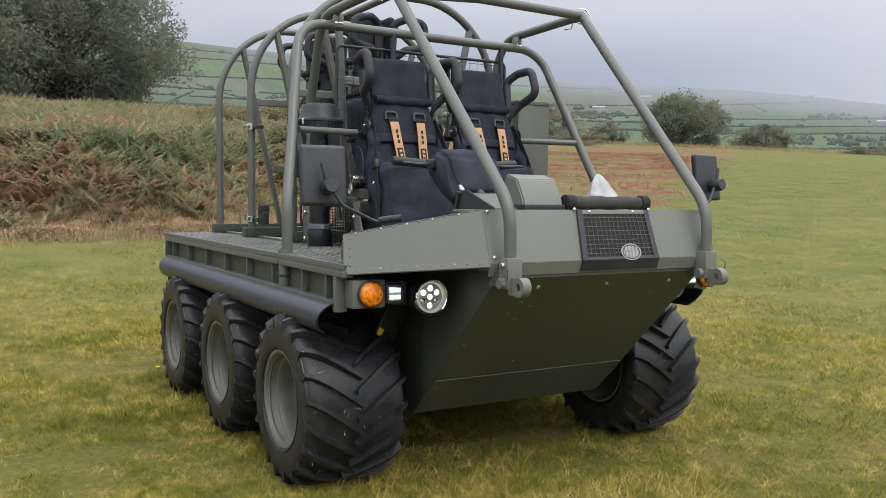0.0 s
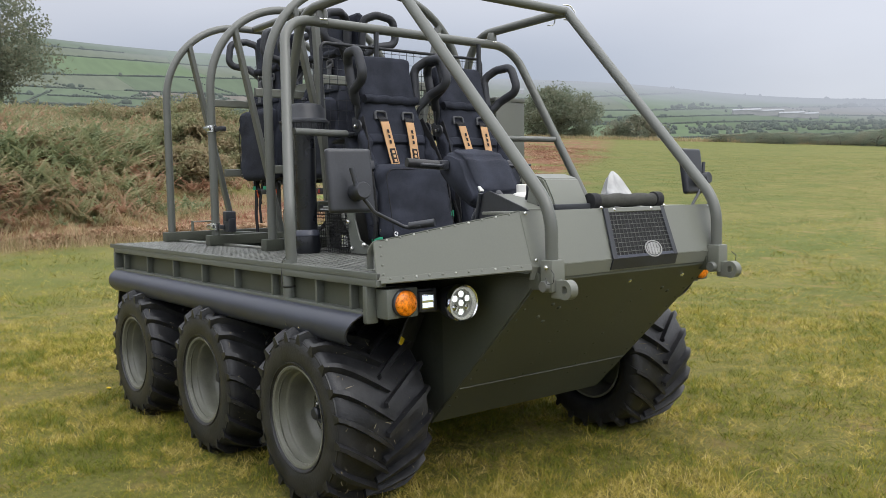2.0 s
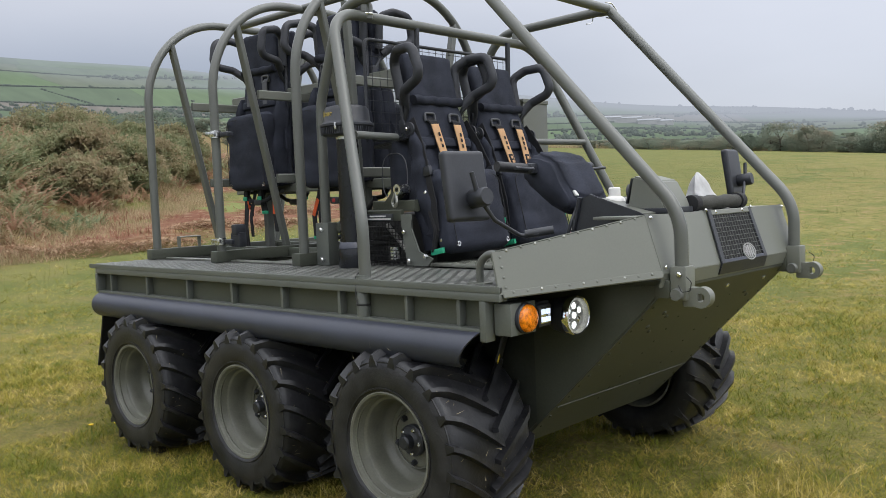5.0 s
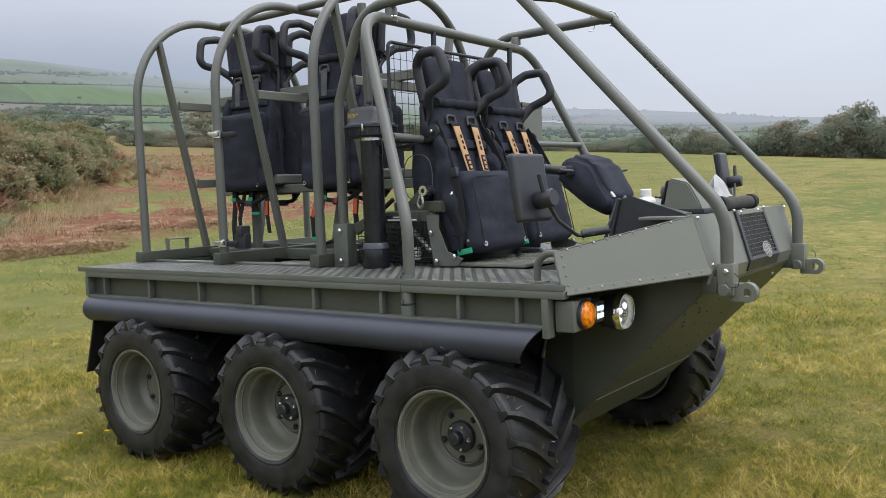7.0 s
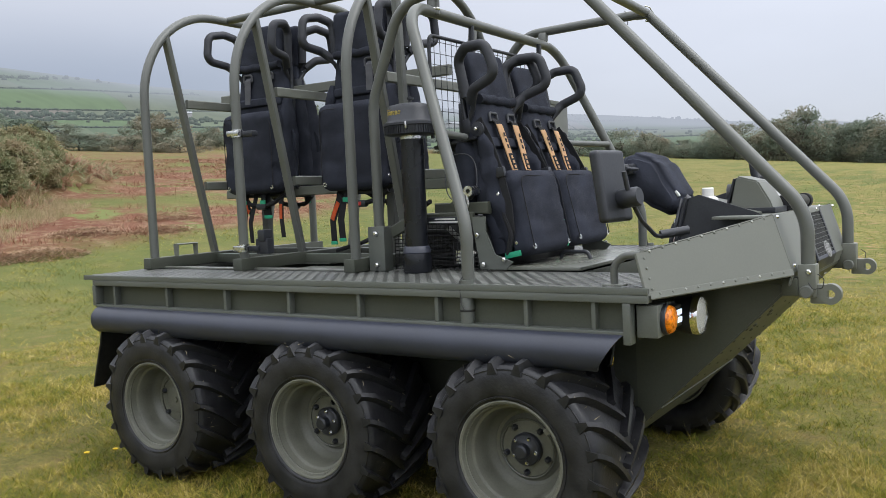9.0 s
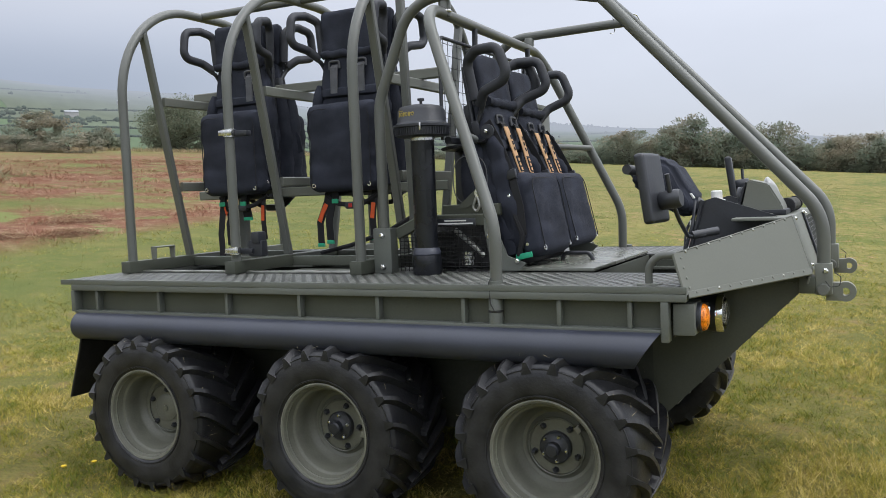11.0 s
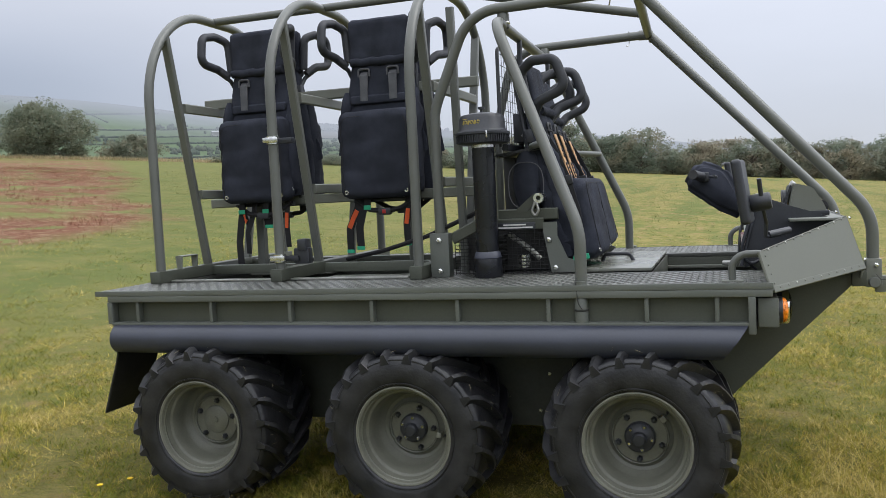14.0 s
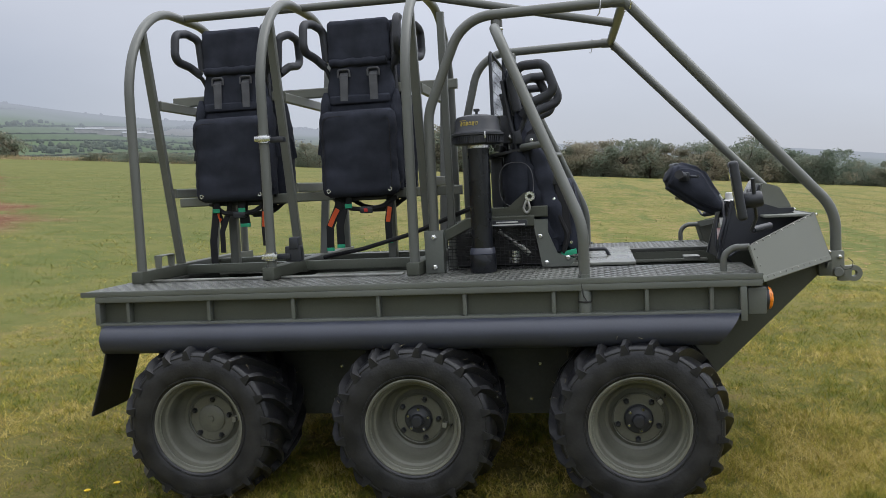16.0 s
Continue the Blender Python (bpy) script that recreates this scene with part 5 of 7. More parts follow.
def cage():
    R = 0.0225
    H = (-1.37, -0.715, -0.035)
    for x in H:
        part("rear_hoop", Tube([(x, -0.615, 0.99), (x, -0.620, 2.285), (x, 0.620, 2.285), (x, 0.615, 0.99)], R, 0.49, 18, 16), OLIVE_TUBE, vehicle, "bent olive tube roll hoop")
        part("hoop_base", Box((x - 0.03, -0.665, 0.938), (x + 0.03, 0.665, 0.995), 0.005), OLIVE_DARK, vehicle, "olive box-section foot rail")
        for s in BOTH:
            part("inner_brace", Bar([(x - 0.01, s * 0.20, 0.99), (x, s * 0.462, 2.150)], 0.042, 0.03, up=(0, 1, 0)), OLIVE_TUBE, vehicle)
        for z, w in ((1.80, 0.375), (1.36, 0.278)):
            part("seat_cross_rail", Bar([(x + 0.012, -w + 0.02, z), (x + 0.012, w - 0.02, z)], 0.022, 0.048), OLIVE, vehicle)
    for s in BOTH:
        part("base_rail", Box((-1.34, s * 0.20 - 0.022, 0.9385), (-0.065, s * 0.20 + 0.022, 0.985), 0.004), OLIVE_DARK, vehicle, "olive box-section foot rail")
        part("base_rail_end", Box((-1.45, s * 0.20 - 0.015, 0.9385), (-1.405, s * 0.20 + 0.015, 0.965), 0.004), OLIVE, vehicle)
    part("roof_tube", Tube([(-1.37, -0.02, 2.290), (-0.035, -0.02, 2.296), (0.89, 0.0, 2.092)], 0.0205, 0.3, 16), OLIVE_TUBE, vehicle, "straight olive roof tube")
    for z in (1.851, 1.310):
        part("seat_rail", Bar([(-1.457, 0, z), (0.10, 0, z)], 0.034, 0.05), OLIVE, vehicle, "olive box-section seat rail")
    for x in (-1.16, -0.28):
        part("seat_post", Bar([(x, 0.0, 0.94), (x, 0.0, 1.36)], 0.045, 0.045), OLIVE_TUBE, vehicle)
    part("rear_grab_handle", Bar([(-1.352, -0.49, 0.99), (-1.352, -0.49, 1.055), (-1.352, -0.36, 1.055), (-1.352, -0.36, 0.99)], 0.03, 0.008, up=(0, 1, 0)), OLIVE, vehicle)
    for s in BOTH:
        # side tube up from the deck, forward over the seats and down to the nose
        jx, jz = (0.928, 2.088) if s < 0 else (0.885, 2.080)
        nx = 1.778 if s < 0 else 1.759
        part("side_tube", Tube([(0.047, s * 0.545, 0.96), (0.047, s * 0.548, 1.66), (0.225 if s < 0 else 0.15, s * 0.56, 2.068), (jx, s * 0.535, jz), (nx, s * 0.495, 1.15), (nx, s * 0.493, 0.965)], R, [0, 0.25, 0.20, 0.05, 0.22, 0], 18, 10), OLIVE_TUBE, vehicle, "long bent olive cage tube down to the nose")
        lo, hi = sorted((s * 0.515, s * 0.575))
        ft = part("tube_foot", Box((0.005, lo, 0.937), (0.092, hi, 1.13), 0.004), RAIL, vehicle, "bolted olive tube foot")
        for z in (0.965, 1.10):
            part("foot_bolt", hexbolt(bmesh.new(), (0.05, s * 0.576, z), (0, s, 0), 0.012, 0.009), STEEL, ft)
        if s < 0:
            part("upright", Bar([(0.10, -0.36, 0.94), (0.10, -0.42, 2.13)], 0.034, 0.034), OLIVE_TUBE, vehicle)
        part("hoop_clamp", Lathe([(0.020, 1.985), (0.026, 1.99), (0.026, 2.045), (0.020, 2.06)], "Z", (0.372 if s < 0 else 0.332, s * 0.538, 0), 18), OLIVE_TUBE, vehicle)
        part("clamp_ring", Lathe([(0.027, 2.005), (0.029, 2.008), (0.029, 2.012), (0.027, 2.015)], "Z", (0.372 if s < 0 else 0.332, s * 0.538, 0), 18), STEEL, vehicle)
        part("hoop_strut", Tube([(0.575, s * (0.815 if s < 0 else 0.765), 1.482), (0.46, s * 0.48, 1.488)], 0.015, 0.0, 12), OLIVE_TUBE, vehicle)
        part("socket", Lathe([(0.026, 0.79), (0.026, 0.914), (0.0235, 0.918), (0.0235, 0.95)], "Z", (0.722, s * 0.935, 0), 18), RAIL, vehicle)
        part("socket_wire", Lathe([(0.0265, 0.838), (0.029, 0.840), (0.029, 0.844), (0.0265, 0.846)], "Z", (0.722, s * 0.935, 0), 18), DARK, vehicle)
        part("safety_wire", Tube([(0.715, s * 0.915, 0.985), (0.705, s * 0.955, 0.945), (0.715, s * 0.966, 0.87), (0.73, s * 0.968, 0.845)], 0.0022, 0.02, 6), DARK, vehicle)
        # wire keepers at the front roof corner
        part("corner_sleeve", sweep(bmesh.new(), [(jx - 0.05, s * 0.537, jz), (jx - 0.002, s * 0.535, jz - 0.002)], 0.026, 16), OLIVE_TUBE, vehicle)
        part("keeper_wire", Tube([(jx, s * 0.51, jz + 0.03), (jx + 0.01, s * 0.55, jz + 0.03), (jx + 0.03, s * 0.57, jz - 0.01), (jx + 0.02, s * 0.55, jz - 0.045), (jx, s * 0.515, jz - 0.04)], 0.0028, 0.02, 6), STEEL, vehicle)
        part("keeper_wire", Tube([(jx - 0.10, s * 0.51, jz + 0.02), (jx - 0.10, s * 0.56, jz + 0.02), (jx - 0.105, s * 0.56, jz - 0.045), (jx - 0.115, s * 0.52, jz - 0.05)], 0.0028, 0.02, 6), STEEL, vehicle)
    part("front_cross_tube", Tube([(0.925, -0.535, 2.088), (0.884, 0.535, 2.080)], 0.0215, 0, 16), OLIVE_TUBE, vehicle, "olive roof cross tube")
    part("front_hoop", Tube([(0.722, -0.922, 0.94), (0.724, -0.925, 1.14), (0.375, -0.735, 2.0), (0.335, 0.680, 1.998), (0.715, 0.865, 1.14), (0.712, 0.865, 0.94)], R, [0, 0.3, 0.16, 0.16, 0.3, 0], 18, 12), OLIVE_TUBE, vehicle, "wide bent olive front roll hoop")
    # silver clamps on the middle hoop
    for z in (1.585, 1.043):
        c = part("silver_clamp", Lathe([(0.0235, z - 0.019), (0.0290, z - 0.018), (0.0290, z + 0.018), (0.0235, z + 0.019)], "Z", (-0.715, -0.618, 0), 18), STEEL, vehicle, "bright band clamp with a black toggle")
        part("clamp_tongue", Box((-0.748, -0.655, z - 0.012), (-0.672, -0.641, z + 0.012), 0.003), STEEL, c)
        if z < 1.2:
            part("ratchet_body", Box((-0.655, -0.60, z - 0.03), (-0.575, -0.555, z + 0.045), 0.010), PLASTIC, c, "black plastic ratchet buckle")
            part("ratchet_lever", Box((-0.63, -0.61, z + 0.03), (-0.585, -0.55, z + 0.085), 0.008), PLASTIC, c)
        part("toggle", Box((-0.695, -0.61, z - 0.016), (-0.625, -0.57, z + 0.010), 0.007), PLASTIC, c)
    # wire mesh guard behind the front seats
    guard = part("mesh_guard", Tube([(0.335, -0.528, 1.49), (0.335, -0.528, 1.915), (0.325, 0.463, 1.915), (0.325, 0.463, 1.49)], 0.008, 0.03, 10), PLASTIC, vehicle, "black wire mesh guard behind the front seats")
    bm = bmesh.new()
    for i in range(1, 22):
        y = -0.528 + 0.991 * i / 22
        sweep(bm, [(0.33, y, 1.49), (0.33, y, 1.915)], 0.0014, 6)
    for i in range(9):
        z = 1.51 + 0.048 * i
        sweep(bm, [(0.333, -0.528, z), (0.333, 0.463, z)], 0.0014, 6)
    part("wire_screen", bm, PLASTIC, guard, "black square wire mesh")
    for y in (-0.24, 0.41):
        part("guard_post", Bar([(0.35, y, 1.12), (0.37, y, 1.985)], 0.022, 0.022), PLASTIC, vehicle)
    part("guard_rail", Bar([(0.345, -0.50, 1.49), (0.345, 0.48, 1.49)], 0.028, 0.028), PLASTIC, vehicle)


def engine_bay():
    # low cage round the engine between the seats and the rear hoops
    b = part("engine_block", Box((0.10, -0.36, 0.937), (0.56, 0.36, 1.16), 0.03), DARK, vehicle, "dark oily engine under a mesh guard")
    for k in range(7):
        part("cylinder_fin", Box((0.16, -0.40 - 0.001 * k, 0.965 + 0.022 * k), (0.30, -0.36, 0.973 + 0.022 * k), 0.002), DARK, b)
    part("exhaust_pipe", Tube([(0.33, -0.43, 1.11), (0.43, -0.45, 1.04), (0.47, -0.45, 1.00)], 0.012, 0.05, 10), BARE, b, "bright metal pipe")
    part("clamp_band", Lathe([(0.028, 0.965), (0.028, 1.02)], "Z", (0.40, -0.46, 0), 16), STEEL, b)
    bm = bmesh.new()
    for i in range(13):
        z = 0.945 + 0.0155 * i
        sweep(bm, [(0.10, -0.505, z), (0.56, -0.505, z)], 0.002, 6)
    for i in range(24):
        x = 0.10 + 0.02 * i
        sweep(bm, [(x, -0.508, 0.94), (x, -0.508, 1.135)], 0.0016, 5)
    part("side_mesh", bm, GRILLE, vehicle, "black wire mesh beside the engine", kind="stuff")
    for s in BOTH:
        part("engine_rail", Bar([(0.09, s * 0.515, 1.10), (0.20, s * 0.50, 1.155), (0.50, s * 0.50, 1.155)], 0.02, 0.05), OLIVE_DARK, vehicle)
        part("engine_rail", Bar([(0.30, s * 0.47, 1.195), (0.56, s * 0.47, 1.195)], 0.03, 0.05), OLIVE_DARK, vehicle)
        pl = part("seat_bracket", Plate([(0.50, s * 0.512, 1.16), (0.50, s * 0.512, 1.12), (0.53, s * 0.512, 0.945), (0.65, s * 0.512, 0.945), (0.68, s * 0.512, 0.975), (0.60, s * 0.512, 1.005), (0.56, s * 0.512, 1.10), (0.56, s * 0.512, 1.16)][::-s if s < 0 else -1], 0.008), RAIL, vehicle, "olive seat bracket plate")
        for x, z in ((0.525, 1.085), (0.55, 0.965), (0.645, 0.985), (0.44, 1.145)):
            part("bracket_bolt", hexbolt(bmesh.new(), (x, s * 0.517, z), (0, s, 0), 0.011, 0.008), STEEL, pl)
    part("hoist_arm", Plate([(0.36, -0.49, 1.20), (0.42, -0.49, 1.20), (0.50, -0.49, 1.255), (0.49, -0.49, 1.285), (0.46, -0.49, 1.285)], 0.03, 0.004), OLIVE_DARK, vehicle)
    part("hoist_hook", Lathe([(0.022, -0.03), (0.022, 0.03), (0.010, 0.03), (0.010, -0.03)], "Y", (0.485, -0.485, 1.265), 18, True), STEEL, vehicle)
    part("hook_link", Tube([(0.47, -0.51, 1.25), (0.455, -0.515, 1.21), (0.47, -0.515, 1.185), (0.485, -0.515, 1.21), (0.475, -0.51, 1.25)], 0.006, 0.012, 8), BARE, vehicle)
    lab = part("notice_plate", Box((0.29, -0.533, 1.133), (0.47, -0.5265, 1.163), 0.001), PLASTIC, vehicle, "black notice plate with pale lettering")
    for k, (a, c) in enumerate(((0.33, 0.43), (0.30, 0.46))):
        part("printed_line", Box((a, -0.5345, 1.151 - 0.012 * k), (c, -0.5325, 1.157 - 0.012 * k), 0), PRINT, lab)
    # round headrest-like drum behind the seat
    secs = [(z - 0.005, 0.422, 0.03 + 0.05 * math.sin(math.pi * (z - 1.2) / 0.28) ** 0.5, 0.16) for z in [1.201 + 0.0278 * i for i in range(11)]]
    part("bulkhead_pad", loft(secs, 24, 2.6), FABRIC, vehicle, "black padded bulkhead cover", m=Matrix.Translation((0, -0.30, 0)))
    ring = [(0.422 + 0.078 * math.copysign(abs(math.cos(a)) ** 0.75, math.cos(a)), -0.462, 1.322 + 0.10 * math.copysign(abs(math.sin(a)) ** 0.75, math.sin(a))) for a in [6.2832 * k / 40 for k in range(41)]]
    part("pad_piping", sweep(bmesh.new(), ring, 0.0022, 6), GREY_WEB, vehicle)
    part("black_tray", Plate([(0.29, -0.46, 1.448), (0.50, -0.46, 1.478), (0.50, -0.20, 1.478), (0.29, -0.20, 1.448)][::-1], 0.014, 0.004), PLASTIC, vehicle)
    part("bulkhead_plate", Box((0.292, -0.335, 1.20), (0.350, -0.285, 1.452), 0.008), PLASTIC, vehicle, "black upright bulkhead plate")
    br = part("seat_pivot_bracket", Box((0.350, -0.345, 1.515), (0.412, -0.215, 1.645), 0.006), PLASTIC, vehicle, "black bolted pivot bracket behind the seat")
    for z in (1.545, 1.615):
        part("bracket_bolt", hexbolt(bmesh.new(), (0.395, -0.345, z), (0, -1, 0), 0.010, 0.008), STEEL, br)
    # air snorkel with its pre-cleaner
    c = (0.272, -0.590, 0)
    sn = part("air_snorkel", Lathe([(0.058, 0.938), (0.060, 0.945), (0.060, 1.000), (0.056, 1.02), (0.052, 1.04), (0.048, 1.045), (0.048, 1.50), (0.038, 1.505)], "Z", c, 36), GLOSS, vehicle, "black snorkel pipe with a finned air pre-cleaner")
    part("hose_clamp", Lathe([(0.049, 1.488), (0.051, 1.490), (0.051, 1.502), (0.049, 1.504)], "Z", c, 32), STEEL, sn)
    part("hose_clamp", Lathe([(0.057, 1.018), (0.059, 1.022), (0.054, 1.043), (0.049, 1.048)], "Z", c, 32), SKIRT, sn)
    cl = [(0.055, 1.502), (0.102, 1.505), (0.108, 1.509), (0.108, 1.541), (0.117, 1.544), (0.117, 1.553), (0.107, 1.557), (0.100, 1.566), (0.097, 1.610), (0.088, 1.626), (0.05, 1.635), (0.0005, 1.638)]
    part("pre_cleaner", Lathe(cl, "Z", c, 40), PLASTIC, sn)
    bm = bmesh.new()
    for k in range(64):
        a = 2 * math.pi * k / 64
        box(bm, (0.106, -0.0013, 1.510), (0.1140, 0.0013, 1.541), 0, Matrix.Translation(c) @ Matrix.Rotation(a, 4, "Z"))
    part("fins", bm, PLASTIC, sn, kind="stuff")
    part("cap_knob", Lathe([(0.006, 1.63), (0.006, 1.65), (0.014, 1.652), (0.014, 1.662), (0.0005, 1.664)], "Z", c, 16), PLASTIC, sn)
    part("cap_latch", Box((0.315, -0.700, 1.525), (0.322, -0.686, 1.556), 0.003), STEEL, sn)
    # gold marking on the drum, as plain slanted bars
    for k in range(6):
        a = radians(-126 + 8.4 * k)
        slant = Matrix.Translation((0, 0, 1.593)) @ Matrix.Rotation(radians(-18), 4, "X")
        part("gold_mark", Box((0.0955, -0.0050, -0.0085 + 0.002 * (k % 2)), (0.0990, 0.0050, 0.0085), 0.0005, Matrix.Translation(c) @ Matrix.Rotation(a, 4, "Z") @ slant), GOLD, sn)
        if k % 2:
            part("gold_gap", Box((0.0985, -0.002, -0.003), (0.0997, 0.003, 0.004), 0, Matrix.Translation(c) @ Matrix.Rotation(a, 4, "Z") @ slant), PLASTIC, sn)
    part("gold_line", Box((0.0945, -0.016, 1.606), (0.0975, 0.016, 1.609), 0, Matrix.Translation(c) @ Matrix.Rotation(radians(-122), 4, "Z")), GOLD, sn)
    # grey-green equipment box beyond the far seat
    bx = part("equipment_box", Box((0.24, 0.535, 1.24), (0.36, 0.745, 1.712), 0.006), OLIVE, vehicle, "plain olive equipment box")
    part("box_lid", Box((0.235, 0.53, 1.695), (0.365, 0.75, 1.718), 0.005), OLIVE, bx)
    part("box_stay", Bar([(0.30, 0.60, 0.94), (0.30, 0.60, 1.24)], 0.03, 0.03), OLIVE_TUBE, bx)
    # cargo strap lying over the rails
    part("tie_strap", Tube([(0.22, -0.40, 1.228), (-0.14, -0.20, 1.100), (-0.42, -0.10, 1.028), (-0.66, 0.0, 0.985)], 0.011, 0.2, 8), BLACK_WEB, vehicle, "black tie strap")


def seat_once(front, loose=False, belted=True):
    """A folding harness seat facing +x, its seat pad swung up; z = 0 at the pad's foot."""
    top = 0.355 if front else 0.435
    secs = [(0.02, -0.01, 0.03, 0.15), (0.03, -0.01, 0.045, 0.19), (0.10, -0.01, 0.05, 0.20), (0.22, -0.015, 0.055, 0.205), (0.30, -0.02, 0.055, 0.21), (0.36, -0.02, 0.055, 0.20), (0.42, -0.02, 0.052, 0.195), (0.50, -0.02, 0.048, 0.185), (0.58, -0.02, 0.045, 0.175), (0.64, -0.02, 0.042, 0.165), (0.67, -0.02, 0.038, 0.158), (0.70, -0.02, 0.03, 0.15)]
    s = part("seat", loft(secs, 52, 3.6, 0.010 if front else 0.006, 1.0 if front else 5.0, 4), FABRIC, vehicle, "black canvas folding harness seat with side handles")
    part("headrest", cushion(0.675, 0.905, -0.012, 0.034, 0.150 if front else 0.163, steps=20, wrinkle=0.006, seed=2.0, n=44), FABRIC, s, "black canvas headrest cover")
    part("headrest_hem", sweep(bmesh.new(), [(0.020, -0.150 + 0.03 * j, 0.686 + 0.004 * math.sin(2.1 * j)) for j in range(11)], 0.021, 12), FABRIC, s, "rolled canvas hem")
    part("seat_pad", cushion(0.0, top, 0.088, 0.058, 0.197, steps=30, wrinkle=0.009, seed=4.0, edge=0.05, n=60, power=3.6 if front else 4.0), FABRIC, s, "black padded seat base folded upright")
    part("pad_seam", sweep(bmesh.new(), fillet([(0.140, -0.172, 0.03), (0.143, -0.174, top - 0.03), (0.143, 0.174, top - 0.03), (0.140, 0.172, 0.03)], 0.05), 0.0022, 6), BLACK_WEB, s)
    for k in BOTH:
        part("side_handle", Tube([(-0.02, k * 0.180, 0.70), (-0.015, k * 0.190, 0.862), (0.05, k * 0.226, 0.888), (0.150, k * 0.240, 0.870), (0.170, k * 0.240, 0.735), (0.045, k * 0.220, 0.715), (0.0, k * 0.185, 0.675)], 0.0215, 0.045, 16), FOAM, s, "black foam-covered side handle")
        part("handle_tube", Tube([(0.045, k * 0.213, 0.705), (0.0, k * 0.175, 0.655), (-0.04, k * 0.165, 0.60), (-0.045, k * 0.16, 0.40)], 0.011, 0.04, 10), PLASTIC, s)
        part("frame_tube", Tube([(-0.065, k * 0.145, 0.02), (-0.07, k * 0.145, 0.55), (-0.06, k * 0.125, 0.86)], 0.012, 0.1, 10), PLASTIC, s)
        part("tube_joint", Box((-0.065, k * 0.165 - 0.014, 0.555), (-0.03, k * 0.165 + 0.014, 0.615), 0.004), PLASTIC, s)
        part("bolster", loft([(0.06, 0.02, 0.03, 0.012), (0.10, 0.03, 0.05, 0.026), (0.25, 0.03, 0.055, 0.032), (0.40, 0.02, 0.045, 0.03), (0.50, 0.01, 0.03, 0.02), (0.54, 0.0, 0.02, 0.01)], 26, 2.6, 0.022 if front else 0.010, 3.0 * k, 6), FABRIC, s, m=Matrix.Translation((0, k * 0.185, 0)))
        sz = 0.61 if front else 0.635
        loop = [(0.030, k * 0.078 - 0.030, sz - 0.022), (0.032, k * 0.078 - 0.030, sz + 0.015), (0.032, k * 0.078 + 0.030, sz + 0.015), (0.030, k * 0.078 + 0.030, sz - 0.022)]
        part("harness_slot", sweep(bmesh.new(), fillet(loop, 0.012, 4), 0.0055, 8), GREY_WEB, s, "grey harness slot")
        part("slot_edge", Bar([(0.029, k * 0.078 - 0.03, sz - 0.018), (0.029, k * 0.078 + 0.03, sz - 0.018)], 0.010, 0.008), GREY_WEB, s)
        if front:
            path = [(0.02, k * 0.076, 0.605), (0.042, k * 0.074, 0.585), (0.05, k * 0.069, 0.50), (0.058, k * 0.062, 0.42), (0.075, k * 0.055, 0.33), (0.11, k * 0.05, 0.30)]
            part("harness_strap", sweep(bmesh.new(), path, 0, section=rect(0.045, 0.004, 0.0015), up=(1, 0, 0)), BLACK_WEB, s)
            pad = [(0.0465, k * 0.072, 0.572), (0.0555, k * 0.069, 0.50), (0.0605, k * 0.065, 0.45), (0.065, k * 0.062, 0.40), (0.069, k * 0.059, 0.365)]
            part("strap_patch", sweep(bmesh.new(), pad, 0, section=rect(0.046, 0.006, 0.002), up=(1, 0, 0)), ORANGE, s, "tan-orange strap patch with dark lettering bars")
            part("patch_block", sweep(bmesh.new(), [(0.0655, k * 0.0645, 0.44), (0.073, k * 0.0595, 0.37)], 0, section=rect(0.030, 0.004, 0.001), up=(1, 0, 0)), BLACK_WEB, s)
            for j in range(3):
                part("patch_bar", sweep(bmesh.new(), [(0.0595 + 0.002 * j, k * (0.069 - 0.0015 * j), 0.532 - 0.026 * j), (0.061 + 0.002 * j, k * (0.0685 - 0.0015 * j), 0.516 - 0.026 * j)], 0, section=rect(0.011, 0.0025, 0.0008), up=(1, 0, 0)), BLACK_WEB, s)
                part("patch_mark", sweep(bmesh.new(), [(0.0695 + 0.0022 * j, k * (0.0632 - 0.0018 * j), 0.430 - 0.021 * j), (0.0709 + 0.0022 * j, k * (0.0622 - 0.0018 * j), 0.417 - 0.021 * j)], 0, section=rect(0.014, 0.003, 0.0008), up=(1, 0, 0)), ORANGE, s)
        else:
            part("strap_tongue", sweep(bmesh.new(), [(0.02, k * 0.078, 0.632), (0.036, k * 0.078, 0.615), (0.038, k * 0.078, 0.56), (0.040, k * 0.079, 0.49)], 0, section=rect(0.042, 0.009, 0.003), up=(1, 0, 0)), GREY_WEB, s, "grey buckle tongue")
    part("chest_flap", cushion(0.47, 0.52, 0.022, 0.02, 0.16, steps=6, wrinkle=0.003, edge=0.015), FABRIC, s)
    part("hinge_bolt", hexbolt(bmesh.new(), (0.075, -0.185, 0.06), (0, -1, 0), 0.014, 0.01), STEEL, s)
    part("hinge_bolt", hexbolt(bmesh.new(), (0.045, -0.20, 0.27), (0, -1, 0), 0.011, 0.009), STEEL, s)
    part("hinge_bolt", hexbolt(bmesh.new(), (0.075, 0.185, 0.06), (0, 1, 0), 0.014, 0.01), STEEL, s)
    for k in BOTH:
        part("eyelet", Lathe([(0.011, 0.1335), (0.011, 0.139), (0.006, 0.139), (0.006, 0.1335)], "X", (0, k * 0.160, 0.032), 16, True), STEEL, s, "bright metal eyelet")
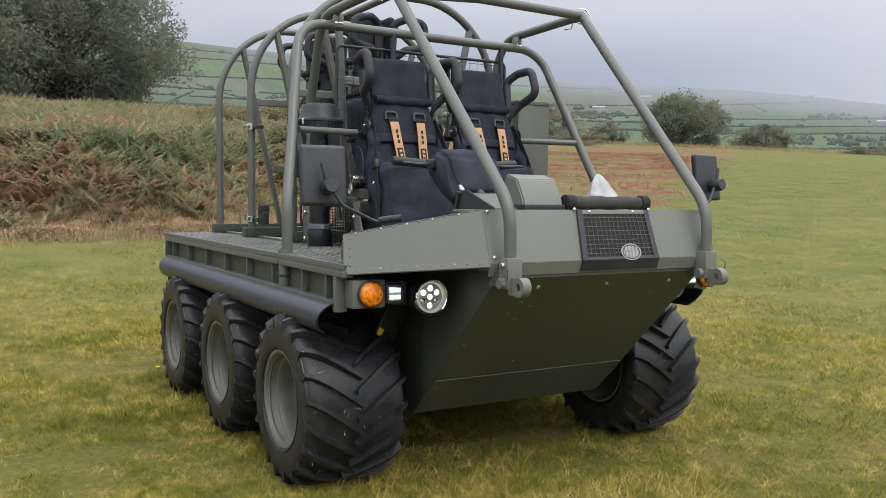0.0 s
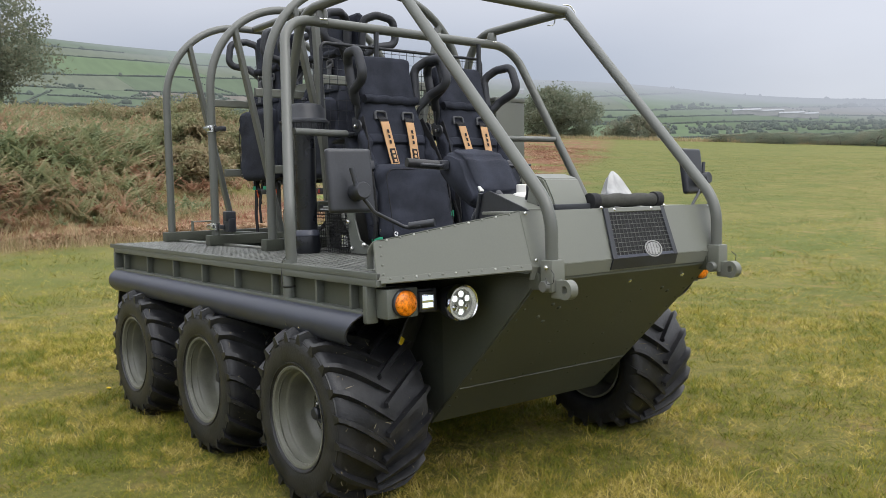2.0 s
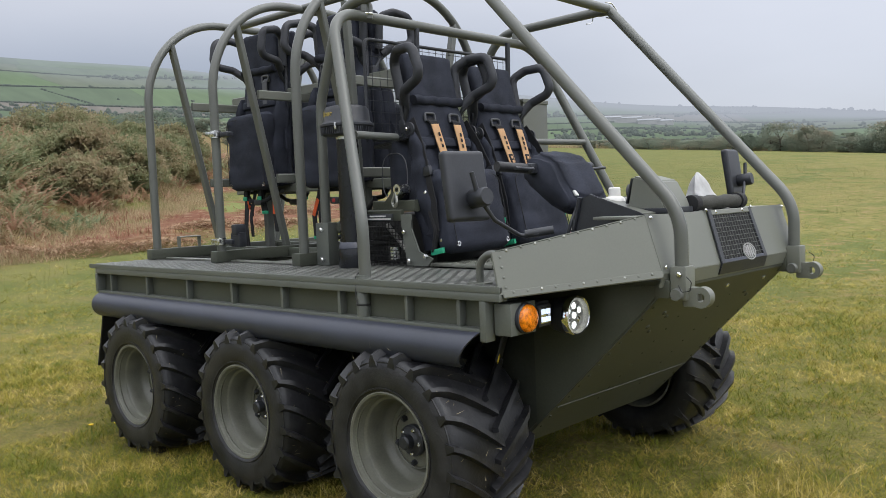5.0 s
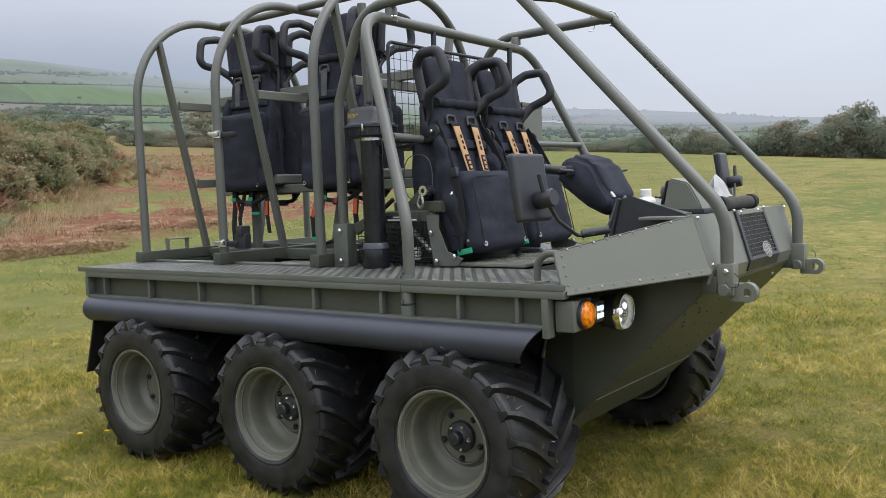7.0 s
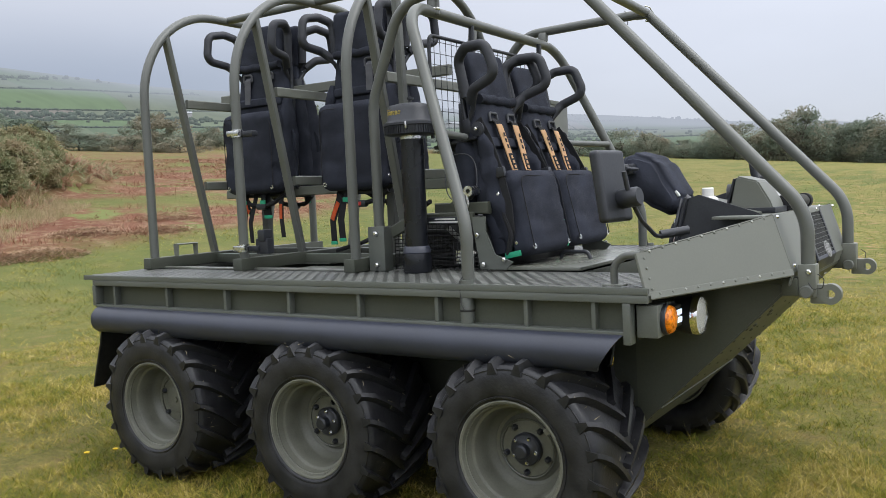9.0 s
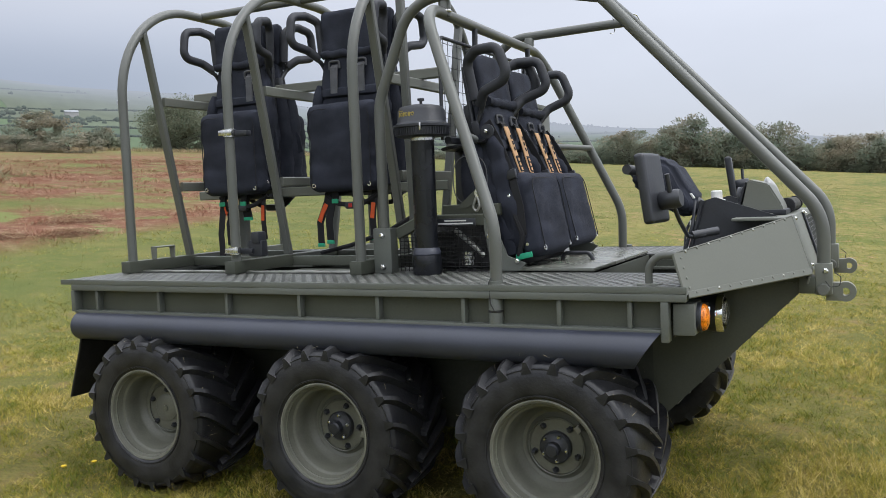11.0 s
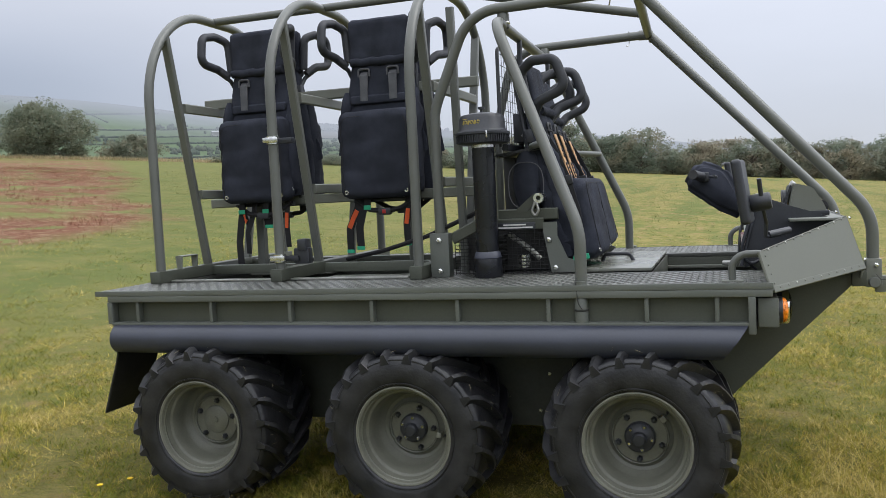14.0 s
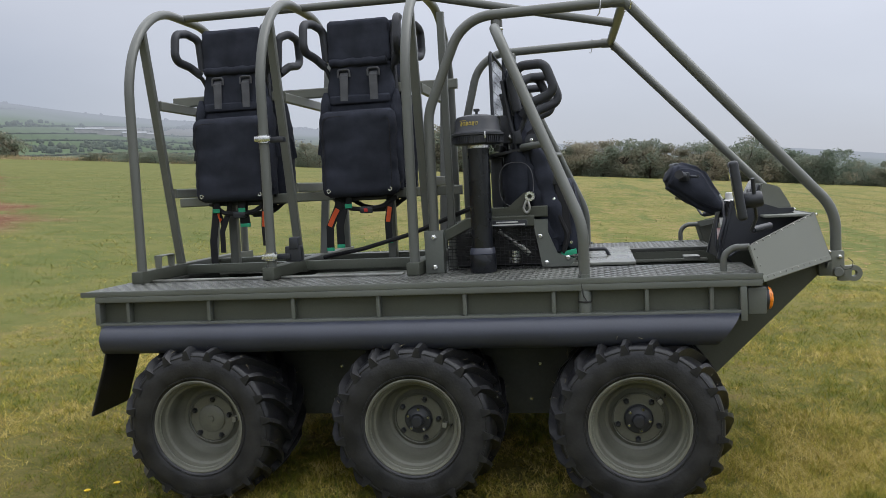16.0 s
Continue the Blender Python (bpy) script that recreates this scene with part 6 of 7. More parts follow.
    if front:
        part("green_tag", Box((0.02, -0.215, 0.005), (0.09, -0.200, 0.028), 0.002), GREEN_TAG, s, "bright green strap end")
        part("green_tag", sweep(bmesh.new(), [(0.115, 0.195, 0.13), (0.09, 0.20, 0.09)], 0, section=rect(0.022, 0.004, 0.001)), GREEN_TAG, s)
        for k in BOTH:
            part("side_strap", sweep(bmesh.new(), [(0.01, k * 0.17, 0.60), (0.045, k * 0.185, 0.50), (0.075, k * 0.205, 0.36), (0.085, k * 0.212, 0.22), (0.070, k * 0.210, 0.10)], 0, section=rect(0.034, 0.005, 0.0015), up=(0, k, 0)), BLACK_WEB, s, "loose black side webbing")
            part("strap_slider", Box((0.058, k * 0.206 - 0.010, 0.335), (0.098, k * 0.206 + 0.010, 0.375), 0.004), PLASTIC, s, "black plastic strap slider")
            part("pivot_plate", Lathe([(0.030, k * 0.196), (0.030, k * 0.204), (0.012, k * 0.206), (0.012, k * 0.212)], "Y", (0.012, 0, 0.555), 20), PLASTIC, s)
            part("pivot_bolt", hexbolt(bmesh.new(), (0.012, k * 0.212, 0.555), (0, k, 0), 0.009, 0.007), STEEL, s)
        part("lap_strap", Tube([(0.03, -0.205, 0.02), (0.07, -0.21, 0.10), (0.05, -0.205, 0.20)], 0.012, 0.05, 8), BLACK_WEB, s)
    else:
        # straps and buckles hanging under the pad
        for y in ((-0.108, 0.035) if loose else (-0.075,)):
            part("strap_loop", sweep(bmesh.new(), [(0.06, y, 0.03), (0.075, y, -0.01), (0.075, y - 0.004, -0.055)], 0, section=rect(0.034, 0.010, 0.003), up=(1, 0, 0)), BLACK_WEB, s)
            part("green_tag", Box((0.078, y - 0.021, -0.058), (0.084, y + 0.017, -0.036), 0.002), GREEN_TAG, s, "bright green strap end")
        for k in BOTH:
            part("side_flap", Plate([(0.02, k * 0.19, 0.21), (0.03, k * 0.242, 0.225), (0.025, k * 0.232, 0.30), (0.0, k * 0.185, 0.40)][::k], 0.008, 0.002), FABRIC, s, "black canvas side flap")
        # hanging belts: place at the top and bottom, length, width, orange flash, green end
        if loose:
            belts = ((-0.118, -0.152, -0.360, 0.040, False, False), (-0.108, -0.092, -0.150, 0.020, True, False), (-0.045, -0.100, -0.270, 0.030, False, False), (0.030, 0.034, -0.125, 0.056, False, True), (0.150, 0.140, -0.240, 0.030, True, False))
        else:
            belts = ((-0.135, -0.195, -0.265, 0.040, True, True), (-0.105, -0.138, -0.250, 0.042, False, True), (0.138, 0.120, -0.235, 0.036, True, True))
        for y, foot, low, w, flash, end in belts if belted else ():
            bow = 0.35 * (foot - y)
            mid = y + (foot - y) * 0.55 + bow
            part("hanging_belt", sweep(bmesh.new(), [(0.05, y, 0.0), (0.062, y, -0.045), (0.057, mid, low * 0.58), (0.045, foot, low)], 0, section=rect(w, 0.005, 0.0015), up=(1, 0, 0)), BLACK_WEB, s)
            if flash:
                part("belt_flash", sweep(bmesh.new(), [(0.066, y + 0.1 * (mid - y), -0.060), (0.064, y + 0.55 * (mid - y), -0.100), (0.062, mid, max(low * 0.58, -0.148))], 0, section=rect(w * 0.62, 0.004, 0.0012), up=(1, 0, 0)), BELT_ORANGE, s, "orange belt webbing")
            if end:
                part("strap_end", Box((0.041, foot - w / 2, low - 0.012), (0.050, foot + w / 2, low + 0.006), 0.002), GREEN_TAG, s)
        part("buckle", Box((0.055, -0.02, -0.088), (0.085, 0.050, -0.052), 0.010), PLASTIC, s)
        if not loose:
            part("buckle_button", Box((0.084, 0.004, -0.080), (0.088, 0.024, -0.060), 0.002), shader("red_button", (0.45, 0.02, 0.02), 0.4), s, "red buckle button")
        part("lower_strap", Tube([(0.05, -0.14, -0.015), (0.07, -0.07, -0.06), (0.07, 0.03, -0.07), (0.07, 0.10, -0.055), (0.05, 0.17, -0.01)], 0.012, 0.05, 8), BLACK_WEB, s)
        part("frame_foot", Bar([(0.02, -0.17, -0.012), (0.02, 0.17, -0.012)], 0.03, 0.02), PLASTIC, s)
    return s


def seats():
    lean = Matrix.Rotation(radians(-11.5), 4, "Y")
    a = seat_once(True)
    a.matrix_basis = Matrix.Translation((0.598, -0.240, 0.973)) @ lean
    copy_thing(a, Matrix.Translation((0.572, 0.268, 0.975)) @ Matrix.Rotation(radians(-13.8), 4, "Y"))
    seat_once(False, True).matrix_basis = Matrix.Translation((-1.085, -0.055, 1.305)) @ Matrix.Rotation(radians(-90), 4, "Z")
    b = seat_once(False)
    b.matrix_basis = Matrix.Translation((-0.395, -0.055, 1.30)) @ Matrix.Rotation(radians(-90), 4, "Z")
    c = seat_once(False, belted=False)
    c.matrix_basis = Matrix.Translation((-1.05, 0.055, 1.30)) @ Matrix.Rotation(radians(90), 4, "Z")
    copy_thing(c, Matrix.Translation((-0.36, 0.055, 1.30)) @ Matrix.Rotation(radians(90), 4, "Z"))


hull()
deck()
flank(-1)
flank(1)
wheels()
nose()
cockpit()
cage()
engine_bay()
seats()


# ---- loose things on the vehicle ----
def loose_things():
    t = thing("rolled_tarpaulin", "rolled dark canvas tarpaulin lying on the nose edge", "tarpaulin", at=(1.63, 0.07, 1.142))
    bm = bmesh.new()
    pts = [(0.012 * math.sin(k * 0.9) * 0.3, -0.205 + 0.41 * k / 12, 0.026 + 0.003 * math.sin(k * 1.7)) for k in range(13)]
    sweep(bm, pts, 0.026, 18)
    for v in bm.verts:
        v.co += v.co.normalized() * 0.003 * noise.noise(v.co * 22)
    part("canvas_roll", bm, shader("dark_canvas", (0.035, 0.035, 0.03), 0.85, vary=0.3, scale=16, fine=260, bump=0.5), t)
    for y in (-0.19, 0.19):
        part("roll_strap", Lathe([(0.027, y - 0.02), (0.031, y - 0.018), (0.031, y + 0.018), (0.027, y + 0.02)], "Y", (0, 0, 0.026), 20), BLACK_WEB, t)
    b = thing("plastic_bag", "crumpled white translucent plastic bag behind the nose edge", "bag", at=(1.55, 0.135, 1.1385))
    bm = bmesh.new()
    n = 26
    rings = []
    for i in range(12):
        f = i / 11
        rr = 0.085 * (1 - f) ** 0.75 + 0.006
        ring = []
        for k in range(n):
            a = 2 * math.pi * k / n
            cr = 1 + 0.25 * noise.noise((math.cos(a) * 2.2, math.sin(a) * 2.2, f * 3)) + 0.12 * math.sin(5 * a + 3 * f)
            ring.append(bm.verts.new((rr * cr * math.cos(a) * 0.75 - 0.015 * f, rr * cr * math.sin(a) - 0.03 * f, 0.143 * f + 0.004 * math.sin(3 * a))))
        rings.append(ring)
    for i in range(11):
        for k in range(n):
            bm.faces.new((rings[i][k], rings[i][(k + 1) % n], rings[i + 1][(k + 1) % n], rings[i + 1][k]))
    bm.faces.new(rings[0][::-1]), bm.faces.new(rings[-1])
    part("bag_film", bm, WHITE_BAG, b, sharp=60)


loose_things()
# ---- plants, hedges and the far country ----
rng = np.random.default_rng(7)


def bulk(name, verts, faces, material, label, category, kind="stuff", smooth=False):
    """One mesh of very many small pieces, from arrays."""
    me = bpy.data.meshes.new(name)
    verts, faces = np.asarray(verts, np.float32), np.asarray(faces, np.int32)
    k = faces.shape[1]
    me.vertices.add(len(verts))
    me.vertices.foreach_set("co", verts.ravel())
    me.loops.add(faces.size)
    me.loops.foreach_set("vertex_index", faces.ravel())
    me.polygons.add(len(faces))
    me.polygons.foreach_set("loop_start", np.arange(0, faces.size, k, dtype=np.int32))
    me.polygons.foreach_set("loop_total", np.full(len(faces), k, np.int32))
    me.update(calc_edges=True)
    me.materials.append(material)
    if smooth:
        me.shade_smooth()
    ob = new(name, me)
    return tagged(ob, label, category, kind=kind) if label else ob


def heights(x, y):
    return np.array([height(float(a), float(b)) for a, b in zip(x, y)])


WHEEL_SPOTS = [(wx, s * 0.822) for s in BOTH for wx in (0.917, 0.008, -0.932)]


def clear_of_wheels(x, y):
    keep = np.ones(len(x), bool)
    for wx, wy in WHEEL_SPOTS:
        keep &= ~((abs(x - wx) < 0.16) & (abs(y - wy) < 0.20))
    return keep


def grass(name, count, centre, r1, tall, wide, label, power, sector, bent, material=BLADES):
    """Blades round a centre, densest in the middle, thinning out at the rim and at the sides of a sector."""
    a0, a1 = sector
    a = rng.uniform(a0, a1, count)
    rr = r1 * rng.random(count) ** (1 / power)
    x = centre[0] + rr * np.sin(np.radians(a))
    y = centre[1] + rr * np.cos(np.radians(a))
    # blades stand in tufts, each of its own height
    size = 12 if bent else 4
    tuft = np.arange(count) // size * size
    spread = 0.022 + 0.003 * rr[tuft]
    x = x[tuft] + rng.normal(0, 1, count) * spread
    y = y[tuft] + rng.normal(0, 1, count) * spread
    grown = rng.lognormal(0, 0.32, count)[tuft]
    rr = rr[tuft]
    a = a[tuft]
    k = clear_of_wheels(x, y)
    k &= np.array([litter_amount(float(p), float(q)) * (0.7 + 0.8 * noise.noise((float(p) * 0.3, float(q) * 0.3, 8.0))) for p, q in zip(x, y)]) < rng.random(count) * 0.45
    k &= rng.random(count) < np.clip((r1 - rr) / (0.6 * r1), 0, 1)
    if a1 - a0 < 360:
        k &= rng.random(count) < np.clip(np.minimum(a - a0, a1 - a) / 30, 0, 1)
    x, y, grown = x[k], y[k], grown[k]
    n = len(x)
    far = np.hypot(x - 2.6, y + 3.4)
    z = heights(x, y) - 0.006
    # coarse and thin patches, so that the sward is uneven
    patch = np.array([noise.noise((float(p) * 0.8, float(q) * 0.8, 4.0)) + 0.6 * noise.noise((float(p) * 3.1, float(q) * 3.1, 9.0)) for p, q in zip(x, y)])
    h = tall * rng.uniform(0.45, 1.25, n) * np.clip(1 + 1.05 * patch, 0.3, 2.6) * (0.85 + 0.012 * far) * grown
    w = wide * rng.uniform(0.6, 1.3, n) * (0.5 + 0.16 * far)
    t = rng.uniform(0, 2 * np.pi, n)
    lean = (rng.uniform(0.3, 1.7, n) if bent else rng.uniform(0.5, 3.0, n) if material is BLADES else rng.uniform(0.2, 1.1, n)) * h
    u = rng.uniform(0, 2 * np.pi, n)
    bx, by = np.cos(t) * w, np.sin(t) * w
    lx, ly = np.cos(u) * lean, np.sin(u) * lean
    base = np.stack([x, y, z], 1)
    v = np.empty((n, 5, 3))
    v[:, 0] = base + np.stack([-bx, -by, 0 * z], 1)
    v[:, 1] = base + np.stack([bx, by, 0 * z], 1)
    v[:, 2] = base + np.stack([lx * 0.35 + bx * 0.75, ly * 0.35 + by * 0.75, h * 0.6], 1)
    v[:, 3] = base + np.stack([lx * 0.35 - bx * 0.75, ly * 0.35 - by * 0.75, h * 0.6], 1)
    v[:, 4] = base + np.stack([lx, ly, h * 0.95], 1)
    if not bent:
        v = v[:, [0, 1, 4]]
    o = np.arange(n)[:, None] * v.shape[1]
    f = np.concatenate([o + [0, 1, 2], o + [0, 2, 3], o + [3, 2, 4]], 0) if bent else o + [0, 1, 2]
    bulk(name, v.reshape(-1, 3), f, material, label, "grass")


grass("grass", 300000, (1.0, -1.6), 7.5, 0.042, 0.0014, "short mown grass, green with straw-coloured blades", 1.25, (-180, 180), True)
grass("grass", 480000, (1.0, -1.6), 11.0, 0.036, 0.0016, "fine cut grass lying matted on the field", 1.15, (-180, 180), False)
grass("grass", 620000, (1.6, -2.6), 21.0, 0.034, 0.0017, "matted cut grass and dry stalks over the field", 0.70, (-150, 75), False)
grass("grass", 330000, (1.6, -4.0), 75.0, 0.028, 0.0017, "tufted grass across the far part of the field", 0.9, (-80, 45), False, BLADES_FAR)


def field_fringe():
    """Long straw-coloured grass left standing along the far edge of the field."""
    n = 9000
    a, d = np.radians(rng.uniform(-56, -22, n)), rng.uniform(121, 128, n)
    x, y = 2.6 + d * np.sin(a), -3.2 + d * np.cos(a)
    z, t, u = heights(x, y) - 0.02, rng.uniform(0, 6.283, n), rng.uniform(0, 6.283, n)
    w, h = rng.uniform(0.02, 0.05, n), rng.uniform(0.2, 0.75, n)
    v = np.empty((n, 3, 3))
    v[:, 0] = np.stack([x - np.sin(t) * w, y + np.cos(t) * w, z], 1)
    v[:, 1] = np.stack([x + np.sin(t) * w, y - np.cos(t) * w, z], 1)
    v[:, 2] = np.stack([x + 0.3 * h * np.cos(u), y + 0.3 * h * np.sin(u), z + h], 1)
    bulk("long_grass", v.reshape(-1, 3), np.arange(n * 3).reshape(n, 3), DRY_GRASS, "pale long grass along the far edge of the field", "grass")


field_fringe()


def bracken():
    verts, faces, ages = [], [], []
    def frond(base, az, length, droop, wid):
        ca, sa = math.cos(az), math.sin(az)
        k = 9
        spine = []
        for i in range(k + 1):
            f = i / k
            out = length * (0.25 * f + 0.6 * f * f) * droop
            up = length * (0.95 * f - 0.55 * droop * f * f)
            spine.append((base[0] + ca * out, base[1] + sa * out, base[2] + up))
        for i in range(2, k):
            p, q = spine[i], spine[i + 1]
            f = (i - 2) / (k - 2)
            w = wid * (1 - f) ** 0.8 * random.uniform(0.8, 1.15)
            for s in BOTH:
                o = len(verts)
                dz = -0.18 * w + random.uniform(-0.1, 0.1) * w
                verts.append(p)
                verts.append((p[0] - sa * s * w + ca * w * 0.4, p[1] + ca * s * w + sa * w * 0.4, p[2] + dz))
                verts.append(q)
                faces.append((o, o + 1, o + 2))
    made = 0
    # dark green clumps at the foot of the bank
    for cx, cy, size in ((-11.9, 0.5, 0.50), (-11.7, -1.1, 0.55), (-12.4, 2.6, 0.46), (-13.0, 3.7, 0.52), (-12.1, 1.5, 0.40), (-13.9, 4.5, 0.5)):
        for k in range(34):
            x, y = cx + random.gauss(0, 0.24), cy + random.gauss(0, 0.30)
            frond((x, y, height(x, y) - 0.03), random.uniform(0, 6.283), size * random.uniform(0.7, 1.3), random.uniform(0.5, 1.2), size * 0.16)
    ages.extend([0.0] * len(verts))
    while made < 10500:
        x = -11.3 - 36 * random.random() ** 1.85
        y = random.uniform(-10, 22)
        m = bank_mask(x, y)
        if random.random() > 0.25 + m * 1.2 or m <= 0.02:
            continue
        lump = 0.5 + 0.5 * noise.noise((x * 0.35, y * 0.35, 3))
        z = height(x, y) - 0.05
        d = max(1.0, (-x) / 22)
        tall = (0.42 + 0.42 * lump) * random.uniform(0.75, 1.2) * (0.75 + 0.35 * min(1, m * 3))
        for k in range(random.randint(4, 6)):
            frond((x, y, z), random.uniform(0, 6.283), tall * random.uniform(0.9, 1.4), random.uniform(0.5, 1.1), tall * 0.15 * d ** 0.3)
        a_ = min(1.0, max(0.0, 1.0 - bank_depth(x, y) / 3.2 + 0.5 * noise.noise((x * 0.5, y * 0.5, 17))))
        ages.extend([a_] * (len(verts) - len(ages)))
        made += 1
    ob = bulk("bracken", verts, faces, FERN, "dense bracken turning from green to rust on a bank", "bracken")
    at = ob.data.attributes.new("age", "FLOAT", "POINT")
    at.data.foreach_set("value", ages)
    # long dry grass standing along the foot of the bank
    n = 36000
    y = rng.uniform(-9, 11, n)
    d = rng.uniform(-1.4, 0.9, n)
    x = np.minimum(-11.7 - d, -13.1 - 0.98 * (y - 3.7) - d / 0.714)
    keep = np.array([0.45 + 0.9 * noise.noise((float(a) * 0.7, float(b) * 0.7, 12.0)) for a, b in zip(x, y)]) > rng.random(n) * 0.7
    x, y = x[keep], y[keep]
    n = len(x)
    z, t, u = heights(x, y) - 0.01, rng.uniform(0, 6.283, n), rng.uniform(0, 6.283, n)
    w, h = rng.uniform(0.004, 0.009, n), rng.uniform(0.04, 0.22, n)
    lean = h * rng.uniform(0.1, 0.9, n)
    v = np.empty((n, 3, 3))
    v[:, 0] = np.stack([x - np.sin(t) * w, y + np.cos(t) * w, z], 1)
    v[:, 1] = np.stack([x + np.sin(t) * w, y - np.cos(t) * w, z], 1)
    v[:, 2] = np.stack([x + np.cos(u) * lean, y + np.sin(u) * lean, z + h], 1)
    bulk("long_grass", v.reshape(-1, 3), np.arange(n * 3).reshape(n, 3), DRY_GRASS, "long dry straw-coloured grass at the foot of the bank", "grass")
    # flattened cut stalks along the foot of the bank
    n = 360000
    x = -9.5 - 44 * rng.random(n) ** 2.2
    y = rng.uniform(-6, 52, n)
    keep = np.array([litter_amount(float(a), float(b)) * (0.5 + 0.9 * noise.noise((float(a) * 0.4, float(b) * 0.4, 6))) > random.random() * 0.8 for a, b in zip(x, y)])
    x, y = x[keep], y[keep]
    n = len(x)
    z = heights(x, y)
    t, l = rng.uniform(0, 6.283, n), rng.uniform(0.04, 0.16, n)
    far = 1 + np.maximum(0, -x - 12) / 18
    heap = np.array([max(0.0, noise.noise((float(a) * 0.9, float(b) * 0.9, 31.0))) for a, b in zip(x, y)])
    w = rng.uniform(0.004, 0.011, n) * far
    l *= far
    h = rng.uniform(0.0, 0.05, n) * (1 + 9 * heap)
    v = np.empty((n, 3, 3))
    v[:, 0] = np.stack([x - np.sin(t) * w, y + np.cos(t) * w, z + 0.3 * h], 1)
    v[:, 1] = np.stack([x + np.sin(t) * w, y - np.cos(t) * w, z + 0.3 * h], 1)
    v[:, 2] = np.stack([x + np.cos(t) * l, y + np.sin(t) * l, z + h], 1)
    # heaps of it along the foot of the bank
    heaps = []
    for cx, cy, size in ((-10.8, 3.35, 0.34), (-10.6, 4.5, 0.28), (-11.0, 2.1, 0.30), (-11.0, 0.9, 0.26), (-11.1, -0.7, 0.32), (-12.3, 6.4, 0.30), (-11.7, 7.7, 0.26), (-13.6, 9.4, 0.34), (-11.2, -2.4, 0.3)):
        q = 1500
        u, d = rng.uniform(0, 6.283, q), rng.uniform(0, 1, q) ** 0.6
        px, py = cx + 1.7 * size * d * np.cos(u), cy + 2.8 * size * d * np.sin(u)
        pz = heights(px, py) + 0.42 * size * (1 - d ** 2) * rng.uniform(0.75, 1.1, q)
        t, l, w = rng.uniform(0, 6.283, q), rng.uniform(0.05, 0.16, q), rng.uniform(0.006, 0.015, q)
        g = np.empty((q, 3, 3))
        g[:, 0] = np.stack([px - np.sin(t) * w, py + np.cos(t) * w, pz], 1)
        g[:, 1] = np.stack([px + np.sin(t) * w, py - np.cos(t) * w, pz], 1)
        g[:, 2] = np.stack([px + np.cos(t) * l, py + np.sin(t) * l, pz + rng.uniform(-0.05, 0.05, q)], 1)
        heaps.append(g)
    g = np.concatenate(heaps)
    bulk("bracken_litter", g.reshape(-1, 3), np.arange(len(g) * 3).reshape(-1, 3), HEAP, "raked heaps of straw and cut bracken at the foot of the bank", "litter")
    f = np.arange(n * 3).reshape(n, 3)
    bulk("bracken_litter", v.reshape(-1, 3), f, CUT_FERN, "cut rust-brown bracken and straw lying on the ground", "litter")


bracken()


def taper(bm, pts, radii, n=9):
    pts = [Vector(p) for p in pts]
    rings = []
    for i, p in enumerate(pts):
        t = (pts[min(i + 1, len(pts) - 1)] - pts[max(i - 1, 0)]).normalized()
        u = t.cross(Vector((0.3, 1, 0.1))).normalized()
        v = t.cross(u)
        rings.append([bm.verts.new(p + (u * math.cos(6.2832 * k / n) + v * math.sin(6.2832 * k / n)) * radii[i]) for k in range(n)])
    for i in range(len(rings) - 1):
        for k in range(n):
            bm.faces.new((rings[i][k], rings[i][(k + 1) % n], rings[i + 1][(k + 1) % n], rings[i + 1][k]))
    bm.faces.new(rings[-1])


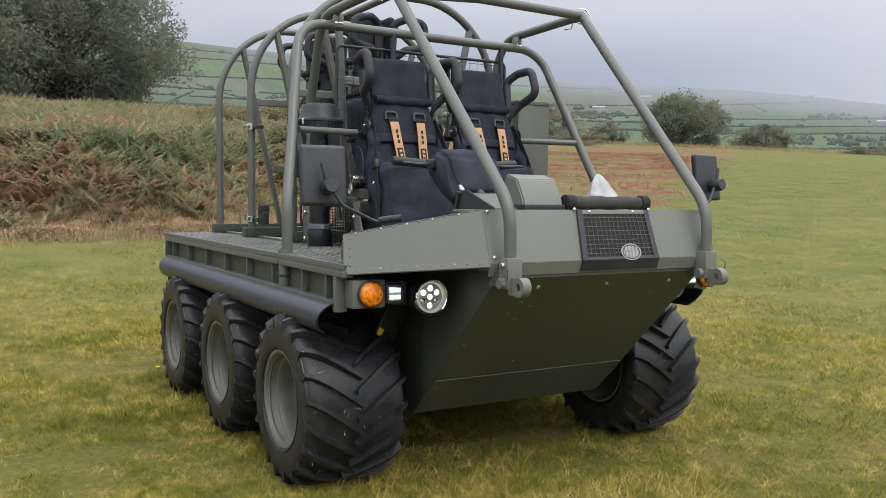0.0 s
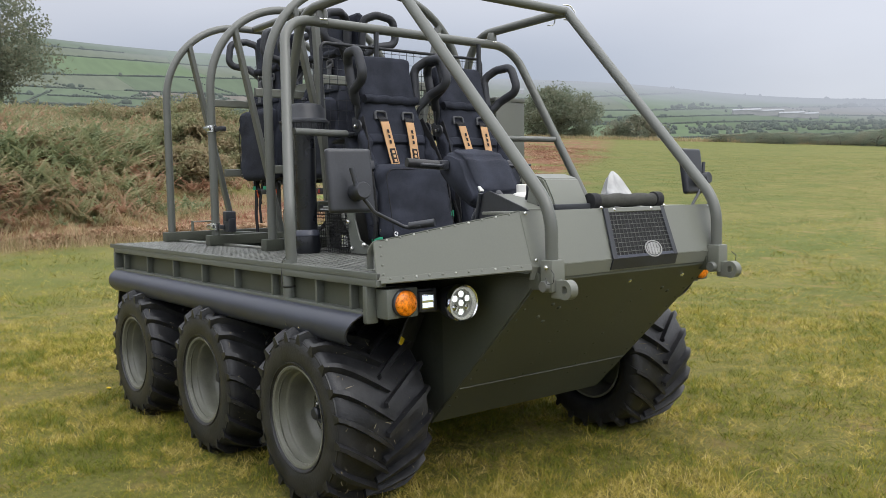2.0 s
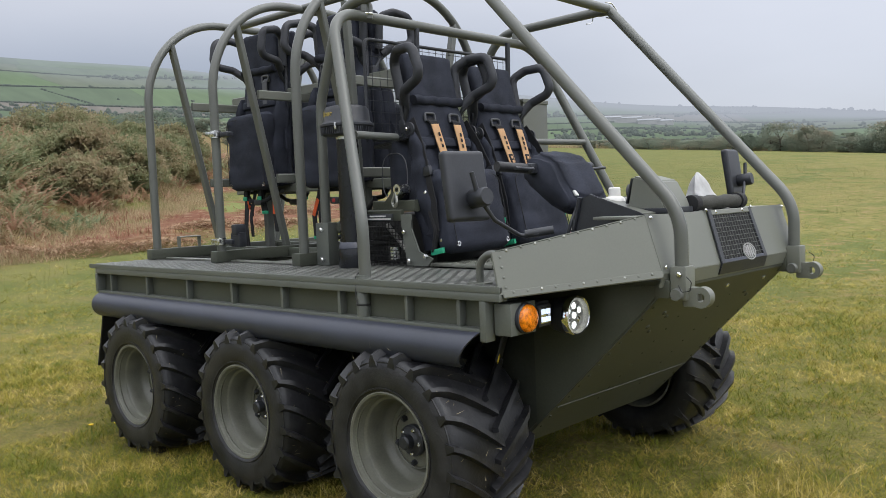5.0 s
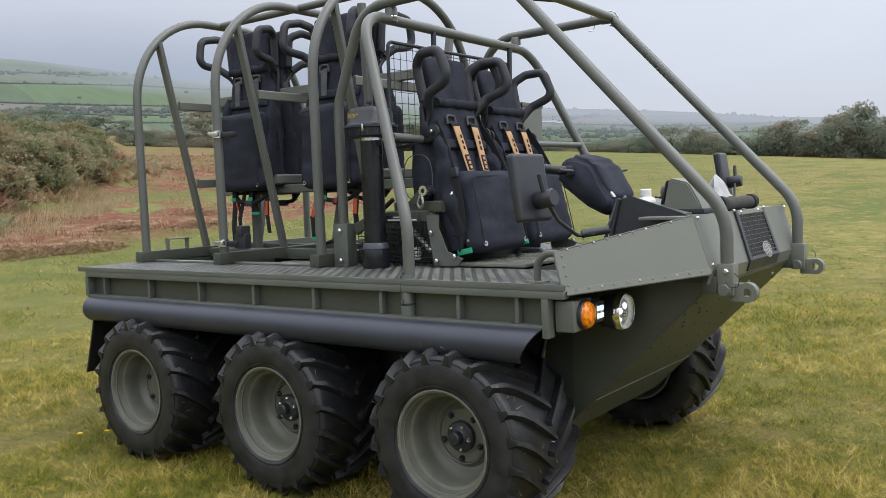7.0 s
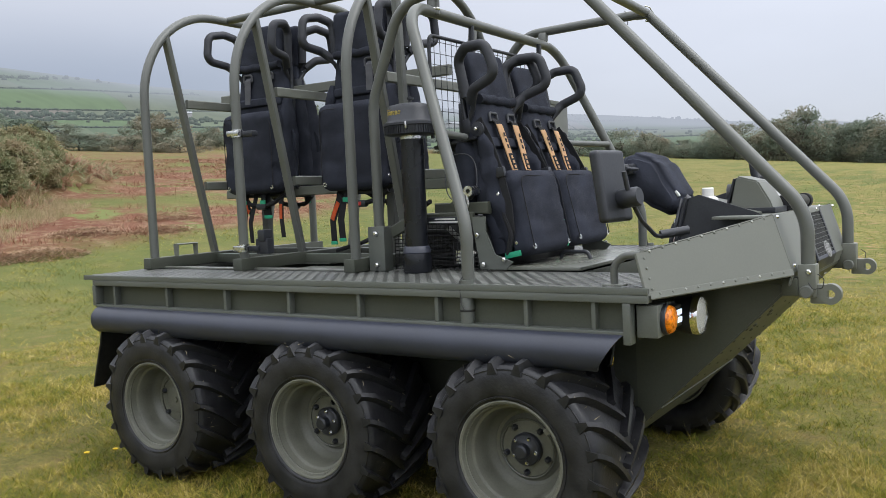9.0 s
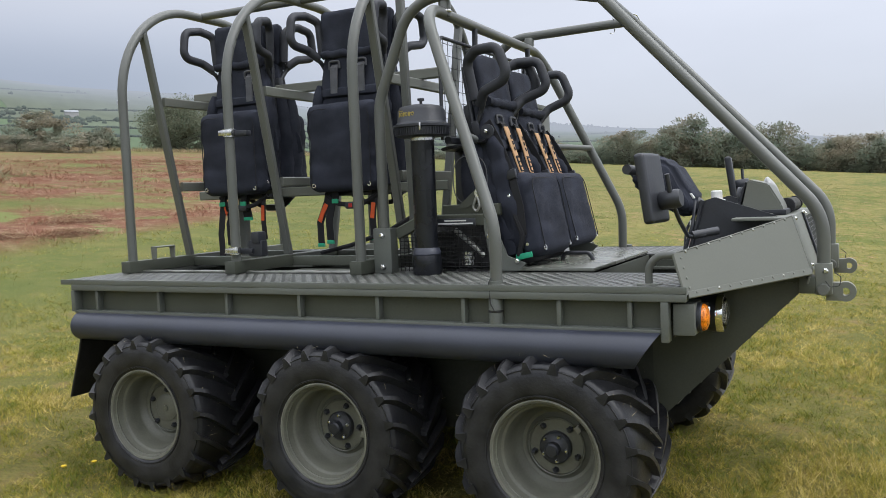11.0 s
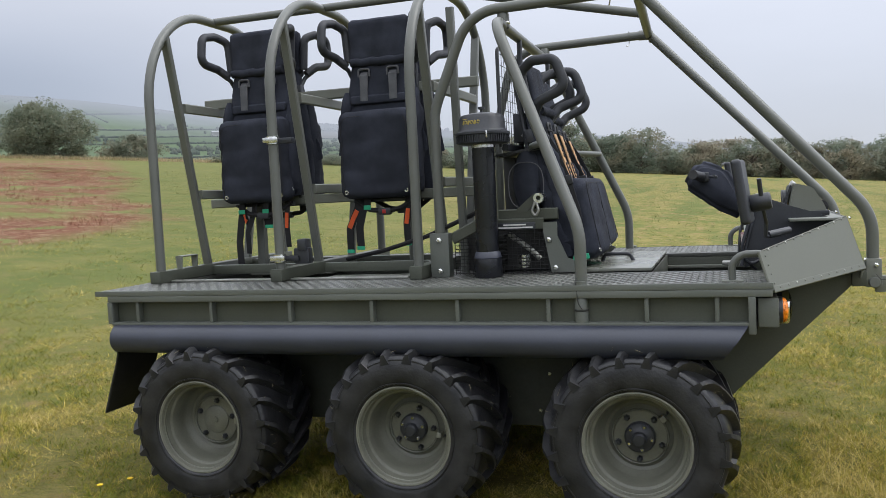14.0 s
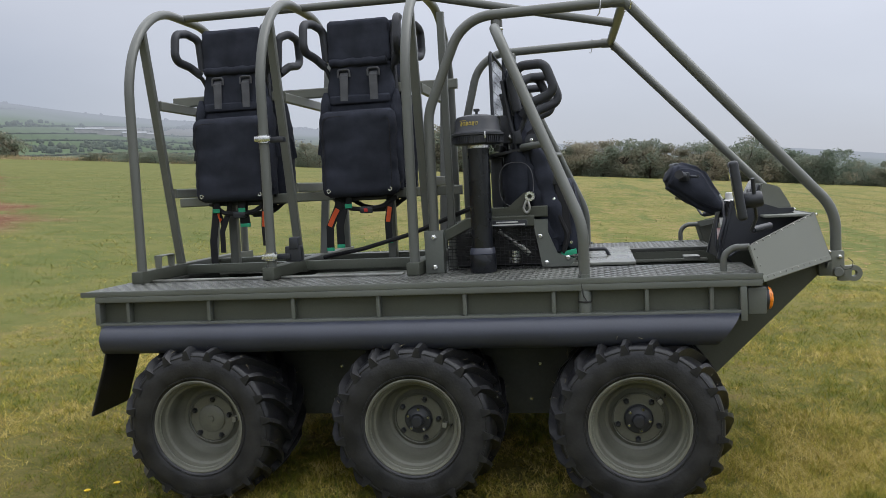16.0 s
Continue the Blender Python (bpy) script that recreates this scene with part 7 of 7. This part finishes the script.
def tree(name, at, tall, wide, clumps, leaves, leaf, material, label, low=0.12, seed=1, trunk=0.22, ragged=1.0):
    """A tapered trunk with forking limbs and a ragged crown of many small leaves in clumps."""
    rnd = random.Random(seed)
    g = np.random.default_rng(seed)
    root = thing(name, label, "tree" if tall > 3.5 else "bush", at=at)
    bm = bmesh.new()
    taper(bm, [(0, 0, -0.2), (0.05 * tall * rnd.uniform(-1, 1), 0.04 * tall * rnd.uniform(-1, 1), tall * 0.25), (0, 0, tall * 0.55)], [trunk, trunk * 0.75, trunk * 0.35])
    cen = []
    for i in range(clumps):
        a = rnd.uniform(0, 6.2832)
        f = rnd.random() ** 0.6
        zz = low + (1 - low) * rnd.random()
        prof = math.sin(math.pi * (0.12 + 0.86 * (zz - low) / (1 - low))) ** 0.6
        rr = wide * prof * (0.45 + 0.55 * f) * (1 + 0.18 * ragged * math.sin(3 * a + seed) + 0.12 * ragged * rnd.uniform(-1, 1))
        c = (rr * math.cos(a), rr * math.sin(a), tall * zz * (1 + 0.06 * ragged * rnd.uniform(-1, 1)))
        cen.append(c)
        if i % 4 == 0:
            z0 = tall * min(0.5, max(0.08, zz * 0.5))
            mid = (c[0] * 0.5 + rnd.uniform(-0.1, 0.1) * wide, c[1] * 0.5, (z0 + c[2]) * 0.52)
            taper(bm, [(0, 0, z0), mid, c], [trunk * 0.4, trunk * 0.22, trunk * 0.06], 6)
    part("trunk", bm, BARK, root, "grey-brown trunk and limbs")
    cen = np.array(cen)
    size = wide * 0.17 * g.uniform(0.6, 1.4, len(cen))
    idx = np.repeat(np.arange(len(cen)), leaves)
    n = len(idx)
    d = g.normal(0, 1, (n, 3))
    d /= np.maximum(0.5, np.linalg.norm(d, axis=1))[:, None] ** 0.6
    p = cen[idx] + d * size[idx][:, None] * np.array([1, 1, 0.75])
    u = g.normal(0, 1, (n, 3))
    u /= np.linalg.norm(u, axis=1)[:, None]
    v = np.cross(u, g.normal(0, 1, (n, 3)))
    v /= np.linalg.norm(v, axis=1)[:, None]
    s = leaf * g.uniform(0.6, 1.4, n)[:, None]
    q = np.stack([p - u * s * 0.9 - v * s * 0.55, p + u * s, p - u * s * 0.5 + v * s * 0.65], 1)
    crown = bulk("crown", q.reshape(-1, 3), np.arange(n * 3).reshape(n, 3), material, "", "")
    crown.parent = root
    return root


def at_bearing(az, dist, eye=(2.6, -3.2)):
    x = eye[0] + dist * math.sin(radians(az))
    y = eye[1] + dist * math.cos(radians(az))
    return (x, y, height(x, y) - 0.1)


def trees():
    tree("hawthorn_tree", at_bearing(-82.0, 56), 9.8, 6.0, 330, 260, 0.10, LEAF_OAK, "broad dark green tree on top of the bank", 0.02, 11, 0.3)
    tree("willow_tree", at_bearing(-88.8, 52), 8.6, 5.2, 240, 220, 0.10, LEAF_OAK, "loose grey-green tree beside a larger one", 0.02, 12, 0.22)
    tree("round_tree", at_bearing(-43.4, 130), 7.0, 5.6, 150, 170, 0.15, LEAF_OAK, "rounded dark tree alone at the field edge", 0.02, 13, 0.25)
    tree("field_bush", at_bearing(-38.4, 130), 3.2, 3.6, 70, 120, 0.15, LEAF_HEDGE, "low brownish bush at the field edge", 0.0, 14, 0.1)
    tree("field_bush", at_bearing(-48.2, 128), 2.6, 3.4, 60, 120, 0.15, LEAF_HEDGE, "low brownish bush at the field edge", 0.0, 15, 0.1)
    rnd = random.Random(5)
    for i, (x, y, h, w) in enumerate(((-27.4, 10.0, 1.35, 1.5), (-26.4, 12.2, 0.9, 1.2), (-25.6, 13.5, 1.1, 1.1), (-28.0, 7.0, 0.8, 1.4), (-27.8, 8.2, 0.7, 1.0), (-28.6, 11.2, 1.1, 1.4), (-16.6, 5.7, 0.85, 0.9), (-18.8, 8.0, 1.0, 1.0), (-20.6, 9.7, 0.9, 1.1), (-22.8, 11.8, 1.0, 1.0), (-24.2, 12.2, 1.1, 1.1), (-19.8, 7.2, 0.9, 1.2))):
        g = tree("gorse_bush", (x, y, height(x, y) - 0.1), h, w, 90, 210, 0.042, LEAF_SCRUB, "scrubby green-brown bush among the bracken", 0.0, 50 + i, 0.05)
        tagged(g, group="scrub on the bank")
    kinds = []
    for i in range(5):
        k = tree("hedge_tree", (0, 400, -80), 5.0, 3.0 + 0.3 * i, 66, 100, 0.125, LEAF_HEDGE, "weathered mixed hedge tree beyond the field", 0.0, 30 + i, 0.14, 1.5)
        tagged(k, group="trees of the far hedge")
        kinds.append(k)
    tops = [(-34, 1.4), (-26, 1.7), (-23, 2.4), (-21, 3.6), (-19, 2.9), (-16.7, 2.8), (-14.8, 4.2), (-12, 5.6), (-10.4, 6.9), (-8, 5.2), (-5.4, 5.9), (-4.3, 4.2), (-1.8, 5.0), (1.1, 5.0), (4.4, 4.9), (7.9, 5.7), (11.8, 4.4), (14.3, 4.4), (16.7, 3.0), (30, 4.0)]
    rnd = random.Random(3)
    az = -33.0
    spots = []
    while az < 26:
        for (a, h), (b, g) in zip(tops, tops[1:]):
            if a <= az < b:
                hh = h + (g - h) * (az - a) / (b - a)
        for row in range(2):
            spots.append((az + rnd.uniform(-0.5, 0.5), 122 + 5 * row + rnd.uniform(-2, 2), hh * rnd.uniform(0.62, 1.06) * (1 - 0.12 * row)))
        az += 0.74 + 0.13 * hh
    for az, h in ((-63, 1.9), (-61, 2.2), (-59.3, 1.8), (-57.6, 2.1), (-56, 1.8), (-54.4, 2.0), (-53.0, 1.7), (-51.6, 4.4), (-50.2, 2.0)):
        spots.append((az, 106 + rnd.uniform(-3, 3), h))
    first = {}
    for i, (az, dist, h) in enumerate(spots):
        k = kinds[i % 5]
        s = h / 5.0
        wide = s * rnd.uniform(0.95, 1.35) if h > 2.2 else s * 2.2
        m = Matrix.Translation(at_bearing(az, dist)) @ Matrix.Rotation(rnd.uniform(0, 6.28), 4, "Z") @ Matrix.Diagonal((wide, wide, s, 1))
        if i < 5:
            first[k] = m
        else:
            copy_thing(k, m)
    for k, m in first.items():
        k.matrix_basis = m


trees()


def dandelions():
    petal = shader("dandelion_yellow", (0.75, 0.52, 0.01), 0.7, vary=0.15, scale=80, fine=200, bump=0.2)
    stalk = shader("dandelion_stalk", (0.12, 0.16, 0.03), 0.7)
    first = None
    for x, y, turn in ((-1.50, -1.0, 0.0), (-1.41, -0.90, 2.0)):
        if first is None:
            first = thing("dandelion", "small yellow dandelion flower in the grass", "flower", "dandelions in the grass", at=(0, 0, 0))
            part("stalk", Tube([(0, 0, -0.01), (0.004, 0.002, 0.03), (0.006, 0.0, 0.052)], 0.0016, 0.01, 6), stalk, first)
            bm = Lathe([(0.003, 0.050), (0.012, 0.055), (0.015, 0.059), (0.009, 0.062), (0.0005, 0.063)], "Z", (0.006, 0, 0), 14)
            part("flower", bm, petal, first)
            home = Matrix.Translation((x, y, height(x, y)))
        else:
            copy_thing(first, Matrix.Translation((x, y, height(x, y))) @ Matrix.Rotation(turn, 4, "Z") @ Matrix.Scale(0.8 + 0.1 * (turn % 3), 4))
    first.matrix_basis = home


dandelions()


def far_country():
    """Hedgerows along the fields, copses and a few farm sheds on the misty hills."""
    mat = living("far_leaves", [(0.026, 0.040, 0.026), (0.038, 0.054, 0.032), (0.055, 0.062, 0.037)], 0.01, island=0.6)
    # the far leaves get emissive haze too
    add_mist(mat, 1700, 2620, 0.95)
    rnd = random.Random(21)
    base = bmesh.new()
    bmesh.ops.create_icosphere(base, subdivisions=1, radius=1.0)
    bv, bf = np.array([v.co[:] for v in base.verts]), np.array([[v.index for v in f.verts] for f in base.faces])
    base.free()
    vs, fs, o = [], [], 0
    def clump(x, y, r, h):
        nonlocal o
        z = far_height(x, y)
        k = np.array([1 + 0.45 * noise.noise((float(p[0]) * 2 + x, float(p[1]) * 2 + y, float(p[2]) * 2)) for p in bv])[:, None]
        vs.append(bv * k * np.array([r, r, h]) + np.array([x, y, z + h * 0.55]))
        fs.append(bf + o)
        o += len(bv)
    def crown(x, y, s):
        """A far tree: a few uneven clumps on one stem."""
        for q in range(4):
            t = s * rnd.uniform(0.45, 0.75)
            clump(x + s * rnd.uniform(-0.7, 0.7), y + s * rnd.uniform(-0.7, 0.7), t * 1.1, t * rnd.uniform(0.9, 1.5))
    def polar(az, d):
        return d * math.sin(radians(az)), d * math.cos(radians(az))
    def rise(az, d):
        x, y = polar(az, d)
        return math.degrees(math.atan2(far_height(x, y) - 1.2, d))
    def out_to(test):
        """The distance at which a test that holds far out begins to hold."""
        lo, hi = 430.0, 1780.0
        for _ in range(13):
            mid = (lo + hi) / 2
            lo, hi = (lo, mid) if test(mid) else (mid, hi)
        return hi
    def level(az, el):
        return out_to(lambda d: rise(az, d) >= el)
    # a hedge runs along each row of fields
    for row in range(1, 13):
        az = -86.0
        while az < -8:
            d = out_to(lambda q: field_plan(az, rise(az, q))[1] >= row)
            if 470 < d < 1700:
                big = noise.noise((az * 0.35, row * 3.1, 2.0))
                if big > -0.45:
                    s = rnd.uniform(1.0, 1.6) + 1.2 * max(0.0, big)
                    x, y = polar(az, d + rnd.uniform(-2, 2))
                    if rnd.random() < 0.035:
                        t = rnd.uniform(2.4, 4.2)
                        crown(x, y, t)
                    clump(x, y, s * 1.5, s)
            az += 0.115
    # hedges that climb from row to row
    for _ in range(26):
        az, el = rnd.uniform(-84, -12), rnd.uniform(3.2, 7.4)
        lean = rnd.choice((-1, 1)) * rnd.uniform(0.8, 2.6)
        for k in range(16):
            a = az + lean * k / 10
            x, y = polar(a, level(a, el + 0.9 * k / 16))
            s = rnd.uniform(0.9, 1.7)
            clump(x, y, s * 1.5, s)
    # copses and valley woods
    for az, el, spread, deep, n in ((-56.5, 5.75, 7.0, 0.18, 150), (-50, 5.35, 3.0, 0.14, 50), (-31, 3.55, 7.0, 0.22, 170), (-24, 3.35, 5.0, 0.20, 90), (-42, 4.25, 3.0, 0.12, 40), (-68, 6.1, 3.0, 0.2, 40), (-36, 5.0, 2.0, 0.10, 30), (-60, 8.0, 5.0, 0.10, 60), (-26.5, 4.6, 2.5, 0.10, 30), (-18, 4.3, 2.0, 0.06, 16)):
        for k in range(n):
            a, e = az + spread * rnd.gauss(0, 0.5), el + deep * rnd.gauss(0, 0.7)
            x, y = polar(a, level(a, e))
            s = rnd.uniform(2.0, 4.6)
            crown(x, y, s)
    # single trees and bushes in the fields
    for _ in range(46):
        a, e = rnd.uniform(-84, -14), rnd.uniform(3.6, 7.6)
        x, y = polar(a, level(a, e))
        s = rnd.uniform(1.2, 3.6)
        crown(x, y, s)
    bulk("hedgerow_trees", np.concatenate(vs), np.concatenate(fs), mat, "misty hedgerow trees and copses on the far hills", "woods", smooth=True)
    wall = shader("shed_wall", (0.27, 0.26, 0.25), 0.8, vary=0.1, scale=0.1, fine=1, bump=0)
    roof = shader("shed_roof", (0.30, 0.31, 0.33), 0.7, vary=0.1, scale=0.1, fine=1, bump=0)
    # shed walls and roofs are veiled by painted haze as well
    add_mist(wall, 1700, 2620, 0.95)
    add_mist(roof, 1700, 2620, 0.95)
    for az, el, l, w, h in ((-32.2, 4.42, 40, 14, 5), (-31.0, 4.30, 46, 14, 5.5), (-29.6, 4.12, 34, 12, 5), (-28.6, 4.02, 24, 12, 5), (-46.5, 6.3, 18, 9, 5), (-49.5, 5.6, 16, 9, 5)):
        x, y = polar(az, level(az, el))
        b = thing("farm_shed", "pale farm shed on the misty hillside", "building", "farm sheds", at=(x, y, far_height(x, y) + 1.0))
        b.rotation_euler = (0, 0, radians(-az * 1.0 + 8))
        part("wall", Box((-l / 2, -w / 2, -2), (l / 2, w / 2, h), 0), wall, b)
        bm = bmesh.new()
        a = [bm.verts.new(p) for p in ((-l / 2 - 0.5, -w / 2 - 0.6, h), (l / 2 + 0.5, -w / 2 - 0.6, h), (l / 2 + 0.5, 0, h + 2.6), (-l / 2 - 0.5, 0, h + 2.6), (l / 2 + 0.5, w / 2 + 0.6, h), (-l / 2 - 0.5, w / 2 + 0.6, h))]
        for f in ((0, 1, 2, 3), (3, 2, 4, 5), (0, 3, 5), (1, 4, 2), (0, 5, 4, 1)):
            bm.faces.new([a[i] for i in f])
        part("roof", bm, roof, b)


far_country()
